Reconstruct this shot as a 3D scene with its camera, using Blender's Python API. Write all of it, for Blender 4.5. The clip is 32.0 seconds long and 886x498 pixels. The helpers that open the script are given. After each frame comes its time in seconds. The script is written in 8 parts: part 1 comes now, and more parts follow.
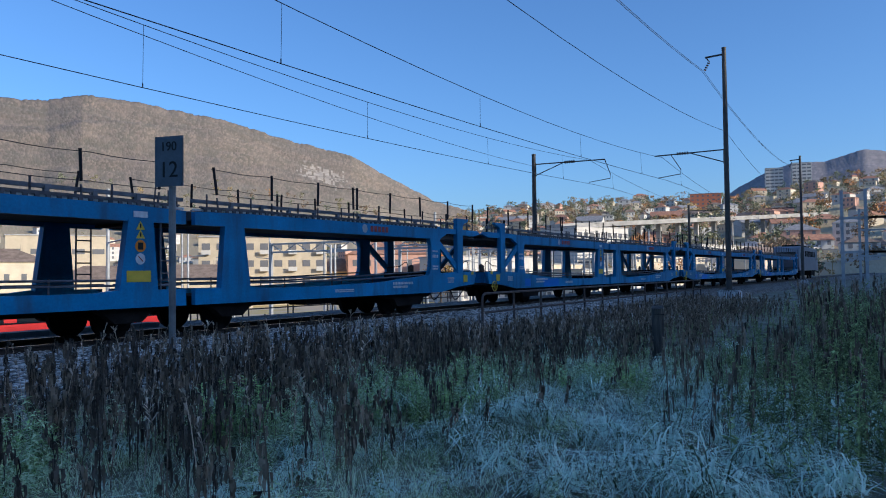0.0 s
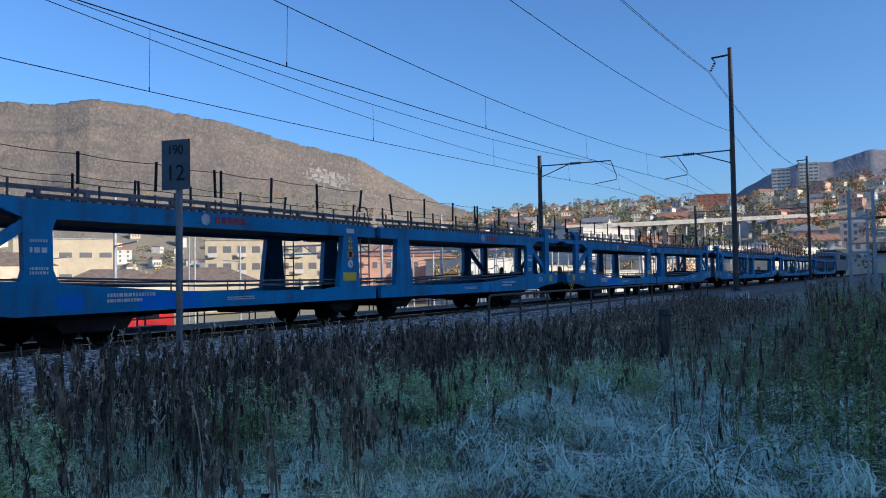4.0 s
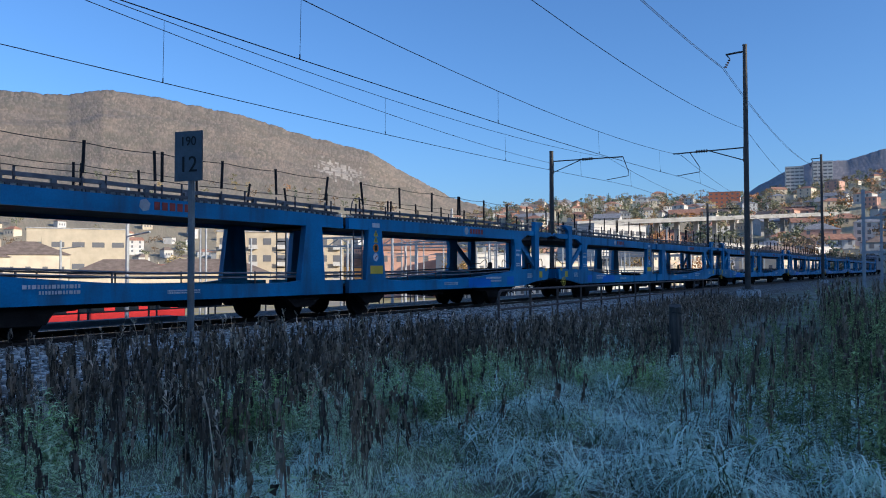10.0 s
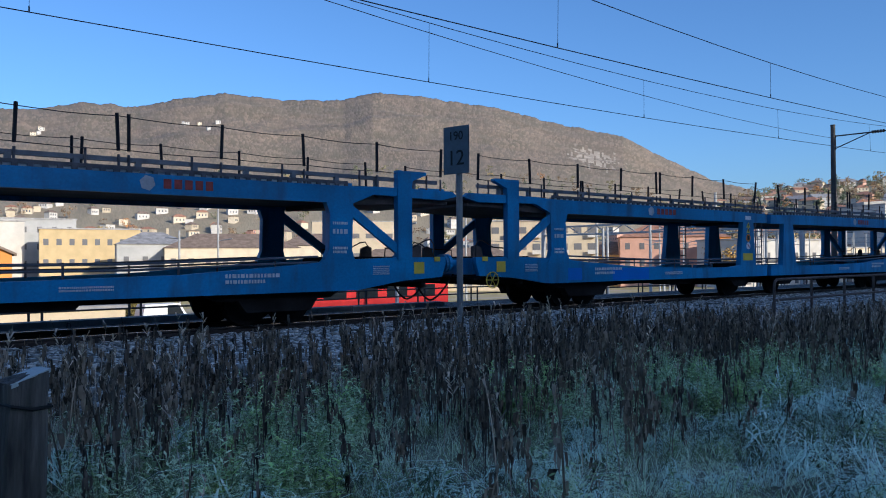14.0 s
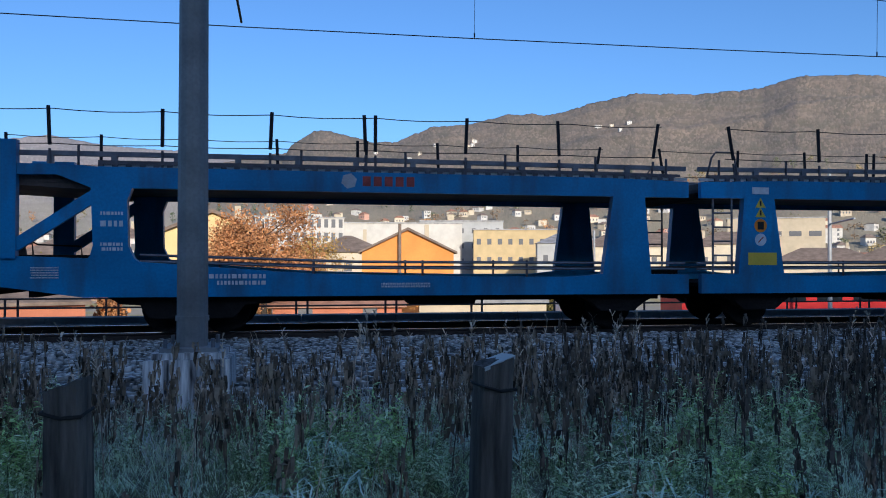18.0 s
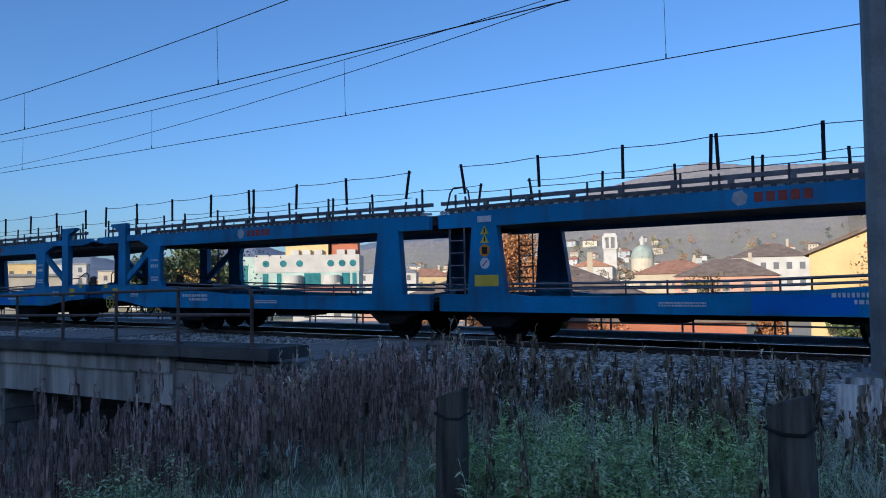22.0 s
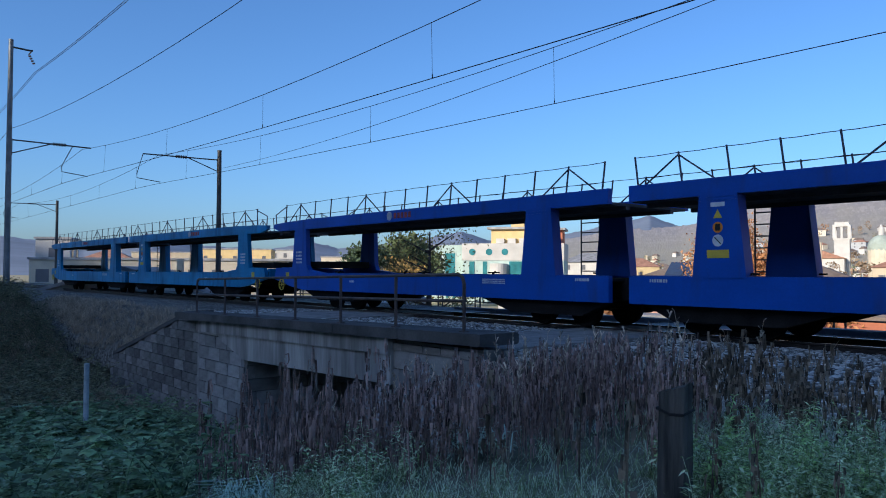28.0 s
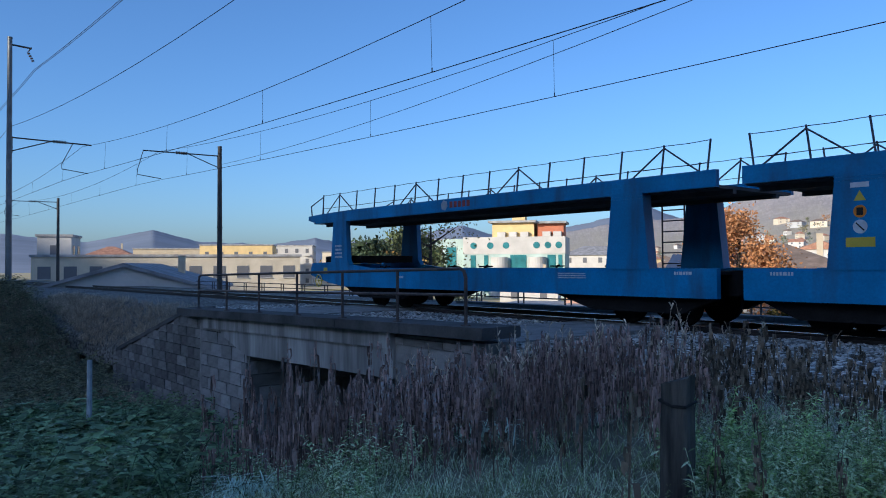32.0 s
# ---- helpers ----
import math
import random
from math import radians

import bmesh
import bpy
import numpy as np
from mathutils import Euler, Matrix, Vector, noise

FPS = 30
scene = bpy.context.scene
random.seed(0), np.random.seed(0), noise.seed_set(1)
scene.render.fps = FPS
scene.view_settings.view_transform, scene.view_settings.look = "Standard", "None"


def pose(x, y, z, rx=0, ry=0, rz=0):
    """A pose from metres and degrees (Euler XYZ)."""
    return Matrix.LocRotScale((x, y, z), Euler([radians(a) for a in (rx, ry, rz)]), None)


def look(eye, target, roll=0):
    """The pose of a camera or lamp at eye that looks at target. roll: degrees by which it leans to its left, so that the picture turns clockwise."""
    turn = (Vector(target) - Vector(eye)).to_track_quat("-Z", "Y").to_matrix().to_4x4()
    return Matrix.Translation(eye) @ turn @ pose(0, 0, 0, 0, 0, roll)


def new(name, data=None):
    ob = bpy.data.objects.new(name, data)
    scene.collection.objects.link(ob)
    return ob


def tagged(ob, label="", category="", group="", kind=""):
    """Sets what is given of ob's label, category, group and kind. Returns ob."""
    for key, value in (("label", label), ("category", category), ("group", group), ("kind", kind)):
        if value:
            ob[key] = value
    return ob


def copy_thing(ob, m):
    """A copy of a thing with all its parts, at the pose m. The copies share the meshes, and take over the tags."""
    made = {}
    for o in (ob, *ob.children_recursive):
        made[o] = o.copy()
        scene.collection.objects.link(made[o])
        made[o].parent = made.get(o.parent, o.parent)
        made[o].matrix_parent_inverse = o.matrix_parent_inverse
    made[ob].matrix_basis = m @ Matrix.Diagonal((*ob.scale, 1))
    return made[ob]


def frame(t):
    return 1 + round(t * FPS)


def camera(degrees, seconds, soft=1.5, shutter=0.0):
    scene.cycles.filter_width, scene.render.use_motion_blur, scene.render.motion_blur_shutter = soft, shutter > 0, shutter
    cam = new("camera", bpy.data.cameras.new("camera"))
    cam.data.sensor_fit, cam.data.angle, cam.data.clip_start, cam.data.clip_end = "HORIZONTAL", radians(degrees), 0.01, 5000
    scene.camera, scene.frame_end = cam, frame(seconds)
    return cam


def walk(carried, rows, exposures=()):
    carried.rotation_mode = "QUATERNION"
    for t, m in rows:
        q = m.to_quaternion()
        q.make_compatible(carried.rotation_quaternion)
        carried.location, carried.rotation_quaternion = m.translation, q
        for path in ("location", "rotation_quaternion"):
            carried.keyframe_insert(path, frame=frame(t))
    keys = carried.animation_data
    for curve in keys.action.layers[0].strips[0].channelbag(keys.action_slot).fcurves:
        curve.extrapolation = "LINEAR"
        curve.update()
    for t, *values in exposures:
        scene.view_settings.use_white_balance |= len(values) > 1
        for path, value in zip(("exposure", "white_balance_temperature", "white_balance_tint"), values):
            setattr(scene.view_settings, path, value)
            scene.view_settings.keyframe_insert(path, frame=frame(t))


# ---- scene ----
cam = camera(60.02, 32.0, 1.0)
EYE = 1.1


def held(yaw, pitch, roll):
    """The camera, held at arm's length by somebody who turns on the spot."""
    return pose(-0.36 * math.sin(radians(yaw)), 0.18 + 0.36 * math.cos(radians(yaw)), EYE, 90 + pitch, roll, yaw)


walk(cam, [
    (0, held(-60.24, 1.82, 0.66)),
    (0.5, held(-60.08, 1.87, 0.64)),
    (1, held(-59.99, 1.88, 0.59)),
    (1.5, held(-59.88, 1.88, 0.61)),
    (2, held(-59.87, 1.92, 0.66)),
    (2.5, held(-59.86, 1.95, 0.75)),
    (3, held(-59.86, 1.98, 0.85)),
    (3.5, held(-59.79, 2.00, 0.92)),
    (5.5, held(-59.69, 1.78, 0.54)),
    (6, held(-59.60, 1.73, 0.48)),
    (6.5, held(-59.58, 1.68, 0.44)),
    (7, held(-59.54, 1.65, 0.42)),
    (7.5, held(-59.54, 1.60, 0.37)),
    (8, held(-59.51, 1.56, 0.28)),
    (8.5, held(-59.44, 1.52, 0.18)),
    (9, held(-59.36, 1.54, 0.12)),
    (9.5, held(-59.28, 1.55, 0.12)),
    (10, held(-59.03, 1.56, 0.13)),
    (10.5, held(-58.41, 1.56, 0.17)),
    (11, held(-57.10, 1.51, 0.19)),
    (11.5, held(-55.01, 1.41, 0.32)),
    (12, held(-52.25, 1.31, 0.53)),
    (12.5, held(-49.19, 1.18, 0.69)),
    (13, held(-46.03, 1.05, 0.73)),
    (13.5, held(-43.00, 0.93, 0.68)),
    (14, held(-40.22, 0.75, 0.36)),
    (14.5, held(-37.52, 0.67, 0.16)),
    (16.5, held(-24.40, 0.78, -0.60)),
    (17, held(-20.11, 0.73, -0.79)),
    (17.5, held(-15.31, 0.68, -0.45)),
    (18, held(-10.23, 0.75, -0.06)),
    (18.5, held(-5.15, 0.84, 0.53)),
    (19, held(0.00, 0.93, 1.00)),
    (19.5, held(5.55, 1.06, 1.23)),
    (20, held(11.56, 1.34, 1.30)),
    (20.5, held(18.02, 1.76, 1.38)),
    (21, held(24.40, 2.22, 1.30)),
    (21.5, held(30.46, 2.40, 0.90)),
    (22, held(35.95, 2.44, 0.76)),
    (22.5, held(40.46, 2.32, 0.44)),
    (23, held(43.82, 2.27, 0.13)),
    (23.5, held(46.24, 2.12, -0.02)),
    (24, held(47.94, 1.94, -0.03)),
    (24.5, held(49.13, 1.81, -0.11)),
    (25, held(49.87, 1.73, -0.19)),
    (25.5, held(50.28, 1.72, -0.36)),
    (27.5, held(50.98, 1.73, -0.38)),
    (28, held(51.09, 1.67, -0.21)),
    (28.5, held(51.16, 1.65, -0.15)),
    (29, held(51.21, 1.65, -0.07)),
    (29.5, held(51.21, 1.63, -0.01)),
    (30, held(51.26, 1.58, 0.12)),
    (30.5, held(51.30, 1.45, 0.23)),
    (31, held(51.31, 1.33, 0.32)),
    (31.5, held(51.28, 1.26, 0.29)),
    (32, held(51.19, 1.23, 0.28)),
], [(0, 0.3, 5850, 10), (9, 0.3, 5850, 10), (14, 0.2, 5850, 10), (17, 0.12, 5850, 10), (22, 0.1, 5850, 10), (25, 0.2, 5850, 10), (32, 0.25, 5850, 10)])
TRACK_NEAR, TRACK_FAR = 10.7, 14.65  # the lifted track, of which the wire remains, and the track in use
RAIL_TOP = -0.12


def bend(x):
    """How far the track in use has curved towards the meadow at x: a gentle arc, straight further out."""
    d = x + 4.0
    c = max(-30.0, min(30.0, d))
    return -(0.00078 if d > 0 else 0.0004) * (c * c + 2 * c * (d - c))


# ---- world and light ----
world = bpy.data.worlds.new("world")
scene.world = world
world.use_nodes = True
SUN_ELEV, SUN_AZ = 19.0, 176.0  # degrees; compass angle clockwise from +Y
wn = world.node_tree
sky = wn.nodes.new("ShaderNodeTexSky")
sky.sky_type = "NISHITA"
sky.sun_disc = False
sky.sun_elevation = radians(SUN_ELEV)
sky.sun_rotation = radians(SUN_AZ)
sky.altitude = 300
sky.air_density = 1.0
sky.dust_density = 1.7
sky.ozone_density = 6.5
wn.nodes["Background"].inputs[1].default_value = 0.155
wn.links.new(sky.outputs[0], wn.nodes["Background"].inputs[0])
sun = new("sun", bpy.data.lights.new("sun", "SUN"))
sun.data.energy = 4.4
sun.data.angle = radians(0.53)
sun.data.color = (1.0, 0.86, 0.66)
sd = Vector((math.sin(radians(SUN_AZ)) * math.cos(radians(SUN_ELEV)), math.cos(radians(SUN_AZ)) * math.cos(radians(SUN_ELEV)), math.sin(radians(SUN_ELEV))))
sun.matrix_world = look(sd * 50, (0, 0, 0))


# ---- materials ----
def mat(name, col, rough=0.7, metal=0.0, var=0.25, scale=3.0, bump=0.0, fine=40.0, col2=None, rnd=0.0, spec=0.3, stretch=None):
    """A surface with large and small variation of colour, and fine relief."""
    m = bpy.data.materials.new(name)
    m.use_nodes = True
    nt = m.node_tree
    b = nt.nodes["Principled BSDF"]
    b.inputs["Roughness"].default_value = rough
    b.inputs["Metallic"].default_value = metal
    b.inputs["Specular IOR Level"].default_value = spec
    tc = nt.nodes.new("ShaderNodeTexCoord")
    n1 = nt.nodes.new("ShaderNodeTexNoise")
    n1.inputs["Scale"].default_value = scale
    n1.inputs["Detail"].default_value = 5
    n2 = nt.nodes.new("ShaderNodeTexNoise")
    n2.inputs["Scale"].default_value = fine
    n2.inputs["Detail"].default_value = 4
    src = tc.outputs["Object"]
    if stretch:
        mp = nt.nodes.new("ShaderNodeMapping")
        mp.inputs["Scale"].default_value = stretch
        nt.links.new(src, mp.inputs["Vector"])
        src = mp.outputs[0]
    nt.links.new(src, n1.inputs["Vector"])
    nt.links.new(src, n2.inputs["Vector"])
    ramp = nt.nodes.new("ShaderNodeValToRGB")
    c2 = col2 or tuple(c * (1 - var) for c in col)
    c1 = col if col2 else tuple(min(1, c * (1 + var * 0.6)) for c in col)
    ramp.color_ramp.elements[0].position, ramp.color_ramp.elements[1].position = 0.32, 0.68
    ramp.color_ramp.elements[0].color, ramp.color_ramp.elements[1].color = (*c2, 1), (*c1, 1)
    nt.links.new(n1.outputs["Fac"], ramp.inputs["Fac"])
    mix = nt.nodes.new("ShaderNodeMix")
    mix.data_type = "RGBA"
    mix.blend_type = "OVERLAY"
    mix.inputs[0].default_value = 0.5 * min(1, var * 2)
    nt.links.new(ramp.outputs["Color"], mix.inputs[6])
    nt.links.new(n2.outputs["Color"], mix.inputs[7])
    sep = nt.nodes.new("ShaderNodeHueSaturation")
    nt.links.new(mix.outputs[2], sep.inputs["Color"])
    if rnd:
        oi = nt.nodes.new("ShaderNodeObjectInfo")
        mr = nt.nodes.new("ShaderNodeMapRange")
        mr.inputs[3].default_value, mr.inputs[4].default_value = 1 - rnd, 1 + rnd
        nt.links.new(oi.outputs["Random"], mr.inputs[0])
        nt.links.new(mr.outputs[0], sep.inputs["Value"])
    # the fine noise only shades, it doesn't tint
    bw = nt.nodes.new("ShaderNodeRGBToBW")
    nt.links.new(n2.outputs["Color"], bw.inputs[0])
    nt.links.new(bw.outputs[0], mix.inputs[7])
    nt.links.new(sep.outputs["Color"], b.inputs["Base Color"])
    if bump:
        bp = nt.nodes.new("ShaderNodeBump")
        bp.inputs["Strength"].default_value = bump
        bp.inputs["Distance"].default_value = 0.02
        nt.links.new(n2.outputs["Fac"], bp.inputs["Height"])
        nt.links.new(bp.outputs[0], b.inputs["Normal"])
    return m


def islands(m, low, high):
    """Vary a material's brightness from one loose piece of a mesh to the next."""
    nt = m.node_tree
    g = nt.nodes.new("ShaderNodeNewGeometry")
    mr = nt.nodes.new("ShaderNodeMapRange")
    mr.inputs[3].default_value, mr.inputs[4].default_value = low, high
    nt.links.new(g.outputs["Random Per Island"], mr.inputs[0])
    hs = [n for n in nt.nodes if n.type == "HUE_SAT"][0]
    nt.links.new(mr.outputs[0], hs.inputs["Value"])
    return m


M_BLUE = mat("blue_paint", (0.014, 0.205, 0.44), 0.5, 0, 0.35, 0.7, 0.06, 25)

M_BLUE2 = mat("dark_blue_paint", (0.009, 0.075, 0.40), 0.45, 0, 0.2, 0.7, 0.05, 25)


def grimy(m, grime, low, high):
    """Streaks of brake dust and rain run-off on a painted surface."""
    nt = m.node_tree
    b = nt.nodes["Principled BSDF"]
    tc = [n for n in nt.nodes if n.type == "TEX_COORD"][0]
    mp = nt.nodes.new("ShaderNodeMapping")
    mp.inputs["Scale"].default_value = (3.2, 3.2, 0.55)
    nz = nt.nodes.new("ShaderNodeTexNoise")
    nz.inputs["Scale"].default_value = 1.0
    nz.inputs["Detail"].default_value = 8
    nt.links.new(tc.outputs["Object"], mp.inputs["Vector"])
    nt.links.new(mp.outputs[0], nz.inputs["Vector"])
    mr = nt.nodes.new("ShaderNodeMapRange")
    mr.inputs[1].default_value, mr.inputs[2].default_value, mr.inputs[4].default_value = low, high, 0.6
    nt.links.new(nz.outputs["Fac"], mr.inputs[0])
    mx = nt.nodes.new("ShaderNodeMix")
    mx.data_type = "RGBA"
    nt.links.new(mr.outputs[0], mx.inputs[0])
    nt.links.new([n for n in nt.nodes if n.type == "HUE_SAT"][0].outputs["Color"], mx.inputs[6])
    mx.inputs[7].default_value = (*grime, 1)
    nt.links.new(mx.outputs[2], b.inputs["Base Color"])
    ro = nt.nodes.new("ShaderNodeMapRange")
    ro.inputs[3].default_value, ro.inputs[4].default_value = 0.42, 0.8
    nt.links.new(mr.outputs[0], ro.inputs[0])
    nt.links.new(ro.outputs[0], b.inputs["Roughness"])


grimy(M_BLUE, (0.035, 0.07, 0.10), 0.50, 0.72)
grimy(M_BLUE2, (0.03, 0.045, 0.09), 0.56, 0.78)
M_REPAINT = mat("fresh_blue_paint", (0.010, 0.16, 0.58), 0.45, 0, 0.2, 0.7, 0.05, 25)
grimy(M_REPAINT, (0.03, 0.06, 0.1), 0.6, 0.85)
M_UNDER = mat("grimy_underframe", (0.016, 0.015, 0.015), 0.95, 0, 0.4, 2, 0.3, 30, spec=0.1)
M_DECK = mat("rusty_deck_plate", (0.09, 0.075, 0.07), 0.8, 0, 0.4, 1.5, 0.3, 20)
M_STEEL = mat("dark_galvanised_steel", (0.16, 0.17, 0.19), 0.55, 0.5, 0.25, 4, 0.1, 30)
M_ROPE = mat("black_cable", (0.03, 0.03, 0.035), 0.6, 0, 0.1, 3)
M_POST = mat("weathered_post_steel", (0.10, 0.10, 0.11), 0.6, 0.3, 0.3, 5, 0.1, 40)
M_SLEEVE = mat("black_rubber_sleeve", (0.012, 0.012, 0.014), 0.7, 0, 0.2, 6)
M_EMBLEM = mat("pale_emblem_paint", (0.40, 0.41, 0.43), 0.6, 0, 0.25, 5)
M_YELLOW = mat("yellow_enamel", (0.62, 0.46, 0.06), 0.5, 0, 0.15, 3)
M_WHITE = mat("white_stencil", (0.58, 0.61, 0.63), 0.6, 0, 0.15, 9)
M_RED = mat("faded_red_lettering", (0.30, 0.055, 0.045), 0.6, 0, 0.3, 6)
M_BLACK = mat("black_print", (0.01, 0.01, 0.01), 0.6, 0, 0.1, 4)
M_ORANGE = mat("orange_sticker", (0.7, 0.22, 0.02), 0.5, 0, 0.1, 4)
M_RAIL = mat("rail_steel", (0.05, 0.042, 0.04), 0.55, 0.4, 0.3, 3, 0.1, 20)
M_RAILHEAD = mat("polished_rail_head", (0.62, 0.62, 0.62), 0.22, 1.0, 0.1, 5)
M_SLEEPER = mat("concrete_sleeper", (0.10, 0.095, 0.09), 0.9, 0, 0.3, 4, 0.3, 30)
M_BALLAST = islands(mat("ballast_stone", (0.27, 0.265, 0.245), 0.85, 0, 0.3, 3, 0.3, 30), 0.3, 1.8)


def rimed_top(m, colour, low, high):
    """Rime on the faces that look up to the sky."""
    nt = m.node_tree
    g = nt.nodes.new("ShaderNodeNewGeometry")
    sp = nt.nodes.new("ShaderNodeSeparateXYZ")
    nt.links.new(g.outputs["Normal"], sp.inputs[0])
    mr = nt.nodes.new("ShaderNodeMapRange")
    mr.inputs[1].default_value, mr.inputs[2].default_value = low, high
    mr.inputs[4].default_value = 0.8
    nt.links.new(sp.outputs["Z"], mr.inputs[0])
    mx = nt.nodes.new("ShaderNodeMix")
    mx.data_type = "RGBA"
    nt.links.new(mr.outputs[0], mx.inputs[0])
    nt.links.new([n for n in nt.nodes if n.type == "HUE_SAT"][0].outputs["Color"], mx.inputs[6])
    mx.inputs[7].default_value = (*colour, 1)
    nt.links.new(mx.outputs[2], nt.nodes["Principled BSDF"].inputs["Base Color"])


rimed_top(M_BALLAST, (0.74, 0.75, 0.70), 0.66, 0.95)


def crushed(name, col, size):
    """Loose crushed stone: each cell a stone of its own shade, with relief."""
    m = mat(name, col, 0.95, 0, 0.3, 1.5, 0)
    nt = m.node_tree
    tc = [n for n in nt.nodes if n.type == "TEX_COORD"][0]
    vo = nt.nodes.new("ShaderNodeTexVoronoi")
    vo.inputs["Scale"].default_value = 1 / size
    nt.links.new(tc.outputs["Object"], vo.inputs["Vector"])
    sx = nt.nodes.new("ShaderNodeSeparateColor")
    nt.links.new(vo.outputs["Color"], sx.inputs[0])
    mr = nt.nodes.new("ShaderNodeMapRange")
    mr.inputs[3].default_value, mr.inputs[4].default_value = 0.35, 1.9
    nt.links.new(sx.outputs[0], mr.inputs[0])
    nt.links.new(mr.outputs[0], [n for n in nt.nodes if n.type == "HUE_SAT"][0].inputs["Value"])
    bp = nt.nodes.new("ShaderNodeBump")
    bp.invert = True
    bp.inputs["Strength"].default_value = 1.0
    bp.inputs["Distance"].default_value = size * 0.8
    nt.links.new(vo.outputs["Distance"], bp.inputs["Height"])
    nt.links.new(bp.outputs[0], nt.nodes["Principled BSDF"].inputs["Normal"])
    return m


M_BED = crushed("ballast_bed", (0.155, 0.15, 0.135), 0.085)
M_CONC = mat("stained_concrete", (0.30, 0.29, 0.27), 0.9, 0, 0.35, 0.8, 0.3, 18)
M_DARKSTONE = mat("dark_ashlar", (0.17, 0.165, 0.155), 0.9, 0, 0.4, 1.5, 0.5, 20, rnd=0.45)
M_STONE = mat("grey_ashlar", (0.27, 0.265, 0.255), 0.9, 0, 0.3, 1.5, 0.5, 20, rnd=0.3)
M_SOIL = mat("frosty_soil", (0.26, 0.265, 0.19), 0.95, 0, 0.5, 1.2, 0.8, 9, col2=(0.08, 0.075, 0.055))
# beyond the line the ground is dry yellow grass and pale gravel
nt = M_SOIL.node_tree
tcs = [n for n in nt.nodes if n.type == "TEX_COORD"][0]
ng = nt.nodes.new("ShaderNodeTexNoise")
ng.inputs["Scale"].default_value = 0.09
ng.inputs["Detail"].default_value = 6
nt.links.new(tcs.outputs["Object"], ng.inputs["Vector"])
rg = nt.nodes.new("ShaderNodeValToRGB")
rg.color_ramp.elements[0].position, rg.color_ramp.elements[1].position = 0.42, 0.58
rg.color_ramp.elements[0].color, rg.color_ramp.elements[1].color = (0.42, 0.345, 0.14, 1), (0.42, 0.36, 0.27, 1)
nt.links.new(ng.outputs["Fac"], rg.inputs["Fac"])
sxyz = nt.nodes.new("ShaderNodeSeparateXYZ")
nt.links.new(tcs.outputs["Object"], sxyz.inputs[0])
mry = nt.nodes.new("ShaderNodeMapRange")
mry.inputs[1].default_value, mry.inputs[2].default_value = 20.0, 26.0
nt.links.new(sxyz.outputs["Y"], mry.inputs[0])
mxg = nt.nodes.new("ShaderNodeMix")
mxg.data_type = "RGBA"
nt.links.new(mry.outputs[0], mxg.inputs[0])
nt.links.new([n for n in nt.nodes if n.type == "HUE_SAT"][0].outputs[0], mxg.inputs[6])
nt.links.new(rg.outputs[0], mxg.inputs[7])
nt.links.new(mxg.outputs[2], nt.nodes["Principled BSDF"].inputs["Base Color"])
M_WOOD = mat("old_grey_timber", (0.125, 0.115, 0.10), 0.9, 0, 0.5, 16, 1.0, 60, stretch=(1, 1, 0.1), col2=(0.028, 0.026, 0.024))
M_FASCIA = mat("streaked_concrete", (0.40, 0.39, 0.37), 0.9, 0, 0.5, 2.2, 0.3, 14, stretch=(1, 1, 0.12), col2=(0.10, 0.10, 0.095))
M_PLINTH = mat("rime_streaked_concrete", (0.74, 0.75, 0.73), 0.9, 0, 0.5, 16, 0.5, 50, stretch=(1, 1, 0.12), col2=(0.035, 0.035, 0.04))
# rime on a post top, and the white painted for sky gaps in the decks
M_FROST_SKYGAP = mat("frost", (0.42, 0.45, 0.44), 0.7, 0, 0.1, 6, 0.2, 60)
M_GALV = mat("galvanised_mast", (0.20, 0.215, 0.22), 0.5, 0.25, 0.3, 2, 0.1, 30)
M_MAST = mat("brown_mast_steel", (0.085, 0.08, 0.075), 0.6, 0.3, 0.3, 2, 0.1, 30)
M_INSUL = mat("brown_insulator", (0.07, 0.04, 0.03), 0.3, 0, 0.1, 5)
M_ENAMEL = mat("grey_blue_enamel", (0.09, 0.12, 0.145), 0.4, 0, 0.25, 4)


# ---- mesh helpers ----
def box(bm, x0, x1, y0, y1, z0, z1):
    v = [bm.verts.new(p) for p in ((x0, y0, z0), (x1, y0, z0), (x1, y1, z0), (x0, y1, z0), (x0, y0, z1), (x1, y0, z1), (x1, y1, z1), (x0, y1, z1))]
    for f in ((3, 2, 1, 0), (4, 5, 6, 7), (0, 1, 5, 4), (1, 2, 6, 5), (2, 3, 7, 6), (3, 0, 4, 7)):
        bm.faces.new([v[i] for i in f])
    return v


def plate(bm, outline, y0, y1):
    """A plate with an outline in x and z, from y0 to y1."""
    n = len(outline)
    a = [bm.verts.new((x, y0, z)) for x, z in outline]
    b = [bm.verts.new((x, y1, z)) for x, z in outline]
    bm.faces.new(a)
    bm.faces.new(b[::-1])
    for i in range(n):
        j = (i + 1) % n
        bm.faces.new((a[j], a[i], b[i], b[j]))


def slab(bm, outline, z0, z1):
    """A slab with an outline in x and y, from z0 to z1."""
    n = len(outline)
    a = [bm.verts.new((x, y, z0)) for x, y in outline]
    b = [bm.verts.new((x, y, z1)) for x, y in outline]
    bm.faces.new(a[::-1])
    bm.faces.new(b)
    for i in range(n):
        j = (i + 1) % n
        bm.faces.new((a[i], a[j], b[j], b[i]))


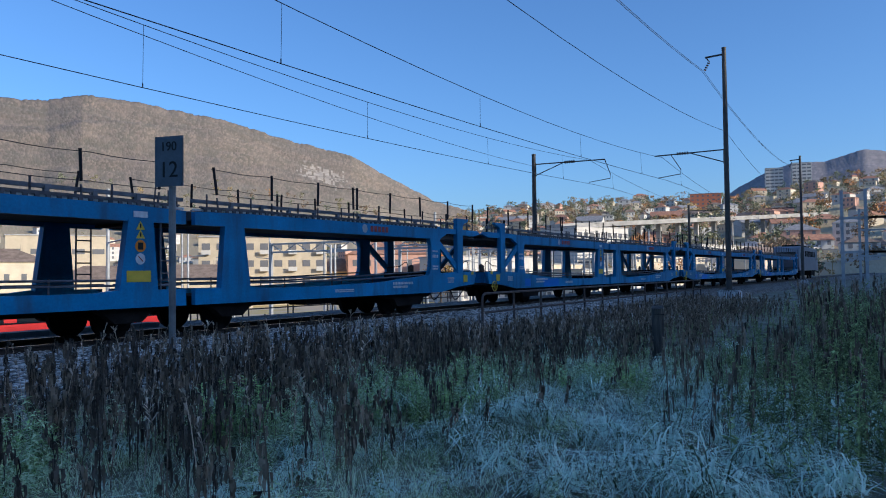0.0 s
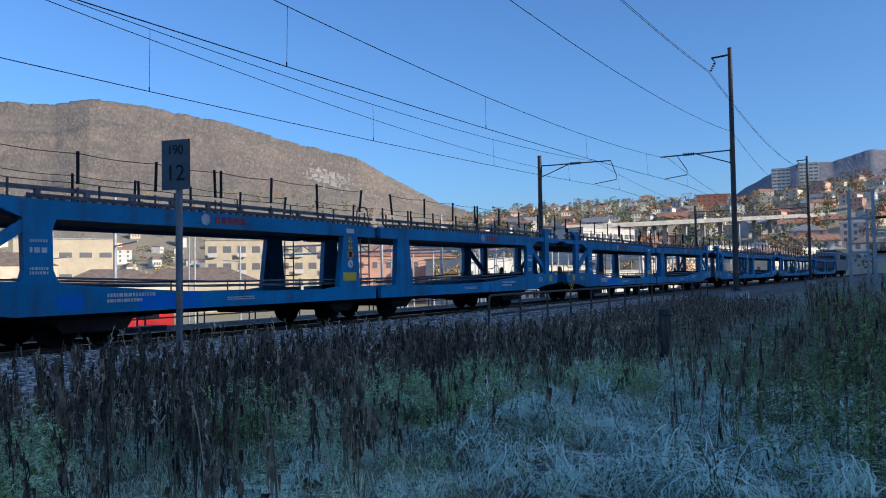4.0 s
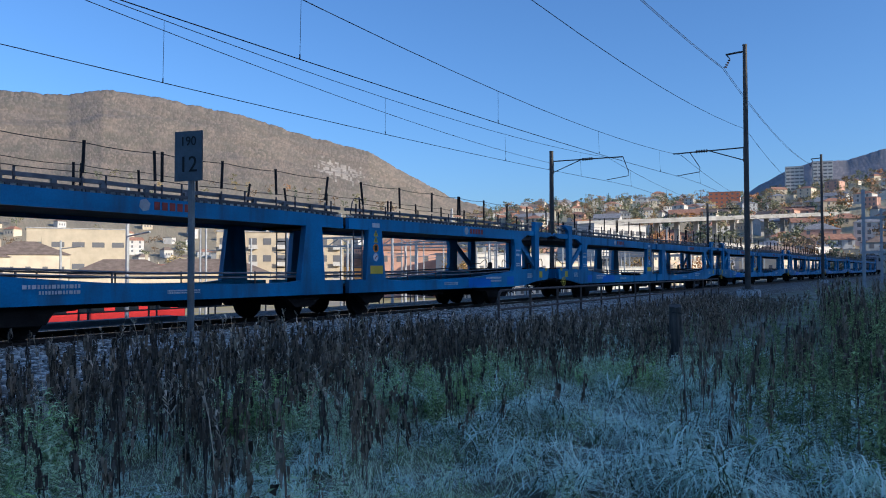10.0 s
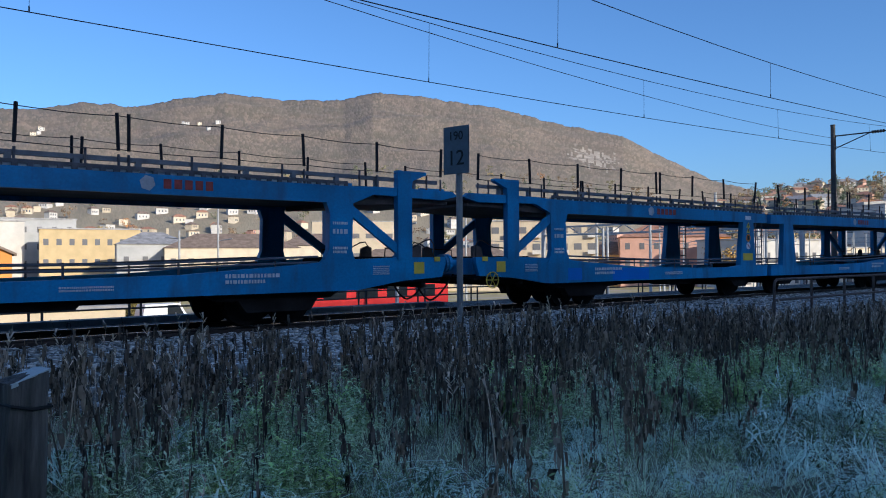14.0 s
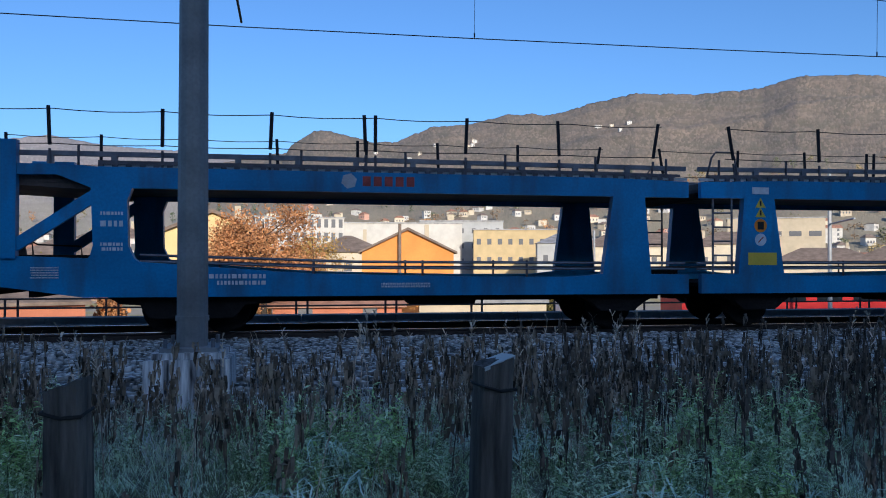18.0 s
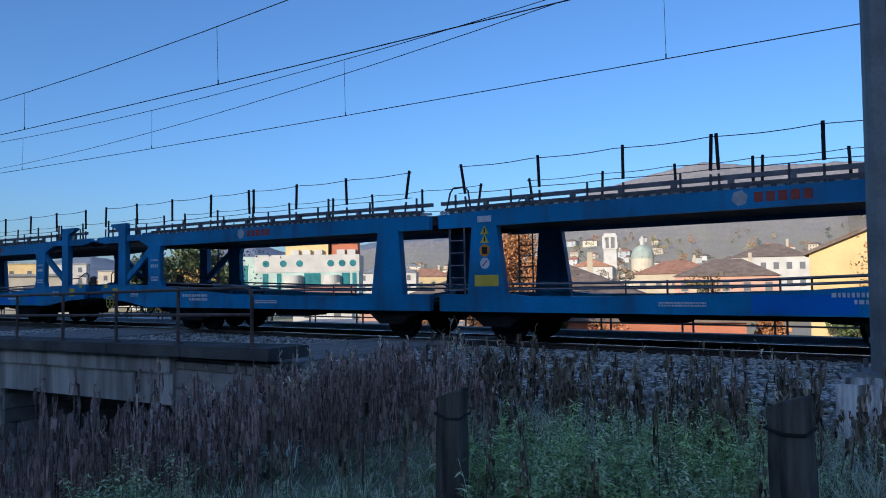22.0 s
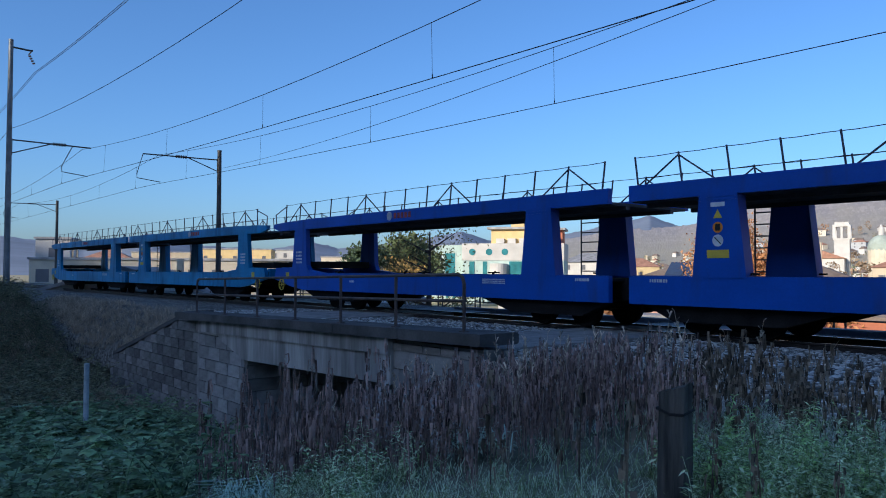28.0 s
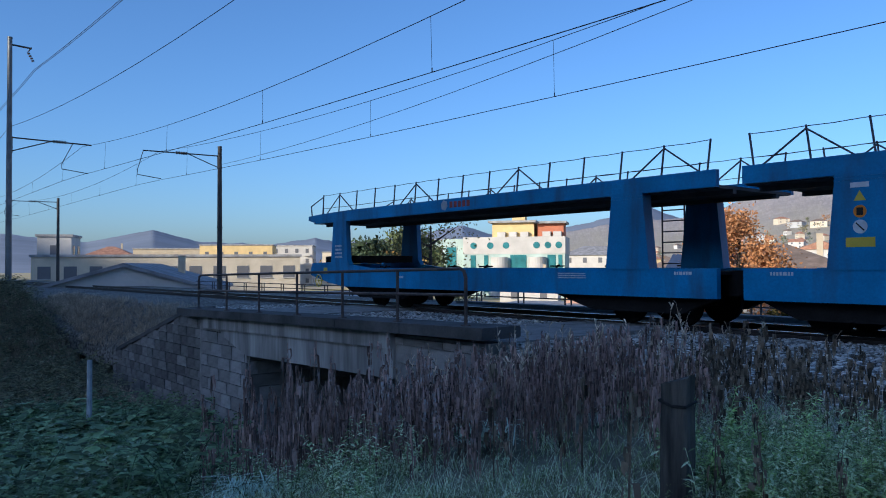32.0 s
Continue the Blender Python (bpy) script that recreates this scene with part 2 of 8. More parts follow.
def tube(bm, p, q, r, r2=None, seg=6, caps=True):
    p, q = Vector(p), Vector(q)
    d = (q - p).normalized()
    s = d.orthogonal().normalized()
    u = d.cross(s)
    r2 = r if r2 is None else r2
    A, B = [], []
    for i in range(seg):
        w = s * math.cos(2 * math.pi * i / seg) + u * math.sin(2 * math.pi * i / seg)
        A.append(bm.verts.new(p + w * r))
        B.append(bm.verts.new(q + w * r2))
    for i in range(seg):
        j = (i + 1) % seg
        bm.faces.new((A[i], A[j], B[j], B[i]))
    if caps:
        bm.faces.new(A[::-1])
        bm.faces.new(B)


def poly(bm, pts, r, seg=5):
    """One bent tube through pts."""
    pts = [Vector(p) for p in pts]
    n = len(pts)
    rings, s = [], None
    for i, p in enumerate(pts):
        d = (pts[min(i + 1, n - 1)] - pts[max(i - 1, 0)]).normalized()
        s = d.orthogonal() if s is None else s - d * s.dot(d)
        s.normalize()
        u = d.cross(s)
        rings.append([bm.verts.new(p + (s * math.cos(2 * math.pi * k / seg) + u * math.sin(2 * math.pi * k / seg)) * r) for k in range(seg)])
    for A, B in zip(rings[:-1], rings[1:]):
        for k in range(seg):
            j = (k + 1) % seg
            bm.faces.new((A[k], A[j], B[j], B[k]))
    bm.faces.new(rings[0][::-1])
    bm.faces.new(rings[-1])


def disc(bm, c, r, y0, y1, seg=20):
    """A disc whose axis runs along y."""
    tube(bm, (c[0], y0, c[2]), (c[0], y1, c[2]), r, seg=seg)


def mesh(name, bm):
    bmesh.ops.recalc_face_normals(bm, faces=bm.faces)
    me = bpy.data.meshes.new(name)
    bm.to_mesh(me)
    bm.free()
    return me


def part(name, bm, material, parent=None, label=""):
    """Links a bmesh as one mesh object under its thing or part."""
    ob = new(name, mesh(name, bm) if isinstance(bm, bmesh.types.BMesh) else bm)
    if material and not ob.data.materials:
        ob.data.materials.append(material)
    if parent:
        ob.parent = parent
    if label:
        tagged(ob, label)
    return ob


def thing(name, label, category, group="", kind="", at=(0, 0, 0)):
    ob = new(name)
    ob.location = at
    ob.empty_display_size = 0.2
    return tagged(ob, label, category, group, kind)


def solid(name, bm, material, label, category, kind="structure", group=""):
    return tagged(part(name, bm, material), label, category, group, kind)
# ---- ground and railway ----
def smooth(a, b, x):
    t = min(1, max(0, (x - a) / (b - a)))
    return t * t * (3 - 2 * t)


UNDER_X0, UNDER_X1 = -21.3, -11.2  # the underpass below the bridge


def land(x, y):
    """Height of the ground."""
    x, y = x, y - (bend(x) if y > 12 else min(0.0, bend(x) + 1.4)) if abs(x) < 200 else y
    z = -0.42 + 0.16 * smooth(3, 7.4, y)
    if y > 7.4:
        z = -0.26 - 0.5 * smooth(7.4, 8.0, y)
    z -= 0.1 * smooth(4, 14, x)
    # hollow towards the underpass
    z -= 2.6 * smooth(-4.2, -12.5, x) * smooth(17, 12, y) * smooth(-40, -29.5, x)
    # the valley behind the line
    z -= 3.4 * smooth(18.6, 27, y) + 0.9 * smooth(40, 120, y)
    if abs(y) < 60 and abs(x) < 90:
        z += 0.06 * noise.noise((x * 0.7, y * 0.7, 0)) + 0.03 * noise.noise((x * 2.3, y * 2.3, 3))
    return z


def spread(lo, hi, fine_lo, fine_hi, step, n):
    """Grid lines, close together in the middle and wide apart outside."""
    a = list(np.arange(fine_lo, fine_hi + 1e-6, step))
    k = np.linspace(0, 1, n)[1:]
    return [fine_lo + (lo - fine_lo) * (t ** 3) for t in k[::-1]] + a + [fine_hi + (hi - fine_hi) * (t ** 3) for t in k]


gx, gy = spread(-4500, 4500, -40, 50, 0.5, 26), spread(-400, 4500, -3, 40, 0.4, 26)
verts = [(x, y, land(x, y)) for y in gy for x in gx]
nx = len(gx)
faces = [(j * nx + i, j * nx + i + 1, (j + 1) * nx + i + 1, (j + 1) * nx + i) for j in range(len(gy) - 1) for i in range(nx - 1)]
gm = bpy.data.meshes.new("ground")
gm.from_pydata(verts, [], faces)
gm.materials.append(M_SOIL)
for p in gm.polygons:
    p.use_smooth = True
tagged(new("ground", gm), "frosty rough ground sloping to the valley", "ground", kind="structure")

RAIL_X = [-420, -300, -220] + list(range(-160, 161, 5)) + [220, 300, 420]
for s in (-1, 1):
    bm = bmesh.new()
    y, t = TRACK_FAR + s * 0.7525, RAIL_TOP
    prof = [(-0.075, t - 0.172), (0.075, t - 0.172), (0.075, t - 0.158), (0.012, t - 0.14), (0.01, t - 0.05), (0.036, t - 0.035), (0.036, t - 0.004), (-0.036, t - 0.004), (-0.036, t - 0.035), (-0.01, t - 0.05), (-0.012, t - 0.14), (-0.075, t - 0.158)]
    va = [[bm.verts.new((x, y + bend(x) + v, z)) for v, z in prof] for x in RAIL_X]
    for A, B in zip(va[:-1], va[1:]):
        for i in range(len(prof)):
            j = (i + 1) % len(prof)
            bm.faces.new((A[i], A[j], B[j], B[i]))
    r = tagged(part("rail", bm, M_RAIL), "long rusty steel rail with a polished head", "rail", "rails of the track", "structure")
    bm = bmesh.new()
    va = [[bm.verts.new((x, y + bend(x) + v, z)) for v, z in ((-0.03, t - 0.004), (0.03, t - 0.004), (0.03, t), (-0.03, t))] for x in RAIL_X]
    for A, B in zip(va[:-1], va[1:]):
        for i in range(4):
            bm.faces.new((A[i], A[(i + 1) % 4], B[(i + 1) % 4], B[i]))
    part("running_surface", bm, M_RAILHEAD, r, "bright polished running surface")
trough = tagged(new("cable_trough"), "row of concrete cable trough covers behind the track", "cable trough", kind="structure")
bm = bmesh.new()
box(bm, 0.01, 0.99, -0.2, 0.2, -0.25, 0)
TROUGH = mesh("cover", bm)
TROUGH.materials.append(M_CONC)
for k in range(-20, 14):
    ob = new("cover", TROUGH)
    ob.parent = trough
    ob.location = (k, 17.1 + bend(k), -0.08)
full = [(8.15, -0.95), (8.75, -0.36), (9.3, -0.23), (13.2, -0.24), (13.6, -0.27), (16.0, -0.27), (16.8, -0.2), (18.4, -0.2), (19.6, -1.1), (19.6, -1.8), (8.15, -1.6)]
onbridge = [(9.1, -0.26), (9.3, -0.2), (13.2, -0.22), (13.6, -0.26), (16.0, -0.26), (16.8, -0.2), (18.4, -0.2), (18.4, -0.29), (9.1, -0.29)]
BANK_X = (-60.0, -44.0, -38.0, -34.0, -31.5, -29.6, -27.0, -24.5, -22.5)
BANK_Y = (8.15, 8.1, 7.9, 8.1, 8.6, 8.85, 8.9, 8.92, 8.95)
BANK_Z = (-0.95, -0.95, -1.15, -1.6, -1.95, -1.95, -1.4, -0.85, -0.42)


def bank(x, y):
    """Height of the ballast bank beside the wing wall, from its toe to the bed."""
    ty, tz = float(np.interp(x, BANK_X, BANK_Y)), float(np.interp(x, BANK_X, BANK_Z))
    t = min(1, max(0, (y - ty) / (9.6 - ty)))
    return tz + (-0.25 - tz) * (t ** 0.8) + 0.04 * noise.noise((x * 1.5, y * 1.5, 2))


rest = full[3:-2]


def bed_piece(sections):
    """A stretch of track bed lofted between cross-sections (x, profile)."""
    bm = bmesh.new()
    rows = [[bm.verts.new((x, y, z)) for y, z in pr] for x, pr in sections]
    for A, B in zip(rows[:-1], rows[1:]):
        for i in range(len(A)):
            j = (i + 1) % len(A)
            bm.faces.new((A[i], A[j], B[j], B[i]))
    bm.faces.new(rows[0])
    bm.faces.new(rows[-1][::-1])
    return solid("track_bed", bm, M_BED, "dark grey crushed stone track bed", "track bed")


slope = []
for x in np.linspace(-60, -22.5, 60):
    ty, tz = float(np.interp(x, BANK_X, BANK_Y)), float(np.interp(x, BANK_X, BANK_Z))
    slope.append((x, [(ty, tz - 0.6)] + [(ty + (9.6 - ty) * k / 5, bank(x, ty + (9.6 - ty) * k / 5)) for k in range(6)] + [(y + bend(x), z) for y, z in rest + [(19.6, -1.8)]]))


def curved(x, profile):
    """A cross-section of the bed whose far part follows the curve of the track, and whose near edge follows it late."""
    near = min(0.0, bend(x) + 1.4)
    return x, [(y + (bend(x) if y >= 13.2 else near), z) for y, z in profile]


bed_piece([curved(x, full) for x in (-420, -300, -200, -160, -140, -120, -105, -90, -75, -60)])
bed_piece([curved(x, onbridge) for x in (-22.5, -16, -9.5)])
bed_piece([curved(x, full) for x in (-9.5, 0, 10, 20, 30, 40, 50, 60, 70, 80, 90, 105, 120, 140, 160, 200, 300, 420)])
bed_piece(slope)
# ---- the train ----
HALF = 12.8
HALF_TAIL = 15.65
PAINT = {}


def bar_text(bm, x, z, w, h, y, lines=1, gap=0.5, rng=None):
    """Unreadable writing as rows of small bars."""
    rng = rng or random.Random(int(x * 100) + int(z * 1000))
    for k in range(lines):
        zz = z - k * h * (1 + gap)
        u = 0
        while u < w - h * 0.3:
            l = min(w - u, h * rng.choice((0.5, 0.6, 0.6, 1.1)))
            box(bm, x + u, x + u + l, y, y + 0.004, zz, zz + h)
            u += l + h * 0.35


def ladder(root, xa, xb, y, z0, z1):
    """Steel ladder: the first stile carries the other stile and the rungs."""
    bm = bmesh.new()
    tube(bm, (xa, y, z0), (xa, y, z1), 0.02)
    st = part("ladder", bm, M_STEEL, root, "narrow steel ladder")
    bm = bmesh.new()
    tube(bm, (xb, y, z0), (xb, y, z1), 0.02)
    part("stile", bm, M_STEEL, st)
    n = int((z1 - z0) / 0.25)
    for k in range(n):
        bm = bmesh.new()
        z = z0 + 0.12 + k * 0.25
        tube(bm, (xa, y, z), (xb, y, z), 0.016)
        part("rung", bm, M_STEEL, st)


def wagon_half(root, sg, x0, paint):
    """One half of a double-deck car wagon. u runs from the coupling (0) to the joint in the middle."""
    def X(u):
        return x0 + sg * u

    def pl(bm, pts, y0, y1):
        plate(bm, [(X(u), z) for u, z in pts], y0, y1)

    def bx(bm, u0, u1, y0, y1, z0, z1):
        a, b = sorted((X(u0), X(u1)))
        box(bm, a, b, y0, y1, z0, z1)

    J = HALF - 0.12
    for s in (-1, 1):
        y0, y1 = (s * 1.45, s * 1.33)
        bm = bmesh.new()
        pl(bm, [(0.45, 1.0), (0.55, 0.72), (1.6, 0.66), (2.7, 0.50), (J, 0.50), (J, 0.84), (11.9, 0.84), (11.2, 0.86), (10.6, 0.80), (9.0, 0.80), (6.2, 0.86), (4.3, 0.99), (2.9, 1.1), (1.7, 1.14), (0.45, 1.14)], y0, y1)
        part("lower_beam", bm, paint, root)
        bm = bmesh.new()
        pl(bm, [(2.8, 2.2), (J, 2.18), (J, 2.46), (11.2, 2.5), (6.0, 2.52), (2.9, 2.53), (2.3, 2.56), (0.25, 2.56), (0.1, 2.46), (0.55, 2.36), (2.3, 2.40)], y0, y1)
        part("upper_beam", bm, paint, root)
        bm = bmesh.new()
        pl(bm, [(1.38, 1.1), (1.74, 1.1), (1.74, 2.92), (1.0, 2.92), (1.0, 2.86), (1.36, 2.72), (1.38, 2.6)], s * 1.49, s * 1.34)
        part("end_post", bm, paint, root)
        bm = bmesh.new()
        pl(bm, [(1.72, 1.2), (1.72, 1.42), (2.86, 2.2), (2.86, 1.97)], s * 1.44, s * 1.36)
        part("brace", bm, paint, root)
        bm = bmesh.new()
        pl(bm, [(2.7, 1.0), (3.65, 0.95), (3.45, 1.1), (3.36, 1.3), (3.34, 2.0), (3.42, 2.22), (2.8, 2.3), (2.84, 1.3), (2.8, 1.15)], s * 1.46, s * 1.32)
        part("main_post", bm, paint, root)
        bm = bmesh.new()
        pl(bm, [(11.1, 0.82), (11.98, 0.82), (11.86, 2.24), (11.3, 2.24)], s * 1.46, s * 1.3)
        part("joint_post", bm, paint, root)
        # guide rails of both decks
        bm = bmesh.new()
        pl(bm, [(0.6, 2.70), (6, 2.70), (J, 2.66), (J, 2.735), (6, 2.775), (0.6, 2.775)], s * 1.36, s * 1.28)
        for u in np.arange(1.2, J - 0.4, 0.94):
            bx(bm, u, u + 0.09, min(s * 1.38, s * 1.30), max(s * 1.38, s * 1.30), 2.50, 2.72)
        part("guide_rail", bm, M_STEEL, root, "stout dark guard rail on short brackets along the upper deck")
        bm = bmesh.new()
        for dz in (0.0, -0.10):
            tube(bm, (X(3.5), s * 1.28, 1.16 + dz), (X(7), s * 1.28, 1.05 + dz), 0.022)
            tube(bm, (X(7), s * 1.28, 1.05 + dz), (X(J), s * 1.28, 1.03 + dz), 0.022)
        part("guide_rail", bm, M_STEEL, root)
        for k, u in enumerate((0.9, 2.6, 4.3, 6.0, 7.7, 9.4, 11.0, 12.3)):
            bm = bmesh.new()
            tube(bm, (X(u), s * 1.37, 2.48), (X(u), s * 1.37, 2.86), 0.022)
            part("short_post", bm, M_POST, root)
        for k, u in enumerate((4.4, 6.2, 8.0, 9.8)):
            bm = bmesh.new()
            tube(bm, (X(u), s * 1.28, 0.8), (X(u), s * 1.28, 1.08), 0.02)
            part("short_post", bm, M_POST, root)
        # white strip added where bright sky shows between the deck notches
        bm = bmesh.new()
        pl(bm, [(2.9, 2.535), (6.0, 2.53), (11.2, 2.51), (J, 2.48), (J, 2.53), (11.2, 2.56), (6.0, 2.575), (2.9, 2.58)], s * 1.395, s * 1.34)
        part("rime_strip", bm, M_FROST_SKYGAP, root, "white strip in place of the sky gaps along the deck edge")
        bm = bmesh.new()
        w, n = 0.205, 47
        comb = [(2.9, 2.60)]
        for k in range(n):
            u = 2.9 + k * w
            zt = float(np.interp(u, (2.9, 6, 11.2, 12.7), (2.605, 2.60, 2.585, 2.555)))
            comb += [(u, zt - 0.035), (u, zt - 0.1), (u + 0.085, zt - 0.1), (u + 0.085, zt - 0.035)]
        comb += [(2.9 + n * w, 2.55), (2.9 + n * w, 2.585), (11.2, 2.61), (6.0, 2.625), (2.9, 2.63)]
        pl(bm, comb, s * 1.425, s * 1.40)
        part("deck_edge", bm, M_POST, root, "dark notched edge of the upper deck")
        if sg > 0:
            bm = bmesh.new()
            poly(bm, [(X(J - 0.75), s * 1.36, 2.45), (X(J - 0.68), s * 1.36, 2.92), (X(J - 0.6), s * 1.36, 3.0), (X(J - 0.32), s * 1.36, 3.0), (X(J - 0.24), s * 1.36, 2.9), (X(J - 0.12), s * 1.36, 2.45)], 0.018, 6)
            part("hoop", bm, M_POST, root, "bent tube hoop at the deck end")
        tall = (0.55, 2.2, 3.85, 5.5, 7.05, 7.2, 8.7, 10.35, 12.0)
        for k, u in enumerate(tall):
            bm = bmesh.new()
            lean = 0.035 * ((k * 7 + (s + 1) + (sg + 1)) % 3 - 1)
            if k == len(tall) - 1:
                lean = 0.14
            tube(bm, (X(u), s * 1.4, 2.45), (X(u + lean * 0.3), s * 1.4, 2.8), 0.022)
            p = part("tall_post", bm, M_POST, root)
            bm = bmesh.new()
            tube(bm, (X(u + lean * 0.3), s * 1.4, 2.86), (X(u + lean), s * 1.4, 3.46), 0.03, seg=8)
            part("sleeve", bm, M_SLEEVE, p, "black rubber sleeve")
        for z, sag in ((3.42, 0.035), (2.88, 0.02)):
            bm = bmesh.new()
            us = np.linspace(0.55, 12.2, 29)
            pts = [(X(u), s * 1.4, z - sag * math.sin(math.pi * ((u - 0.55) / 1.65 % 1))) for u in us]
            poly(bm, pts, 0.009, 4)
            part("cable", bm, M_ROPE, root)
    # decks
    bm = bmesh.new()
    n, w = 60, (J - 0.6) / 60
    ridges = [(0.3, 2.28), (J, 2.28), (J, 2.34)]
    for k in range(n - 1, -1, -1):
        u = 0.4 + w * k
        ridges += [(u + 0.11, 2.34), (u + 0.11, 2.50), (u, 2.50), (u, 2.34)]
    pl(bm, ridges + [(0.3, 2.34)], -1.32, 1.32)
    part("upper_deck", bm, M_DECK, root, "ribbed upper deck of dark steel")
    bm = bmesh.new()
    bx(bm, 0.5, J, -1.32, 1.32, 0.62, 0.68)
    for k in range(12):
        u = 0.9 + k * 0.98
        bx(bm, u, u + 0.12, -1.32, 1.32, 0.5, 0.62)
    bx(bm, 3.2, J, -0.2, 0.2, 0.35, 0.6)
    part("lower_deck", bm, M_UNDER, root, "dark lower deck and cross beams")
    bm = bmesh.new()
    pl(bm, [(0.2, 2.42), (0.5, 2.30), (2.8, 2.18), (2.8, 2.32), (0.2, 2.5)], -1.3, 1.3)
    part("ramp", bm, M_DECK, root, "tilting end ramp of the upper deck")
    # running gear
    for s in (-1, 1):
        for nm, pts, ya, yb in (("bogie_frame", [(2.9, 0.56), (3.2, 0.38), (3.5, 0.36), (3.65, 0.15), (4.95, 0.15), (5.1, 0.36), (5.5, 0.38), (5.9, 0.56)], 1.25, 1.05), ("brake_box", [(7.6, 0.56), (7.8, 0.34), (8.9, 0.34), (9.0, 0.56)], 1.2, 0.6), ("axle_frame", [(10.6, 0.56), (10.95, 0.36), (11.15, 0.2), (11.75, 0.2), (11.95, 0.36), (12.4, 0.56)], 1.25, 1.05)):
            bm = bmesh.new()
            pl(bm, pts, s * ya, s * yb)
            part(nm, bm, M_UNDER, root)
    for u in (3.85, 4.75, 11.45):
        bm = bmesh.new()
        tube(bm, (X(u), -0.8, 0.3), (X(u), 0.8, 0.3), 0.08, seg=8)
        for s in (-1, 1):
            disc(bm, (X(u), 0, 0.3), 0.42, s * 0.82, s * 0.69, 20)
            disc(bm, (X(u), 0, 0.3), 0.445, s * 0.69, s * 0.67, 20)
            bx(bm, u - 0.14, u + 0.14, s * 1.1, s * 0.95, 0.2, 0.5)
        part("wheelset", bm, M_UNDER, root, "black steel wheels on an axle")
    # coupling end
    bm = bmesh.new()
    bx(bm, 0.45, 0.6, -1.3, 1.3, 0.75, 1.12)
    for s in (-1, 1):
        tube(bm, (X(0.5), s * 0.875, 1.0), (X(0.1), s * 0.875, 1.0), 0.09, seg=12)
        tube(bm, (X(0.1), s * 0.875, 1.0), (X(0.02), s * 0.875, 1.0), 0.21, seg=14)
    part("buffer_beam", bm, paint, root, "blue end beam with two buffers")
    for s in (-1, 1):
        bm = bmesh.new()
        pts = [(X(0.6 - 0.62 * t), s * 0.45 + 0.1 * t, 0.75 - 0.5 * math.sin(math.pi * t * 0.5) - 0.1 * t) for t in np.linspace(0, 1, 7)]
        poly(bm, pts, 0.022, 6)
        part("hose", bm, M_SLEEVE, root, "black hanging brake hose")
    bm = bmesh.new()
    bx(bm, 1.3, 2.6, -0.9, 0.9, 0.98, 1.16)
    part("floor_plate", bm, M_UNDER, root, "dark floor plates at the wagon end")
    for y in (-0.95, 0.95):
        bm = bmesh.new()
        pl(bm, [(0.74, 1.14), (1.06, 1.14), (1.02, 1.36), (0.86, 1.42), (0.74, 1.38)], y - 0.03, y + 0.03)
        part("flap", bm, M_DECK, root, "small folded bridging plate")
    # bent grab handles over the end of the lower deck
    for s in (-1, 1):
        bm = bmesh.new()
        poly(bm, [(X(0.62), s * 1.25, 1.14), (X(0.62), s * 1.25, 1.42), (X(0.7), s * 1.25, 1.52), (X(0.85), s * 1.25, 1.5), (X(1.15), s * 1.25, 1.36), (X(1.9), s * 1.25, 1.33), (X(1.92), s * 1.25, 1.1)], 0.016, 6)
        part("grab_handle", bm, M_RAIL, root, "bent dark grab handle at the wagon end")
    # handbrake wheel
    bm = bmesh.new()
    hy, hx = -sg * 1.47, X(0.92)
    ring = [(hx + 0.18 * math.cos(2 * math.pi * k / 20), hy, 0.62 + 0.18 * math.sin(2 * math.pi * k / 20)) for k in range(20)]
    poly(bm, ring + ring[:2], 0.014, 5)
    for k in range(3):
        a = math.pi * k / 3
        tube(bm, (hx - 0.18 * math.cos(a), hy, 0.62 - 0.18 * math.sin(a)), (hx + 0.18 * math.cos(a), hy, 0.62 + 0.18 * math.sin(a)), 0.01, seg=4)
    tube(bm, (hx, hy, 0.62), (hx, hy + sg * 0.2, 0.62), 0.02, seg=6)
    part("handbrake_wheel", bm, M_YELLOW, root, "thin yellow spoked handbrake wheel")
    # plates and writing on both sides
    for s in (-1, 1):
        yy = s * 1.464 - 0.002
        bm = bmesh.new()
        bx(bm, 1.05, 1.32, yy - 0.003 * s, yy + 0.003 * s, 0.80, 1.04)
        part("yellow_plate", bm, M_YELLOW, root)
        bm = bmesh.new()
        bx(bm, 0.62, 0.78, yy, yy + 0.004 * s, 1.05, 1.15)
        part("yellow_plate", bm, M_YELLOW, root, "yellow enamel plate")
        yy = s * 1.468 - 0.002
        bm = bmesh.new()
        bar_text(bm, X(4.4) if sg > 0 else X(4.4) - 1.05, 0.79, 1.05, 0.068, yy, 1)
        bar_text(bm, X(4.4) if sg > 0 else X(4.4) - 1.05, 0.69, 0.75, 0.062, yy, 1)
        bar_text(bm, min(X(2.93), X(3.28)), 1.78, 0.33, 0.05, yy - 0.004, 1)
        bar_text(bm, min(X(2.93), X(3.28)), 1.6, 0.33, 0.09, yy - 0.004, 1)
        bar_text(bm, min(X(2.93), X(3.28)), 1.3, 0.33, 0.05, yy - 0.004, 2)
        bar_text(bm, min(X(1.95), X(2.35)), 0.95, 0.4, 0.02, yy, 5, 0.9)
        bar_text(bm, min(X(7.3), X(8.1)), 0.68, 0.8, 0.03, yy, 2)
        tagged(part("stencil", bm, M_WHITE, root, "white stencilled markings"), kind="stuff")
        xm = X(6.75)
        bm = bmesh.new()
        tube(bm, (xm - 0.02, s * 1.447, 2.37), (xm - 0.02, s * 1.455, 2.37), 0.13, seg=6)
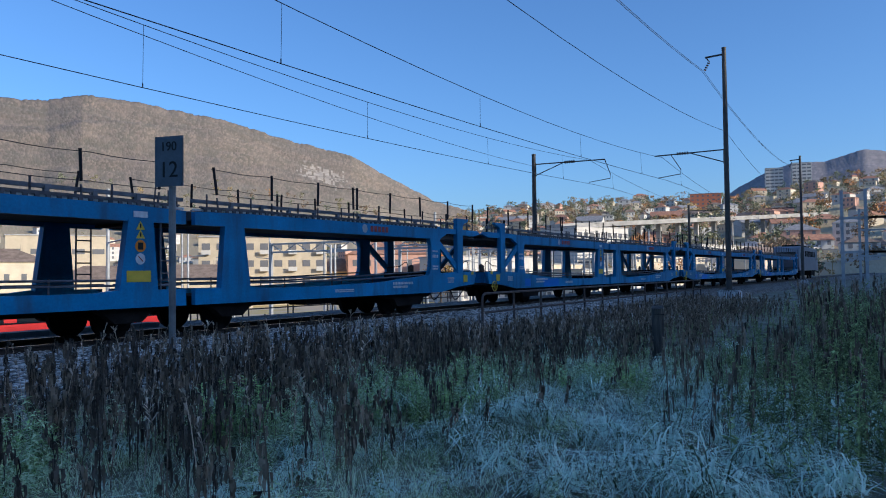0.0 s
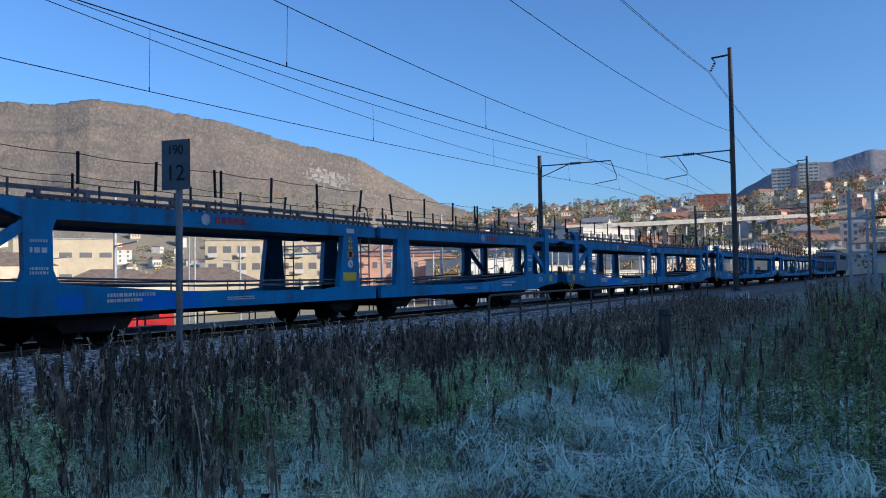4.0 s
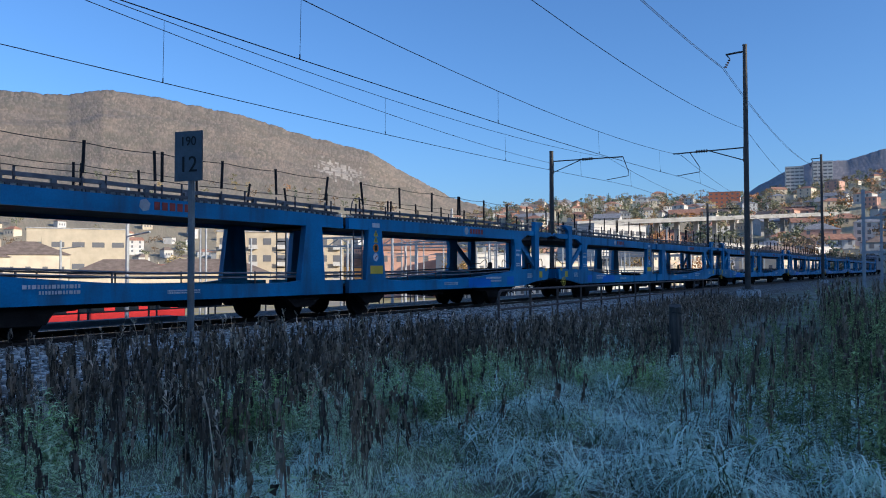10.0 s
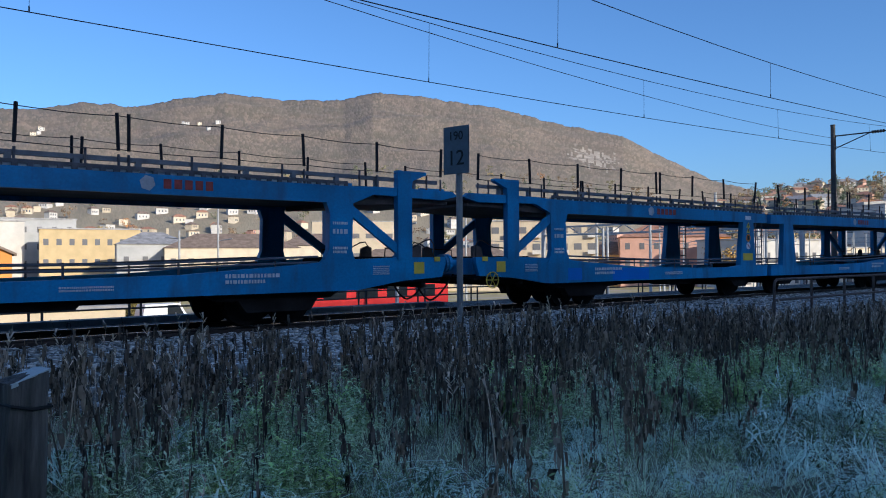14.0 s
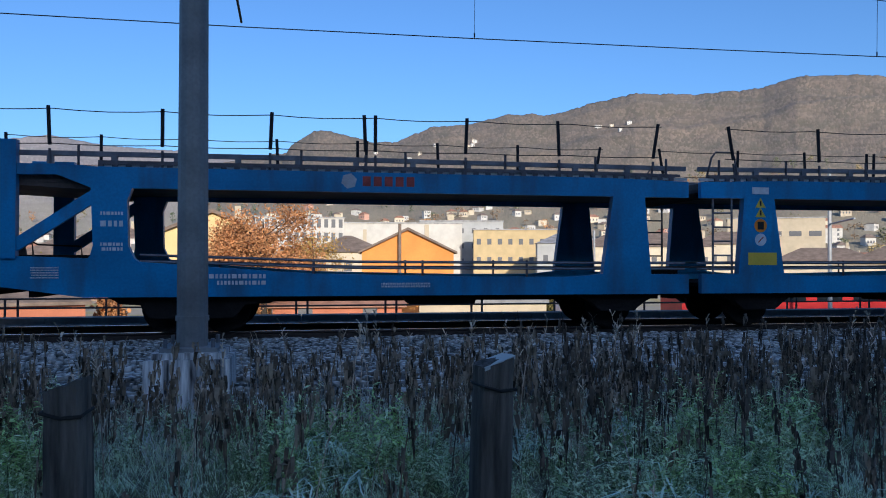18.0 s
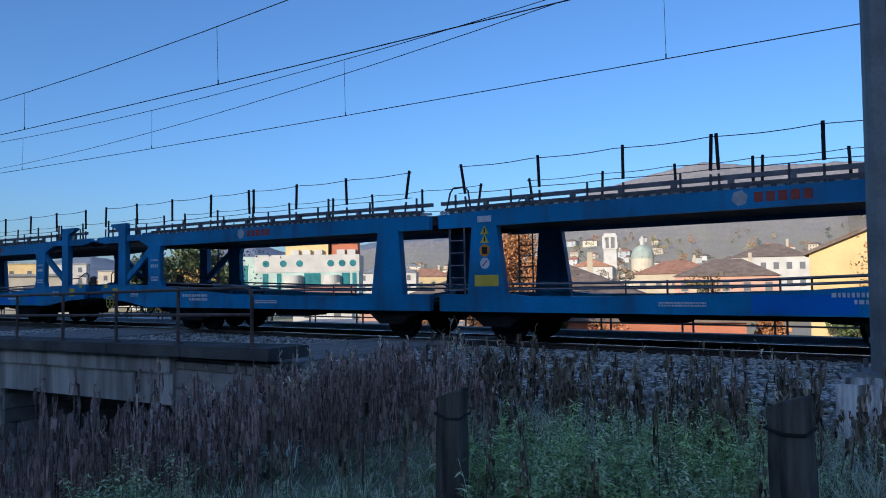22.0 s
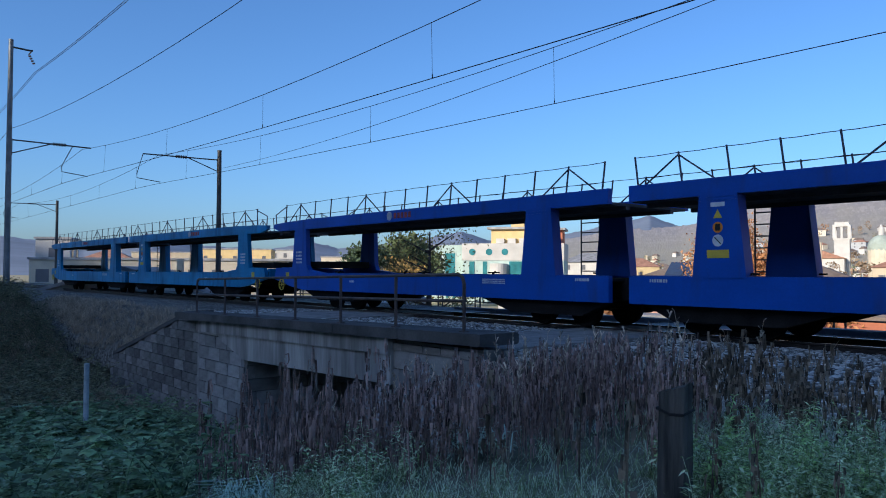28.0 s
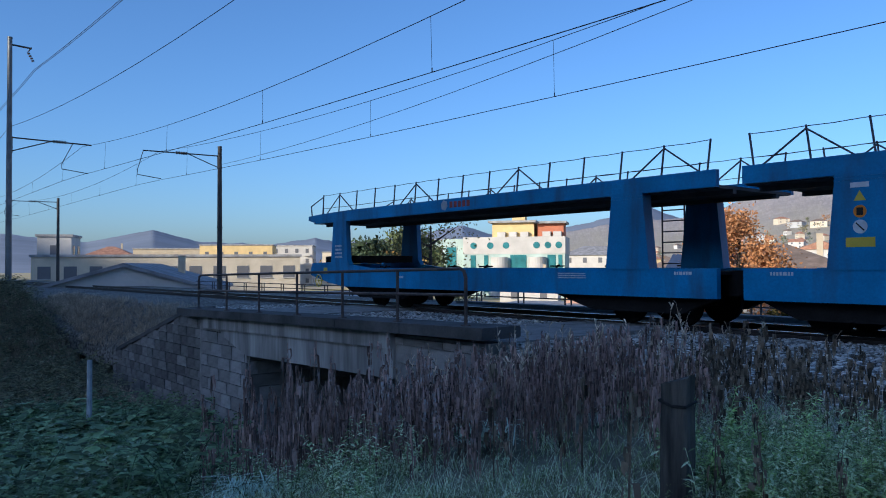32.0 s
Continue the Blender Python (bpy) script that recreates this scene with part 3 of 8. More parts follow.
        part("emblem", bm, M_EMBLEM, root, "pale grey hexagonal emblem")
        bm = bmesh.new()
        for k in range(5):
            box(bm, xm - s * (0.305 + k * 0.18) - 0.065, xm - s * (0.305 + k * 0.18) + 0.065, s * 1.447, s * 1.454, 2.29, 2.45)
        part("lettering", bm, M_RED, root, "faded red company lettering")
        if sg > 0:
            bm = bmesh.new()
            for u0, u1, z0, z1 in ((3.42, 3.92, 0.56, 0.86), (5.1, 6.6, 0.53, 0.83)):
                bx(bm, u0, u1, s * 1.445, s * 1.4535, z0, z1)
            tagged(part("repaint_patch", bm, M_REPAINT, root, "brighter blue repainted patches"), kind="stuff")
        # signs on the post beside the joint
        if sg > 0:
            bm = bmesh.new()
            bx(bm, 11.25, 11.8, s * 1.461, s * 1.467, 1.0, 1.22)
            part("yellow_plate", bm, M_YELLOW, root, "yellow notice plate")
            bm = bmesh.new()
            xc = X(11.56)
            for zc in (1.93, 2.1):
                plate(bm, [(xc - 0.1, zc - 0.08), (xc + 0.1, zc - 0.08), (xc, zc + 0.09)], s * 1.461, s * 1.467)
            part("warning_triangle", bm, M_YELLOW, root, "yellow electric warning triangles")
            bm = bmesh.new()
            disc(bm, (xc, 0, 1.7), 0.12, s * 1.461, s * 1.466)
            part("round_sticker", bm, M_ORANGE, root, "orange and black round sticker")
            bm = bmesh.new()
            disc(bm, (xc, 0, 1.45), 0.11, s * 1.461, s * 1.466)
            part("round_sticker", bm, M_WHITE, root, "white prohibition sticker")
            bm = bmesh.new()
            tube(bm, (xc - 0.05, s * 1.468, 1.5), (xc + 0.05, s * 1.468, 1.4), 0.012, seg=4)
            part("sticker_bar", bm, M_RED, root)
            bm = bmesh.new()
            bx(bm, 11.4, 11.72, s * 1.461, s * 1.467, 2.26, 2.38)
            part("white_plate", bm, M_WHITE, root, "small white data plate")
            for zc in (1.93, 2.1):
                bm = bmesh.new()
                bx(bm, 11.545, 11.575, s * 1.467, s * 1.4695, zc - 0.05, zc + 0.04)
                part("flash_mark", bm, M_BLACK, root)
            bm = bmesh.new()
            bx(bm, 11.5, 11.62, s * 1.466, s * 1.4695, 1.63, 1.77)
            part("sticker_print", bm, M_BLACK, root)
            ladder(root, X(12.08), X(12.44), s * 1.40, 0.55, 2.3)


def old_wagon():
    w = thing("car_carrier_wagon", "worn blue double-deck car carrier wagon, empty, on the far track", "railway wagon", "wagons of the train")
    wagon_half(w, -1, 0, M_BLUE)
    wagon_half(w, 1, -2 * HALF, M_BLUE)
    bm = bmesh.new()
    box(bm, -HALF - 0.14, -HALF + 0.14, -0.5, 0.5, 0.5, 0.9)
    part("joint", bm, M_UNDER, w, "dark articulated joint")
    bm = bmesh.new()
    box(bm, -HALF - 0.4, -HALF + 0.4, -1.2, 1.2, 2.2, 2.26)
    part("joint_plate", bm, M_UNDER, w, "bridging plate over the joint")
    return w


def tail_half(root, sg, x0, paint, deck):
    """One half of the newer, longer car wagon; u runs from the coupling (0) to the joint (16)."""
    def X(u):
        return x0 + sg * (u - 0.1)

    def pl(bm, pts, y0, y1):
        plate(bm, [(X(u), z) for u, z in pts], y0, y1)

    def bx(bm, u0, u1, y0, y1, z0, z1):
        a, b = sorted((X(u0), X(u1)))
        box(bm, a, b, y0, y1, z0, z1)

    J = HALF_TAIL - 0.16
    for s in (-1, 1):
        bm = bmesh.new()
        pl(bm, [(0.5, 0.98), (0.5, 0.8), (1.7, 0.56), (2.6, 0.46), (J, 0.46), (J, 1.02), (4.0, 1.03), (3.2, 1.12), (1.6, 1.22), (0.6, 1.2)], s * 1.45, s * 1.32)
        part("lower_beam", bm, paint, root)
        bm = bmesh.new()
        pl(bm, [(0.35, 2.62), (0.9, 2.5), (J, 2.52), (J, 2.84), (3.0, 2.84), (1.2, 2.80), (0.35, 2.76)], s * 1.45, s * 1.33)
        part("upper_beam", bm, paint, root)
        bm = bmesh.new()
        pl(bm, [(1.8, 1.1), (3.0, 1.05), (2.8, 1.3), (2.72, 2.56), (1.98, 2.56)], s * 1.46, s * 1.3)
        part("end_post", bm, paint, root)
        bm = bmesh.new()
        pl(bm, [(12.95, 1.0), (14.03, 1.0), (13.88, 2.54), (13.12, 2.54)], s * 1.47, s * 1.2)
        part("joint_post", bm, paint, root)
        bm = bmesh.new()
        for z in (2.42, 2.48):
            bx(bm, 13.1, 13.9, s * 1.48, s * 1.19, z, z + 0.02)
        part("post_rib", bm, paint, root)
        # railing with braces
        n = 15
        for k in range(n):
            u = 1.2 + (J - 1.4) * k / (n - 1)
            bm = bmesh.new()
            tube(bm, (X(u), s * 1.4, 2.8), (X(u + 0.08), s * 1.4, 3.42), 0.02)
            part("railing_post", bm, M_POST, root)
            if k % 4 == 1 and k < n - 1:
                du = (J - 1.4) / (n - 1)
                bm = bmesh.new()
                tube(bm, (X(u + 0.08), s * 1.4, 3.36), (X(u + du * 0.85), s * 1.4, 2.82), 0.018)
                tube(bm, (X(u + 0.08), s * 1.4, 3.36), (X(u - du * 0.7), s * 1.4, 2.82), 0.018)
                part("railing_brace", bm, M_POST, root)
        for z in (3.4, 2.98):
            bm = bmesh.new()
            poly(bm, [(X(u), s * 1.4, z - 0.012 * (i % 2)) for i, u in enumerate(np.linspace(1.2, J - 0.15, 31))], 0.009, 4)
            part("cable", bm, M_ROPE, root)
        bm = bmesh.new()
        poly(bm, [(X(0.5), s * 1.4, 2.78), (X(0.45), s * 1.4, 3.1), (X(1.25), s * 1.4, 3.35), (X(1.25), s * 1.4, 2.78)], 0.022, 6)
        part("end_hoop", bm, M_STEEL, root)
        for u in (4.6, 9.0, 13.0):
            bm = bmesh.new()
            tube(bm, (X(u), s * 1.3, 1.03), (X(u + 0.12), s * 1.3, 1.1), 0.03)
            tube(bm, (X(u - 0.2), s * 1.3, 1.07), (X(u + 0.3), s * 1.3, 1.07), 0.02)
            part("wheel_chock", bm, M_UNDER, root)
        yy = s * 1.456 - 0.002
        bm = bmesh.new()
        if sg > 0:
            bar_text(bm, min(X(11.6), X(12.9)), 0.9, 0.8, 0.025, yy, 3, 0.8)
        bar_text(bm, min(X(5.5), X(5.9)), 0.75, 0.25, 0.06, yy, 1)
        bar_text(bm, min(X(2.1), X(2.5)), 1.7, 0.4, 0.06, yy - 0.012, 4, 0.9)
        bar_text(bm, min(X(J - 0.9), X(J - 0.5)), 0.9, 0.4, 0.06, yy, 1)
        tagged(part("stencil", bm, M_WHITE, root, "white stencilled markings"), kind="stuff")
        bm = bmesh.new()
        tube(bm, (X(7.6), s * 1.447, 2.68), (X(7.6), s * 1.455, 2.68), 0.14, seg=6)
        part("emblem", bm, M_EMBLEM, root, "white hexagonal emblem")
        bm = bmesh.new()
        for k in range(5):
            box(bm, X(7.6) + 0.22 + k * 0.17, X(7.6) + 0.34 + k * 0.17, s * 1.447, s * 1.454, 2.60, 2.76)
        part("lettering", bm, M_RED, root, "faded red company lettering")
        bm = bmesh.new()
        bx(bm, 1.35, 1.58, yy, yy + 0.004, 0.85, 1.05)
        part("yellow_plate", bm, M_YELLOW, root, "yellow enamel plate")
        if sg < 0:
            xc = X(13.5)
            for nm, mt, zc, lb in (("warning_triangle", M_YELLOW, 2.16, "yellow electric warning triangle"),):
                bm = bmesh.new()
                plate(bm, [(xc - 0.09, zc - 0.07), (xc + 0.09, zc - 0.07), (xc, zc + 0.09)], s * 1.471, s * 1.476)
                part(nm, bm, mt, root, lb)
            bm = bmesh.new()
            disc(bm, (xc, 0, 1.92), 0.1, s * 1.471, s * 1.476)
            part("round_sticker", bm, M_ORANGE, root, "orange and black round sticker")
            bm = bmesh.new()
            box(bm, xc - 0.05, xc + 0.05, min(s * 1.475, s * 1.4785), max(s * 1.475, s * 1.4785), 1.86, 1.98)
            part("sticker_print", bm, M_BLACK, root)
            bm = bmesh.new()
            tube(bm, (xc - 0.06, s * 1.478, 1.74), (xc + 0.06, s * 1.478, 1.62), 0.012, seg=4)
            part("sticker_bar", bm, M_BLACK, root)
            bm = bmesh.new()
            disc(bm, (xc, 0, 1.68), 0.11, s * 1.471, s * 1.476)
            part("round_sticker", bm, M_WHITE, root, "white prohibition sticker")
            bm = bmesh.new()
            bx(bm, 13.28, 13.72, s * 1.471, s * 1.476, 1.36, 1.51)
            part("yellow_plate", bm, M_YELLOW, root, "yellow notice plate")
            bm = bmesh.new()
            bx(bm, 13.36, 13.64, s * 1.471, s * 1.476, 2.3, 2.38)
            part("white_plate", bm, M_WHITE, root)
        if s > 0:
            ladder(root, X(12.4 if sg > 0 else 13.9), X(13.0 if sg > 0 else 14.3), 1.30, 1.0, 2.75)
    bm = bmesh.new()
    bx(bm, 0.5, J, -1.32, 1.32, 2.50, 2.56)
    part("upper_deck", bm, M_DECK, root, "upper deck of dark steel")
    for y in (-0.8, 0.8):
        bm = bmesh.new()
        bx(bm, 0.5, J, y - 0.06, y + 0.06, 2.42, 2.498)
        part("deck_beam", bm, M_DECK, root)
    bm = bmesh.new()
    bx(bm, 0.6, J, -1.32, 1.32, 0.9, 0.96)
    bx(bm, 0.6, J + 0.4, -0.25, 0.25, 0.5, 0.9)
    part("lower_deck", bm, M_UNDER, root, "dark lower deck")
    bm = bmesh.new()
    bx(bm, 0.7, 2.9, -1.0, 1.0, 1.2, 1.42)
    part("flap", bm, M_UNDER, root, "folded dark bridging plates")
    for s in (-1, 1):
        for pts in ([(2.2, 0.5), (3.2, 0.14), (5.4, 0.14), (6.4, 0.5)], [(11.2, 0.5), (12.4, 0.14), (14.6, 0.14), (15.4, 0.5)]):
            bm = bmesh.new()
            pl(bm, pts, s * 1.25, s * 1.05)
            part("bogie_frame", bm, M_UNDER, root)
    for u in (3.6, 4.9, 13.0, 14.3):
        bm = bmesh.new()
        tube(bm, (X(u), -0.8, 0.3), (X(u), 0.8, 0.3), 0.08, seg=8)
        for s in (-1, 1):
            disc(bm, (X(u), 0, 0.3), 0.42, s * 0.82, s * 0.69, 20)
            disc(bm, (X(u), 0, 0.3), 0.445, s * 0.69, s * 0.67, 20)
            bx(bm, u - 0.14, u + 0.14, s * 1.1, s * 0.95, 0.2, 0.5)
        part("wheelset", bm, M_UNDER, root, "black steel wheels on an axle")
    bm = bmesh.new()
    bx(bm, 0.45, 0.6, -1.3, 1.3, 0.8, 1.18)
    for s in (-1, 1):
        tube(bm, (X(0.5), s * 0.875, 1.02), (X(0.2), s * 0.875, 1.02), 0.09, seg=12)
        tube(bm, (X(0.2), s * 0.875, 1.02), (X(0.12), s * 0.875, 1.02), 0.21, seg=14)
    part("buffer_beam", bm, paint, root, "blue end beam with two buffers")
    bm = bmesh.new()
    hx = X(1.05)
    ring = [(hx + 0.19 * math.cos(2 * math.pi * k / 20), -1.47, 0.62 + 0.19 * math.sin(2 * math.pi * k / 20)) for k in range(20)]
    poly(bm, ring + ring[:2], 0.016, 5)
    for k in range(3):
        a = math.pi * k / 3
        tube(bm, (hx - 0.19 * math.cos(a), -1.47, 0.62 - 0.19 * math.sin(a)), (hx + 0.19 * math.cos(a), -1.47, 0.62 + 0.19 * math.sin(a)), 0.01, seg=4)
    tube(bm, (hx, -1.47, 0.62), (hx, -1.3, 0.62), 0.025, seg=6)
    part("handbrake_wheel", bm, M_YELLOW, root, "yellow handbrake wheel")


def tail_wagon(paint, label):
    w = thing("car_carrier_wagon", label, "railway wagon", "wagons of the train")
    tail_half(w, -1, 0, paint, 0)
    tail_half(w, 1, -2 * HALF_TAIL, paint, 1)
    bm = bmesh.new()
    box(bm, -HALF_TAIL - 0.35, -HALF_TAIL + 0.35, -0.9, 0.9, 0.5, 0.98)
    part("joint", bm, M_UNDER, w, "dark articulated joint")
    return w


M_GREYPLATE = mat("scuffed_grey_plate", (0.27, 0.27, 0.28), 0.6, 0.2, 0.35, 3, 0.2, 30)
M_LOCO = mat("locomotive_grey", (0.22, 0.23, 0.26), 0.45, 0, 0.2, 1, 0.05, 20)
M_GLASS = mat("dark_window_glass", (0.02, 0.025, 0.03), 0.08, 0, 0.1, 2, spec=0.6)


def loco(material, label):
    w = thing("locomotive", label, "locomotive")
    L = 18.6
    bm = bmesh.new()
    prof = [(0.6, 0.95), (L - 0.6, 0.95), (L - 0.15, 1.4), (L - 0.35, 2.4), (L - 1.1, 3.75), (L - 1.6, 3.9), (1.6, 3.9), (1.1, 3.75), (0.35, 2.4), (0.15, 1.4)]
    plate(bm, [(-x, z) for x, z in prof], -1.48, 1.48)
    bmesh.ops.bevel(bm, geom=[e for e in bm.edges], offset=0.08, segments=2)
    part("body", bm, material, w)
    for s in (-1, 1):
        for x in (1.9, L - 1.9):
            bm = bmesh.new()
            box(bm, -x - 0.4, -x + 0.4, s * 1.49, s * 1.47, 2.35, 3.1)
            part("side_window", bm, M_GLASS, w)
        bm = bmesh.new()
        for k in range(7):
            box(bm, -4.6 - k * 1.4, -4.6 - k * 1.4 + 1.1, s * 1.495, s * 1.47, 2.7, 3.4)
        part("grille", bm, M_UNDER, w)
    for x in (0.55, L - 0.55):
        bm = bmesh.new()
        box(bm, -x - 0.25, -x + 0.25, -1.1, 1.1, 2.45, 3.2)
        part("windscreen", bm, M_GLASS, w)
    bm = bmesh.new()
    box(bm, -L + 4, -4, -0.9, 0.9, 3.88, 4.15)
    part("roof_equipment", bm, M_UNDER, w)
    bm = bmesh.new()
    poly(bm, [(-3.2, 0, 3.9), (-4.6, 0, 4.45), (-3.0, 0, 5.2)], 0.04, 6)
    tube(bm, (-3.0, -0.75, 5.22), (-3.0, 0.75, 5.22), 0.03)
    part("pantograph", bm, M_STEEL, w)
    for x in (4.0, L - 4.0):
        bm = bmesh.new()
        box(bm, -x - 1.9, -x + 1.9, -1.25, 1.25, 0.3, 0.9)
        for d in (-1.3, 1.3):
            for s in (-1, 1):
                disc(bm, (-x + d, 0, 0.49), 0.61, s * 0.85, s * 0.7, 20)
        part("bogie", bm, M_UNDER, w)
    for s in (-1, 1):
        for x, d in ((0, 1), (L, -1)):
            bm = bmesh.new()
            tube(bm, (-x - d * 0.6, s * 0.875, 1.03), (-x - d * 0.1, s * 0.875, 1.03), 0.1, seg=10)
            tube(bm, (-x - d * 0.1, s * 0.875, 1.03), (-x - d * 0.02, s * 0.875, 1.03), 0.22, seg=14)
            part("buffer", bm, M_UNDER, w)
    return w


first = old_wagon()
TRAIN = []  # (thing, x of its front coupling at the start, length, turned end for end)
COUPLER0 = 24.8
for k in range(-3, 10):
    x = COUPLER0 - 2 * HALF * k
    TRAIN.append((first if not TRAIN else copy_thing(first, Matrix.Translation((x, TRACK_FAR, 0))), x, 2 * HALF, k in (3, 6, 8, 9)))
# grey bridging plates folded up between two of the wagons
for w in (TRAIN[10][0], TRAIN[11][0]):
    for y in (-1.0, 1.0):
        bm = bmesh.new()
        a = -2 * HALF
        plate(bm, [(a + 0.06, 1.12), (a + 0.92, 1.12), (a + 0.98, 1.5), (a + 0.86, 1.54), (a + 0.08, 1.44)], y - 0.02, y + 0.02)
        box(bm, a + 0.1, a + 0.9, y - 0.25, y + 0.25, 1.14, 1.17)
        for x in (0.25, 0.62):
            box(bm, a + x, a + x + 0.05, y - 0.05, y + 0.05, 1.14, 1.46)
        part("bridging_plate", bm, M_GREYPLATE, w, "folded grey bridging plate at the wagon end")
TAIL0 = COUPLER0 - 2 * HALF * 10
TRAIN.append((tail_wagon(M_BLUE2, "dark blue double-deck car carrier wagon with braced railing, empty"), TAIL0, 2 * HALF_TAIL, False))
TRAIN.append((tail_wagon(M_BLUE, "last blue double-deck car carrier wagon with braced railing, empty"), TAIL0 - 2 * HALF_TAIL, 2 * HALF_TAIL, False))
FRONT = COUPLER0 + 2 * HALF * 3
TRAIN.append((loco(M_LOCO, "weathered grey electric locomotive at the head of the wagons"), FRONT + 18.6, 18.6, False))

MOVED = ((0, -0.36), (3, 23.54), (6, 47.75), (9, 72.55), (13, 106.2), (17, 139.83), (20, 165.84), (23, 191.95), (25, 209.84), (28, 236.6), (30, 253.85), (32, 270.35))


def moved(t):
    """How far the train has run at t seconds."""
    ts, ds = [a for a, b in MOVED], [b for a, b in MOVED]
    i = max(0, min(len(ts) - 2, sum(1 for v in ts if v <= t) - 1))
    m = []
    for k in range(len(ts)):
        a, b = max(0, k - 1), min(len(ts) - 1, k + 1)
        m.append((ds[b] - ds[a]) / (ts[b] - ts[a]))
    h = ts[i + 1] - ts[i]
    u = (t - ts[i]) / h
    return (2 * u ** 3 - 3 * u * u + 1) * ds[i] + (u ** 3 - 2 * u * u + u) * h * m[i] + (3 * u * u - 2 * u ** 3) * ds[i + 1] + (u ** 3 - u * u) * h * m[i + 1]


TIMES = [0, 0.1] + [0.5 * k for k in range(1, 64)] + [31.9, 32.0]


def motions():
    for ob, x, length, turned in TRAIN:
        rows = []
        for t in TIMES:
            a = x + moved(t)
            b = a - length
            ya, yb = TRACK_FAR + bend(a), TRACK_FAR + bend(b)
            head = math.degrees(math.atan2(ya - yb, a - b))
            rows.append((t, pose(b, yb, 0, 0, 0, head + 180) if turned else pose(a, ya, 0, 0, 0, head)))
        walk(ob, rows)


# ---- overhead line ----
def wire_z(x):
    d = min(45.0, abs(x))
    return 5.30 + (0.00043 if x > 0 else 0.00029) * d * d


def support(bm_list, x, ym, yw):
    """Cantilever from a mast at ym towards the wire at yw."""
    d = 1 if yw > ym else -1
    z = wire_z(x)
    tie, strut, reg, ins = bm_list
    far = d < 0
    e = 0.95 if far else 0.35
    tube(tie, (x, ym, 7.45), (x, yw + e * d, 7.4), 0.035, seg=8)
    tube(strut, (x, ym, 6.75), (x, ym + 0.55 * abs(yw - ym) * d, 7.42), 0.028, seg=8)
    tube(strut, (x, ym + 0.12 * d, 6.7), (x, ym + 0.12 * d, 7.5), 0.03, seg=6)
    top, low = (yw + 0.95 * d, yw + 1.25 * d) if far else (yw - 0.55 * d, yw - 1.05 * d)
    poly(reg, [(x, top, 7.38), (x, low, z + 0.5), (x, low, z + 0.25), (x, yw + (0 if far else 0.2 * d), z + 0.1)], 0.022, 6)
    for k in range(5):
        y = ym + (0.5 * abs(yw - ym) + 0.25 + k * 0.13) * d
        tube(ins, (x, y, 7.43), (x, y + 0.06 * d, 7.43), 0.085, seg=10)


def mast(x, y, h, wires, material, label, feeder=0, plinth=None, r=0.15, lean=0.0):
    m = thing("catenary_mast", label, "catenary mast", "masts of the overhead line", at=(x, y, 0))
    bm = bmesh.new()
    z0 = plinth[1] if plinth else -0.9
    tube(bm, (0, 0, z0), (lean, 0, h), r, r * 0.72, 14)
    tube(bm, (lean, 0, h), (lean, 0, h + 0.06), r * 0.78, seg=14)
    if plinth:
        box(bm, -r - 0.12, r + 0.12, -r - 0.12, r + 0.12, z0, z0 + 0.04)
    for z in (0.3, 4.2):
        tube(bm, (0, 0, z0 + z), (0, 0, z0 + z + 0.05), r * 1.07, seg=14)
    part("pole", bm, material, m)
    if plinth:
        w = plinth[0] / 2
        bm = bmesh.new()
        box(bm, -w, w, -w, w, plinth[2], z0 - 0.06)
        box(bm, -w + 0.06, w - 0.06, -w + 0.06, w - 0.06, z0 - 0.06, z0)
        bmesh.ops.bevel(bm, geom=bm.edges[:], offset=0.02, segments=1)
        part("plinth", bm, M_PLINTH, m, "pale concrete foundation block")
        for sx in (-1, 1):
            for sy in (-1, 1):
                bm = bmesh.new()
                tube(bm, (sx * (r + 0.07), sy * (r + 0.07), z0), (sx * (r + 0.07), sy * (r + 0.07), z0 + 0.13), 0.022, seg=6)
                part("anchor_bolt", bm, M_STEEL, m)
    for yw in wires:
        bl = [bmesh.new() for _ in range(4)]
        support(bl, x, y, yw)
        for b, nm, mt in zip(bl, ("cantilever", "strut", "registration_arm", "insulator"), (M_MAST, M_MAST, M_MAST, M_INSUL)):
            bmesh.ops.translate(b, verts=b.verts, vec=(-x, -y, 0))
            part(nm, b, mt, m)
    if feeder:
        bm = bmesh.new()
        tube(bm, (0, 0, h - 0.3), (0, 0.95, h - 0.35), 0.05, seg=6)
        tube(bm, (0, 0.95, h - 0.3), (0.1, 0.75, h - 0.6), 0.03, seg=6)
        part("feeder_bracket", bm, M_MAST, m)
        bm = bmesh.new()
        for k in range(4):
            tube(bm, (0.1 + 0.0 * k, 0.8 + 0.06 * k, h - 0.62 - 0.11 * k), (0.1, 0.82 + 0.06 * k, h - 0.68 - 0.11 * k), 0.07, seg=8)
        part("feeder_insulator", bm, M_INSUL, m)
    return m


NEAR_Y, FAR_Y = 7.3, 18.0
mast(42.6, NEAR_Y, 12.8, [TRACK_NEAR], M_MAST, "tall dark steel catenary mast on a concrete block", 1, (1.1, 0.05, -0.75))
mast(-1.08, 8.85, 13.9, [TRACK_NEAR, TRACK_FAR], M_GALV, "tall grey tubular mast bolted to a concrete block", 1, (0.82, 0.16, -0.6), 0.16)
mast(-42.5, NEAR_Y, 12.3, [TRACK_NEAR], M_GALV, "tall grey mast on a concrete block above the slope", 1, (0.9, 0.1, -0.9))
mast(86, NEAR_Y, 12.6, [TRACK_NEAR], M_MAST, "distant tall dark catenary mast", 1, (0.9, 0.05, -0.9))
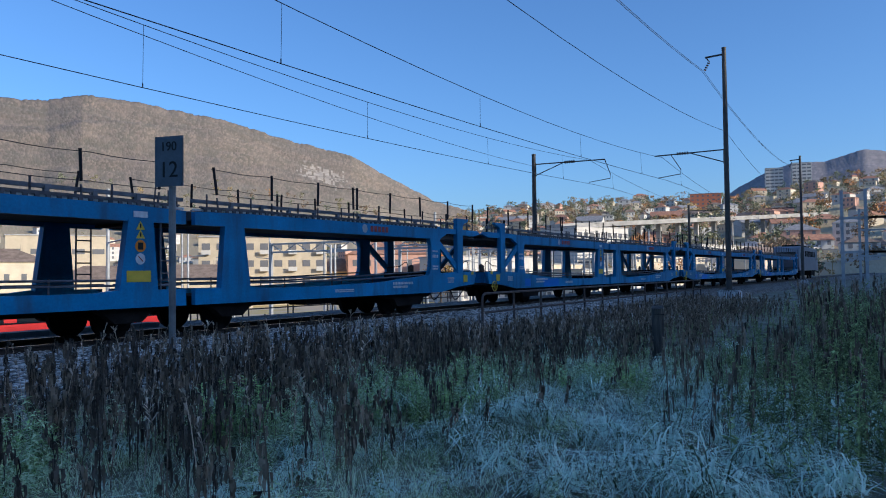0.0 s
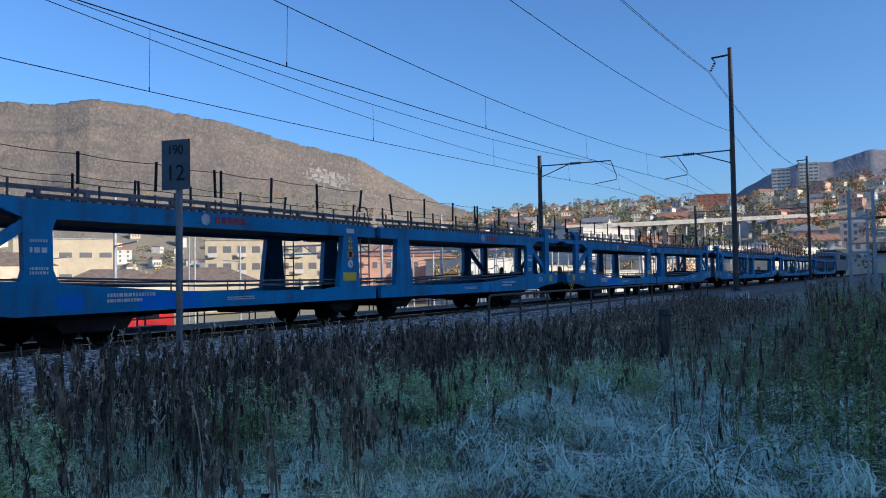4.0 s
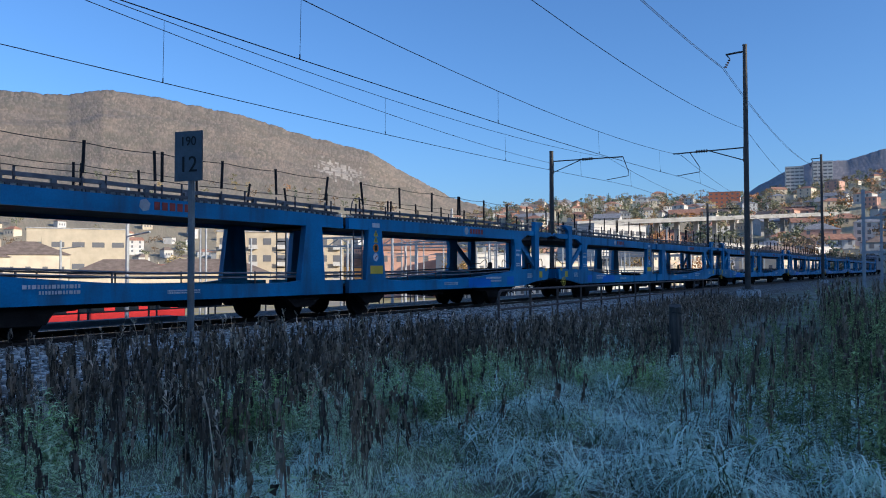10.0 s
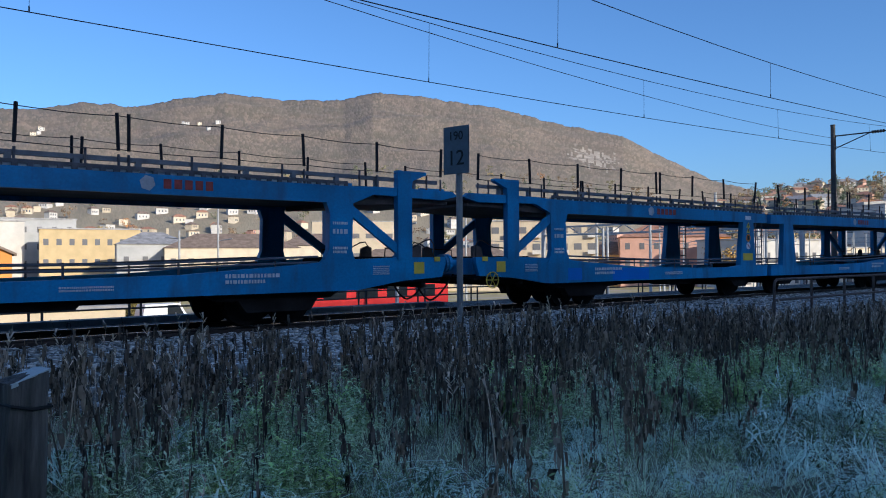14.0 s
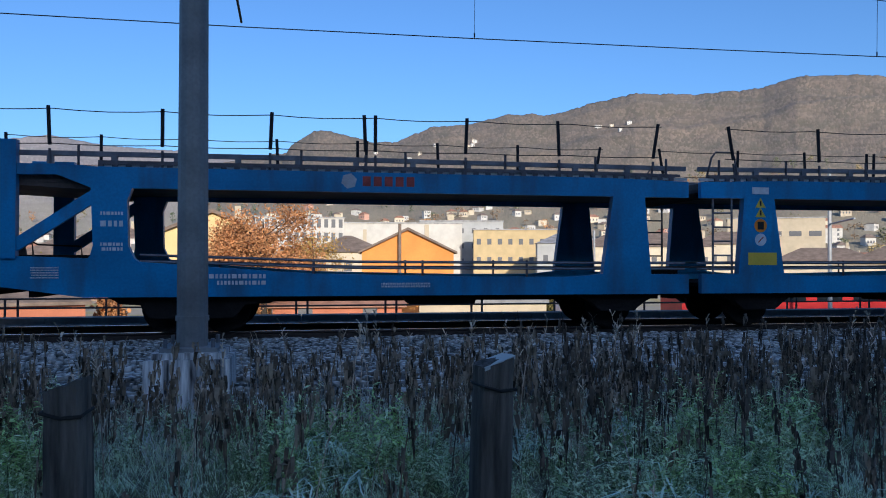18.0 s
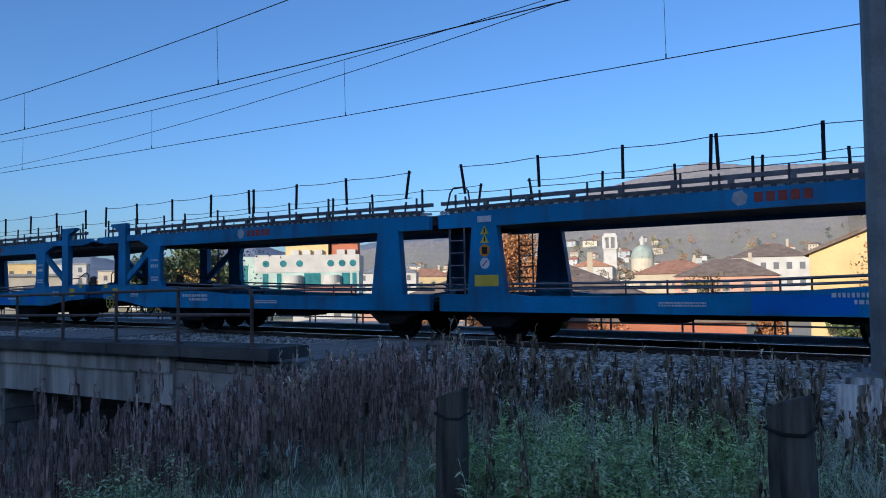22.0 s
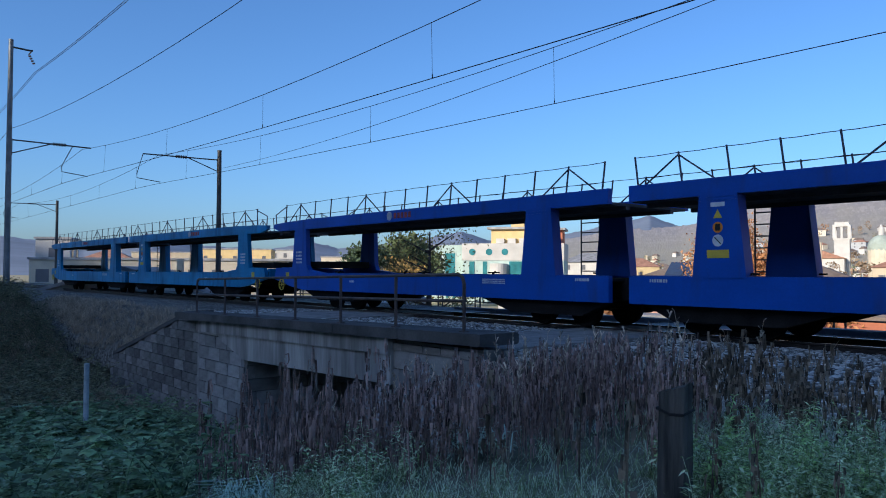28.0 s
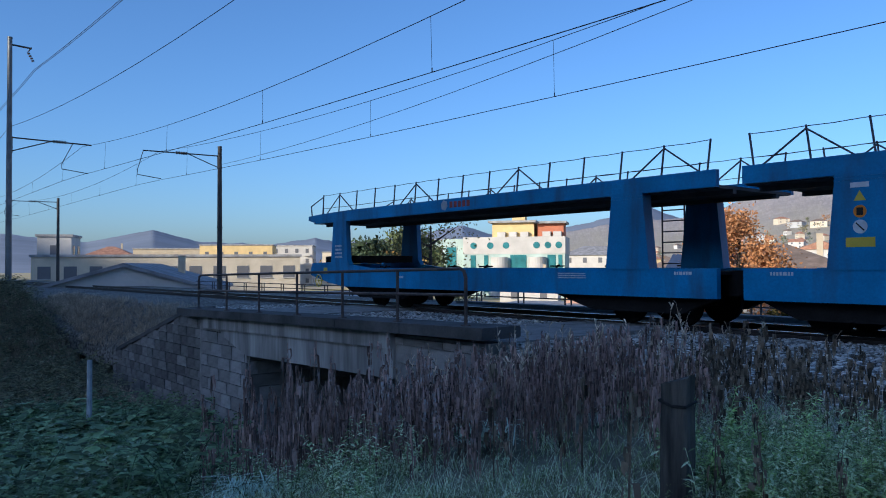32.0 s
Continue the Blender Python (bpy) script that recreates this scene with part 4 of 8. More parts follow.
mast(42.1, FAR_Y, 8.0, [TRACK_FAR], M_MAST, "dark steel catenary mast behind the train", 0, None, 0.16)
mast(-42.6, FAR_Y, 7.95, [TRACK_FAR], M_MAST, "brown steel catenary mast behind the far track", 0, None, 0.16)
mast(-82, FAR_Y, 7.8, [TRACK_FAR], M_MAST, "brown mast with black and white stripes at its foot", 0, None, 0.16)
mast(84, FAR_Y, 8.0, [TRACK_FAR], M_MAST, "distant dark catenary mast behind the train", 0, None, 0.16)

SPANS = {TRACK_NEAR: (-126, -84, -42.5, -1.08, 42.6, 86, 128), TRACK_FAR: (-122, -82, -42.6, -1.08, 42.1, 84, 126)}


def span_wire(name, label, pts, r):
    bm = bmesh.new()
    poly(bm, pts, r, 4)
    return solid(name, bm, M_ROPE, label, "overhead wire", "")


for yw, xs in SPANS.items():
    for k, (a, b) in enumerate(zip(xs[:-1], xs[1:])):
        n = 5
        # contact wire with slight zigzag, and the carrying wire above it
        st = 0.15 if k % 2 else -0.15

        def cz(t):
            return (7.3 if yw == TRACK_NEAR else 7.42) - 4 * (0.85 if yw == TRACK_NEAR else 0.76) * t * (1 - t)
        w = thing("overhead_wire", "thin dark contact wire and carrying wire over the track", "overhead wire", "overhead wires")
        bm = bmesh.new()
        poly(bm, [(a + (b - a) * t, yw + st * (1 - 2 * t), wire_z(a + (b - a) * t)) for t in np.linspace(0, 1, 11)], 0.011, 4)
        part("contact_wire", bm, M_ROPE, w)
        bm = bmesh.new()
        poly(bm, [(a + (b - a) * t, yw + st * (1 - 2 * t) * 0.5, cz(t)) for t in np.linspace(0, 1, 17)], 0.010, 4)
        part("carrying_wire", bm, M_ROPE, w)
        for j in range(n):
            t = (j + 0.5) / n
            x = a + (b - a) * t
            bm = bmesh.new()
            tube(bm, (x, yw + st * (1 - 2 * t) * 0.5, cz(t)), (x, yw + st * (1 - 2 * t), wire_z(x)), 0.005, seg=4)
            tube(bm, (x, yw + st * (1 - 2 * t), wire_z(x)), (x, yw + st * (1 - 2 * t), wire_z(x) + 0.1), 0.014, seg=5)
            part("dropper", bm, M_ROPE, w)


def hung(p, q, sag, n=15):
    """Points of a wire that hangs between p and q."""
    return [tuple(Vector(p).lerp(Vector(q), t) - Vector((0, 0, 4 * sag * t * (1 - t)))) for t in np.linspace(0, 1, n)]


MID_Y = 8.85  # the mast opposite stands closer to the track
for a, b, ya, yb, za, zb, sag in ((-84.5, -42.5, NEAR_Y, NEAR_Y, 11.0, 10.9, 0.6), (-42.5, -1.08, NEAR_Y, MID_Y, 10.9, 13.25, 0.7), (-1.08, 42.6, MID_Y, NEAR_Y, 13.25, 11.75, 0.85),
                                  (42.6, 86, NEAR_Y, NEAR_Y, 11.75, 11.8, 0.7), (86, 128, NEAR_Y, NEAR_Y, 11.8, 11.8, 0.7)):
    fc = thing("feeder_cable", "pair of black feeder cables between mast tops", "cable", "cables between the masts")
    for dy in (0.0, 0.08):
        bm = bmesh.new()
        poly(bm, hung((a, ya + 1.05 + dy, za), (b, yb + 1.05 + dy, zb), sag), 0.011, 4)
        part("strand", bm, M_ROPE, fc)
for p, q, sag in (((-42.5, NEAR_Y, 7.95), (-1.08, MID_Y, 9.16), 1.0), ((-1.08, MID_Y, 9.16), (42.6, NEAR_Y, 8.4), 1.05), ((42.6, NEAR_Y, 8.4), (86, NEAR_Y, 8.4), 1.0), ((-84.5, NEAR_Y, 8.0), (-42.5, NEAR_Y, 7.95), 1.0),
                  ((-1.08, 14.3, 7.3), (42.1, FAR_Y, 7.35), 0.55), ((-42.6, FAR_Y, 6.95), (-1.08, 14.3, 7.3), 0.55)):
    bm = bmesh.new()
    poly(bm, hung(p, q, sag), 0.010, 4)
    solid("earth_wire", bm, M_ROPE, "thin black earth wire from mast to mast", "cable", "thing", "cables between the masts")
# ---- mountains ----
def woods(name, col, col2, col3, field=(0.40, 0.35, 0.24), low=30.0, high=110.0):
    """Bare autumn woods seen from afar: speckled crowns with relief."""
    m = mat(name, col, 0.95, 0, 0.45, 0.004, 0, 0.03, col2=col2)
    nt = m.node_tree
    b = nt.nodes["Principled BSDF"]
    tc = [n for n in nt.nodes if n.type == "TEX_COORD"][0]
    vo = nt.nodes.new("ShaderNodeTexVoronoi")
    vo.inputs["Scale"].default_value = 0.20
    # crowns spread over the slope by heading and height, so that they keep their shape on it
    sp = nt.nodes.new("ShaderNodeSeparateXYZ")
    nt.links.new(tc.outputs["Object"], sp.inputs[0])
    at = nt.nodes.new("ShaderNodeMath")
    at.operation = "ARCTAN2"
    nt.links.new(sp.outputs["X"], at.inputs[0])
    nt.links.new(sp.outputs["Y"], at.inputs[1])
    mu = nt.nodes.new("ShaderNodeMath")
    mu.operation = "MULTIPLY"
    mu.inputs[1].default_value = 2000
    nt.links.new(at.outputs[0], mu.inputs[0])
    cb = nt.nodes.new("ShaderNodeCombineXYZ")
    nt.links.new(mu.outputs[0], cb.inputs["X"])
    ln = nt.nodes.new("ShaderNodeVectorMath")
    ln.operation = "LENGTH"
    nt.links.new(tc.outputs["Object"], ln.inputs[0])
    dv = nt.nodes.new("ShaderNodeMath")
    dv.operation = "DIVIDE"
    nt.links.new(sp.outputs["Z"], dv.inputs[0])
    nt.links.new(ln.outputs["Value"], dv.inputs[1])
    mv = nt.nodes.new("ShaderNodeMath")
    mv.operation = "MULTIPLY"
    mv.inputs[1].default_value = 2000
    nt.links.new(dv.outputs[0], mv.inputs[0])
    nt.links.new(mv.outputs[0], cb.inputs["Y"])
    nt.links.new(cb.outputs[0], vo.inputs["Vector"])
    hs = [n for n in nt.nodes if n.type == "HUE_SAT"][0]
    mx = nt.nodes.new("ShaderNodeMix")
    mx.data_type = "RGBA"
    rp = nt.nodes.new("ShaderNodeValToRGB")
    rp.color_ramp.elements[0].position, rp.color_ramp.elements[1].position = 0.2, 0.6
    nz = nt.nodes.new("ShaderNodeTexNoise")
    nz.inputs["Scale"].default_value = 0.016
    nz.inputs["Detail"].default_value = 8
    nt.links.new(cb.outputs[0], nz.inputs["Vector"])
    ad = nt.nodes.new("ShaderNodeMath")
    ad.operation = "MULTIPLY"
    sx = nt.nodes.new("ShaderNodeSeparateColor")
    nt.links.new(vo.outputs["Color"], sx.inputs[0])
    nt.links.new(sx.outputs[0], rp.inputs["Fac"])
    nt.links.new(rp.outputs["Color"], ad.inputs[0])
    nt.links.new(nz.outputs["Fac"], ad.inputs[1])
    nt.links.new(ad.outputs[0], mx.inputs[0])
    nt.links.new(hs.outputs["Color"], mx.inputs[6])
    mx.inputs[7].default_value = (*col3, 1)
    # gardens and fields on the lower slope, with ragged edges
    fz = nt.nodes.new("ShaderNodeTexNoise")
    fz.inputs["Scale"].default_value = 0.03
    fz.inputs["Detail"].default_value = 6
    nt.links.new(cb.outputs[0], fz.inputs["Vector"])
    fm = nt.nodes.new("ShaderNodeMath")
    fm.operation = "MULTIPLY_ADD"
    fm.inputs[1].default_value = (high - low) * 1.6
    nt.links.new(fz.outputs["Fac"], fm.inputs[0])
    nt.links.new(sp.outputs["Z"], fm.inputs[2])
    fr = nt.nodes.new("ShaderNodeMapRange")
    fr.inputs[1].default_value, fr.inputs[2].default_value = low + (high - low) * 0.6, high + (high - low) * 1.0
    fr.inputs[3].default_value, fr.inputs[4].default_value = 0.75, 0.0
    nt.links.new(fm.outputs[0], fr.inputs[0])
    mf = nt.nodes.new("ShaderNodeMix")
    mf.data_type = "RGBA"
    nt.links.new(fr.outputs[0], mf.inputs[0])
    nt.links.new(mx.outputs[2], mf.inputs[6])
    mf.inputs[7].default_value = (*field, 1)
    nt.links.new(mf.outputs[2], b.inputs["Base Color"])
    bp = nt.nodes.new("ShaderNodeBump")
    bp.invert = True
    bp.inputs["Strength"].default_value = 0.14
    bp.inputs["Distance"].default_value = 4.0
    nt.links.new(vo.outputs["Distance"], bp.inputs["Height"])
    nt.links.new(bp.outputs[0], b.inputs["Normal"])
    return m


M_FOREST = woods("autumn_woods", (0.30, 0.225, 0.165), (0.225, 0.18, 0.135), (0.115, 0.11, 0.08), (0.36, 0.31, 0.21))
M_HILL = woods("garden_hillside", (0.40, 0.35, 0.23), (0.31, 0.29, 0.18), (0.20, 0.20, 0.12))
M_ROCK = mat("pale_rock_face", (0.40, 0.34, 0.27), 0.95, 0, 0.45, 0.03, 0.5, 0.15)
# these three colours carry the grey-blue of distant haze
M_FARWOODS = woods("haze_tinted_far_woods", (0.27, 0.235, 0.235), (0.22, 0.205, 0.21), (0.15, 0.15, 0.16))
# haze painted in: the wood colours are lifted towards a pale grey
M_HAZEWOODS = woods("haze_tinted_woods", (0.42, 0.36, 0.325), (0.36, 0.315, 0.29), (0.27, 0.25, 0.235))
# the blue of the air before these hills is put into their colour
M_HAZE = mat("haze_tinted_hills", (0.20, 0.23, 0.28), 1.0, 0, 0.2, 0.002, 0.2, 0.02)


def mountain(name, label, ridge, dist, foot, material, rough=0.35, rows=26, seed=0, deep=0.55):
    """A ridge seen from the valley: heading and height of its crest in degrees, at a distance in metres."""
    az = [a for a, e in ridge]
    el = [e for a, e in ridge]
    n = int(abs(az[-1] - az[0]) / 0.14)
    rows = int(rows * 1.8)
    verts, faces = [], []
    for i in range(n + 1):
        a = az[0] + (az[-1] - az[0]) * i / n
        e = float(np.interp(a, az, el))
        e += rough * 0.22 * noise.noise((a * 1.1, seed, 0)) + rough * 0.12 * noise.noise((a * 4.0, seed, 5)) + rough * 0.12 * noise.noise((a * 11, seed, 9)) + rough * 0.05 * noise.noise((a * 31, seed, 2))
        h = math.tan(radians(max(0.2, e))) * dist
        base = math.tan(radians(max(0.2, float(np.interp(a, az, el))))) * dist
        sa, ca = math.sin(radians(a)), math.cos(radians(a))
        for j in range(rows + 1):
            t = j / rows
            d = foot + (dist - foot) * t
            x, y = d * sa, d * ca
            # spurs and gullies of several sizes, fading out at the foot and at the crest
            f = 1 / (0.16 * dist)
            rel = (0.5 - abs(noise.noise((x * f, y * f * 0.6, seed)))) * 0.07 + (0.4 - abs(noise.noise((x * f * 2.6, y * f * 1.7, seed + 4)))) * 0.022
            rel *= min(1.0, rough * 2.0)
            rel += noise.noise((x * f * 8, y * f * 6, seed + 8)) * 0.010 + noise.noise((x * f * 26, y * f * 20, seed + 2)) * 0.0035
            z = -8 + (base + (h - base) * t ** 7 + 8) * max(0, t ** 1.2 + rel * math.sin(math.pi * min(1, t * 1.02)) ** 0.8)
            verts.append((x, y, z))
        # the far slope
        verts.append(((dist * 1.25) * sa, (dist * 1.25) * ca, -20))
    m = rows + 2
    for i in range(n):
        for j in range(m - 1):
            faces.append((i * m + j, (i + 1) * m + j, (i + 1) * m + j + 1, i * m + j + 1))
    me = bpy.data.meshes.new(name)
    me.from_pydata(verts, [], faces)
    me.materials.append(material)
    for p in me.polygons:
        p.use_smooth = True
    return tagged(new(name, me), label, "mountain", kind="structure")


mountain("mountain_main", "large brown wooded mountain with a pale rock face", [(-8, 6.5), (3, 8.6), (6.7, 8.7), (9.3, 9.8), (12.2, 10.0), (15.1, 10.7), (18.5, 10.6), (21, 11.3), (24.4, 11.9), (28.3, 11.6), (32.9, 11.7), (35, 12.3), (38.8, 12.0), (44.5, 11.1), (48.7, 9.9), (53.5, 8.8), (55.9, 7.4), (60, 5.3), (66, 3.6), (72, 2.4), (80, 1)], 2300, 420, M_FOREST, 0.6, 34, 1)
mountain("mountain_round", "rounded wooded foothill", [(-9, 3), (-2.2, 6.2), (-1, 8.3), (0.7, 9.4), (1.9, 9.4), (4, 8.9), (7, 8.2), (10, 7), (16, 4), (22, 2)], 1900, 420, M_FOREST, 0.4, 26, 2)
mountain("mountain_left", "wooded hills in haze-paled colours beyond the town", [(-54, 0.6), (-48, 1.5), (-43, 2.3), (-38, 3.1), (-34, 3.3), (-31.5, 3.7), (-28, 5.5), (-22, 7.2), (-18.3, 8.0), (-17, 8.2), (-13.2, 7.7), (-8, 7.6), (-2, 7.2), (4, 6), (12, 3)], 2700, 500, M_HAZEWOODS, 0.4, 22, 3)
mountain("mountain_far", "far hills in a haze-blue colour", [(-100, 1.2), (-84, 2.2), (-81, 2.2), (-76.2, 1.7), (-71.9, 2.6), (-68.9, 1.8), (-63.8, 1.6), (-60.6, 2.1), (-58.9, 1.7), (-54, 2.2), (-49.7, 3.0), (-47.6, 2.3), (-42.5, 2.7), (-40, 3.2), (-36, 4.1), (-33, 2.9), (-29, 3.2), (-24, 2)], 3600, 900, M_HAZE, 0.3, 14, 4)
mountain("mountain_right", "mountain in haze-greyed colours behind the hillside suburb", [(76, 1), (79.5, 4.5), (81.5, 5.8), (83, 6.6), (84.8, 7.2), (86.9, 7.2), (89.2, 7.8), (91, 7.5), (96, 8), (104, 6), (114, 3)], 3400, 900, M_FARWOODS, 0.25, 26, 5)
mountain("hillside_right", "built-up green and brown hillside", [(52, 1), (58, 3.2), (62, 4.3), (65, 4.7), (71.4, 5.1), (77.4, 5.0), (81, 5.0), (83, 5.3), (85, 5.6), (88, 6.0), (91, 6.2), (100, 6), (112, 2)], 900, 190, M_HILL, 0.5, 24, 6)


# pale rock face on the main mountain's shoulder
bmr = bpy.data.objects["mountain_main"].data
bmr.materials.append(M_ROCK)
for f in bmr.polygons:
    c = f.center
    az, el = math.degrees(math.atan2(c.x, c.y)), math.degrees(math.atan2(c.z - 1, math.hypot(c.x, c.y)))
    q = ((az - 51.3) / 2.2) ** 2 + ((el - 7.3 + (az - 51.3) * 0.25) / 0.75) ** 2
    if q + 1.7 * noise.noise((az * 5, el * 7, 2)) < 0.35:
        f.material_index = 1
# ---- wooded slope behind the camera, which keeps the low sun off the line ----
def crest(x):
    return 152.0 - 1.2 * smooth(-10, -60, x) - 4 * smooth(100, 150, x) + 0.7 * noise.noise((x * 0.06, 0, 0)) + 0.6 * noise.noise((x * 0.3, 4, 0))


xs = np.linspace(-700, 700, 169)
verts, faces = [], []
for x in xs:
    verts += [(x, -180, -1.0), (x, -290, 80), (x, -400, crest(x)), (x, -500, crest(x) - 2), (x, -700, -2)]
for i in range(len(xs) - 1):
    for j in range(4):
        faces.append((i * 5 + j, (i + 1) * 5 + j, (i + 1) * 5 + j + 1, i * 5 + j + 1))
me = bpy.data.meshes.new("hill_behind")
me.from_pydata(verts, [], faces)
me.materials.append(M_FOREST)
tagged(new("hill_behind", me), "dark wooded slope on the shaded side of the line", "hill", kind="structure")


# ---- bridge over the underpass ----
BY = 8.5
M_COPING = mat("dirty_coping", (0.085, 0.083, 0.08), 0.9, 0, 0.4, 1.5, 0.3, 18)
M_JOINT = mat("pale_mortar", (0.26, 0.25, 0.235), 0.95, 0, 0.3, 4, 0.3, 30)
bridge = tagged(new("bridge"), "small railway bridge with concrete edge beam and stone abutments", "bridge", kind="structure")
bridge.location.x = 0.18


def cope(x):
    """Top of the coping, which rises a little along the bridge."""
    return 0.13 + 0.0165 * (x + 9.2)


for k in range(6):
    bm = bmesh.new()
    x0 = -22.5 + k * 2.2
    plate(bm, [(x0 + 0.01, cope(x0) - 0.19), (x0 + 2.19, cope(x0 + 2.2) - 0.19), (x0 + 2.19, cope(x0 + 2.2)), (x0 + 0.01, cope(x0))], BY - 0.22, BY + 0.62)
    bmesh.ops.bevel(bm, geom=bm.edges[:], offset=0.025, segments=2)
    part("coping", bm, M_COPING, bridge)
for k in range(4):
    bm = bmesh.new()
    x0 = -20.9 + k * 2.225
    plate(bm, [(x0 + 0.008, cope(x0) - 0.50), (x0 + 2.217, cope(x0 + 2.2) - 0.50), (x0 + 2.217, cope(x0 + 2.2) - 0.19), (x0 + 0.008, cope(x0) - 0.19)], BY - 0.06, BY + 0.5)
    part("string_course", bm, M_FASCIA, bridge, "pale stained concrete band under the coping")
bm = bmesh.new()
plate(bm, [(-20.0, -0.54), (-12.0, -0.40), (-12.0, -0.97), (-18.3, -1.10), (-19.7, -0.72)], BY, BY + 0.5)
part("edge_beam", bm, M_FASCIA, bridge, "stained concrete edge beam")
bm = bmesh.new()
plate(bm, [(-20.2, -0.3), (-12.0, -0.3), (-12.0, -0.9), (-20.2, -0.9)], BY + 0.5, 17.5)
part("deck_slab", bm, M_CONC, bridge, "concrete deck slab under the tracks")


def stones(parent, x0, x1, z0, z1, y, course=0.32, length=0.7, seed=0, top=None, material=None, side=False):
    """Courses of ashlar blocks on a wall facing -y, or +x for a side wall. top(x) cuts the wall's upper edge."""
    rng = random.Random(seed)
    shapes = []
    for k in range(6):
        bm = bmesh.new()
        box(bm, 0.014, 0.986, -0.03 - 0.03 * rng.random(), 0.2, 0.03, 0.97)
        shapes.append(mesh("block", bm))
        shapes[-1].materials.append(material or M_STONE)
    z, row = z0, 0
    while z < z1 - 0.05:
        h = min(course * rng.uniform(0.9, 1.1), z1 - z)
        x = x0 - (row % 2) * length * 0.5
        while x < x1:
            l = length * rng.uniform(0.75, 1.25)
            a, b = max(x, x0), min(x + l, x1)
            if b - a > 0.12 and (top is None or z + h < top(0.5 * (a + b)) + 0.12):
                ob = new("block", rng.choice(shapes))
                ob.parent = parent
                ob.location = (y, a, z) if side else (a, y, z)
                ob.rotation_euler = (0, 0, math.pi / 2 if side else 0)
                ob.scale = (b - a, 1, h)
            x += l
        z += h
        row += 1


bm = bmesh.new()
box(bm, -21.6, -18.4, BY + 0.12, 17.5, -3.9, -0.16)
ab = part("abutment", bm, M_JOINT, bridge, "grey ashlar abutment")
stones(ab, -21.35, -18.4, -3.9, -0.2, BY + 0.1, seed=1, top=lambda x: cope(x) - 0.2)
stones(ab, BY + 0.1, 16.5, -3.9, -1.0, -18.38, seed=6, length=0.8, side=True)
bm = bmesh.new()
box(bm, -12.0, -9.6, BY + 0.12, 17.5, -3.9, -0.16)
ab = part("abutment", bm, M_JOINT, bridge, "grey ashlar abutment")
stones(ab, -12.0, -9.6, -3.9, -0.2, BY + 0.1, seed=2, length=0.6)
bm = bmesh.new()
plate(bm, [(-30.0, -4.2), (-21.3, -4.2), (-21.3, -0.2), (-22.4, -0.2), (-29.5, -1.92), (-30.0, -2.1)], BY + 0.2, BY + 0.9)
ww = part("wing_wall", bm, M_JOINT, bridge, "sloping dark stone wing wall")
stones(ww, -30.0, -21.4, -4.2, -0.3, BY + 0.18, seed=3, length=0.62, course=0.3, top=lambda x: min(-0.2, -0.16 + (x + 22.4) * 0.247), material=M_DARKSTONE)
bm = bmesh.new()
plate(bm, [(-29.6, -1.95), (-22.5, -0.2), (-22.5, -0.08), (-29.6, -1.82)], BY + 0.12, BY + 0.95)
part("wing_coping", bm, M_COPING, bridge, "sloping stone coping of the wing wall")


def railing(x0, x1, y, z, n, label, rise=0.0):
    r = thing("bridge_railing", label, "railing", "railings beside the line")
    def foot(x):
        return z + rise * (x - x1)

    for k in range(n):
        x = x0 + (x1 - x0) * k / (n - 1)
        b = foot(x)
        bm = bmesh.new()
        if 0 < k < n - 1:
            tube(bm, (x, y, b), (x, y, b + 0.93), 0.03, seg=8)
        else:
            d = 0.14 if k == 0 else -0.14
            poly(bm, [(x, y, b), (x, y, b + 0.78), (x + d * 0.3, y, b + 0.89), (x + d, y, b + 0.93)], 0.03, 8)
        box(bm, x - 0.06, x + 0.06, y - 0.06, y + 0.06, b - 0.01, b + 0.02)
        part("post", bm, M_RUST, r)
    for h in (0.93, 0.5):
        bm = bmesh.new()
        e = 0.14 if h > 0.9 else 0
        tube(bm, (x0 + e, y, foot(x0 + e) + h), (x1 - e, y, foot(x1 - e) + h), 0.028, seg=8)
        part("rail_bar", bm, M_RUST, r)
    return r


M_RUST = mat("rusty_tube", (0.11, 0.085, 0.075), 0.7, 0.3, 0.35, 5, 0.2, 40)
railing(-21.2, -9.76, BY + 0.0, cope(-9.95), 7, "weathered steel tube railing on the bridge edge", 0.0165)

# lower bridge edge further along the line
edge = tagged(new("culvert_edge"), "low stained concrete edge beside the track bed", "retaining edge", kind="structure")
for k in range(10):
    bm = bmesh.new()
    x0 = 16.5 + k * 2.3
    box(bm, x0 + 0.012, x0 + 2.288, 8.0, 8.6, -0.75, -0.25)
    part("concrete_block", bm, M_CONC, edge)
railing(15.8, 39.8, 8.2, -0.3, 15, "thin rusty railing beside the track bed")

# ---- hectometre sign ----
sign = thing("distance_sign", "grey enamel railway distance sign on a steel pole", "sign", at=(7.3, 8.45, 0))
bm = bmesh.new()
tube(bm, (0, 0, -0.9), (0, 0, 2.62), 0.045, seg=12)
part("pole", bm, M_GALV, sign)
bm = bmesh.new()
box(bm, -0.215, 0.215, -0.075, -0.055, 2.28, 2.94)
bmesh.ops.bevel(bm, geom=[e for e in bm.edges if abs(e.verts[0].co.y - e.verts[1].co.y) > 0.01], offset=0.03, segments=2)
pn = part("panel", bm, M_ENAMEL, sign, "grey enamel panel with black figures")
bm = bmesh.new()
for z in (2.4, 2.8):
    box(bm, -0.06, 0.06, -0.056, 0.05, z, z + 0.04)
part("bracket", bm, M_STEEL, sign)


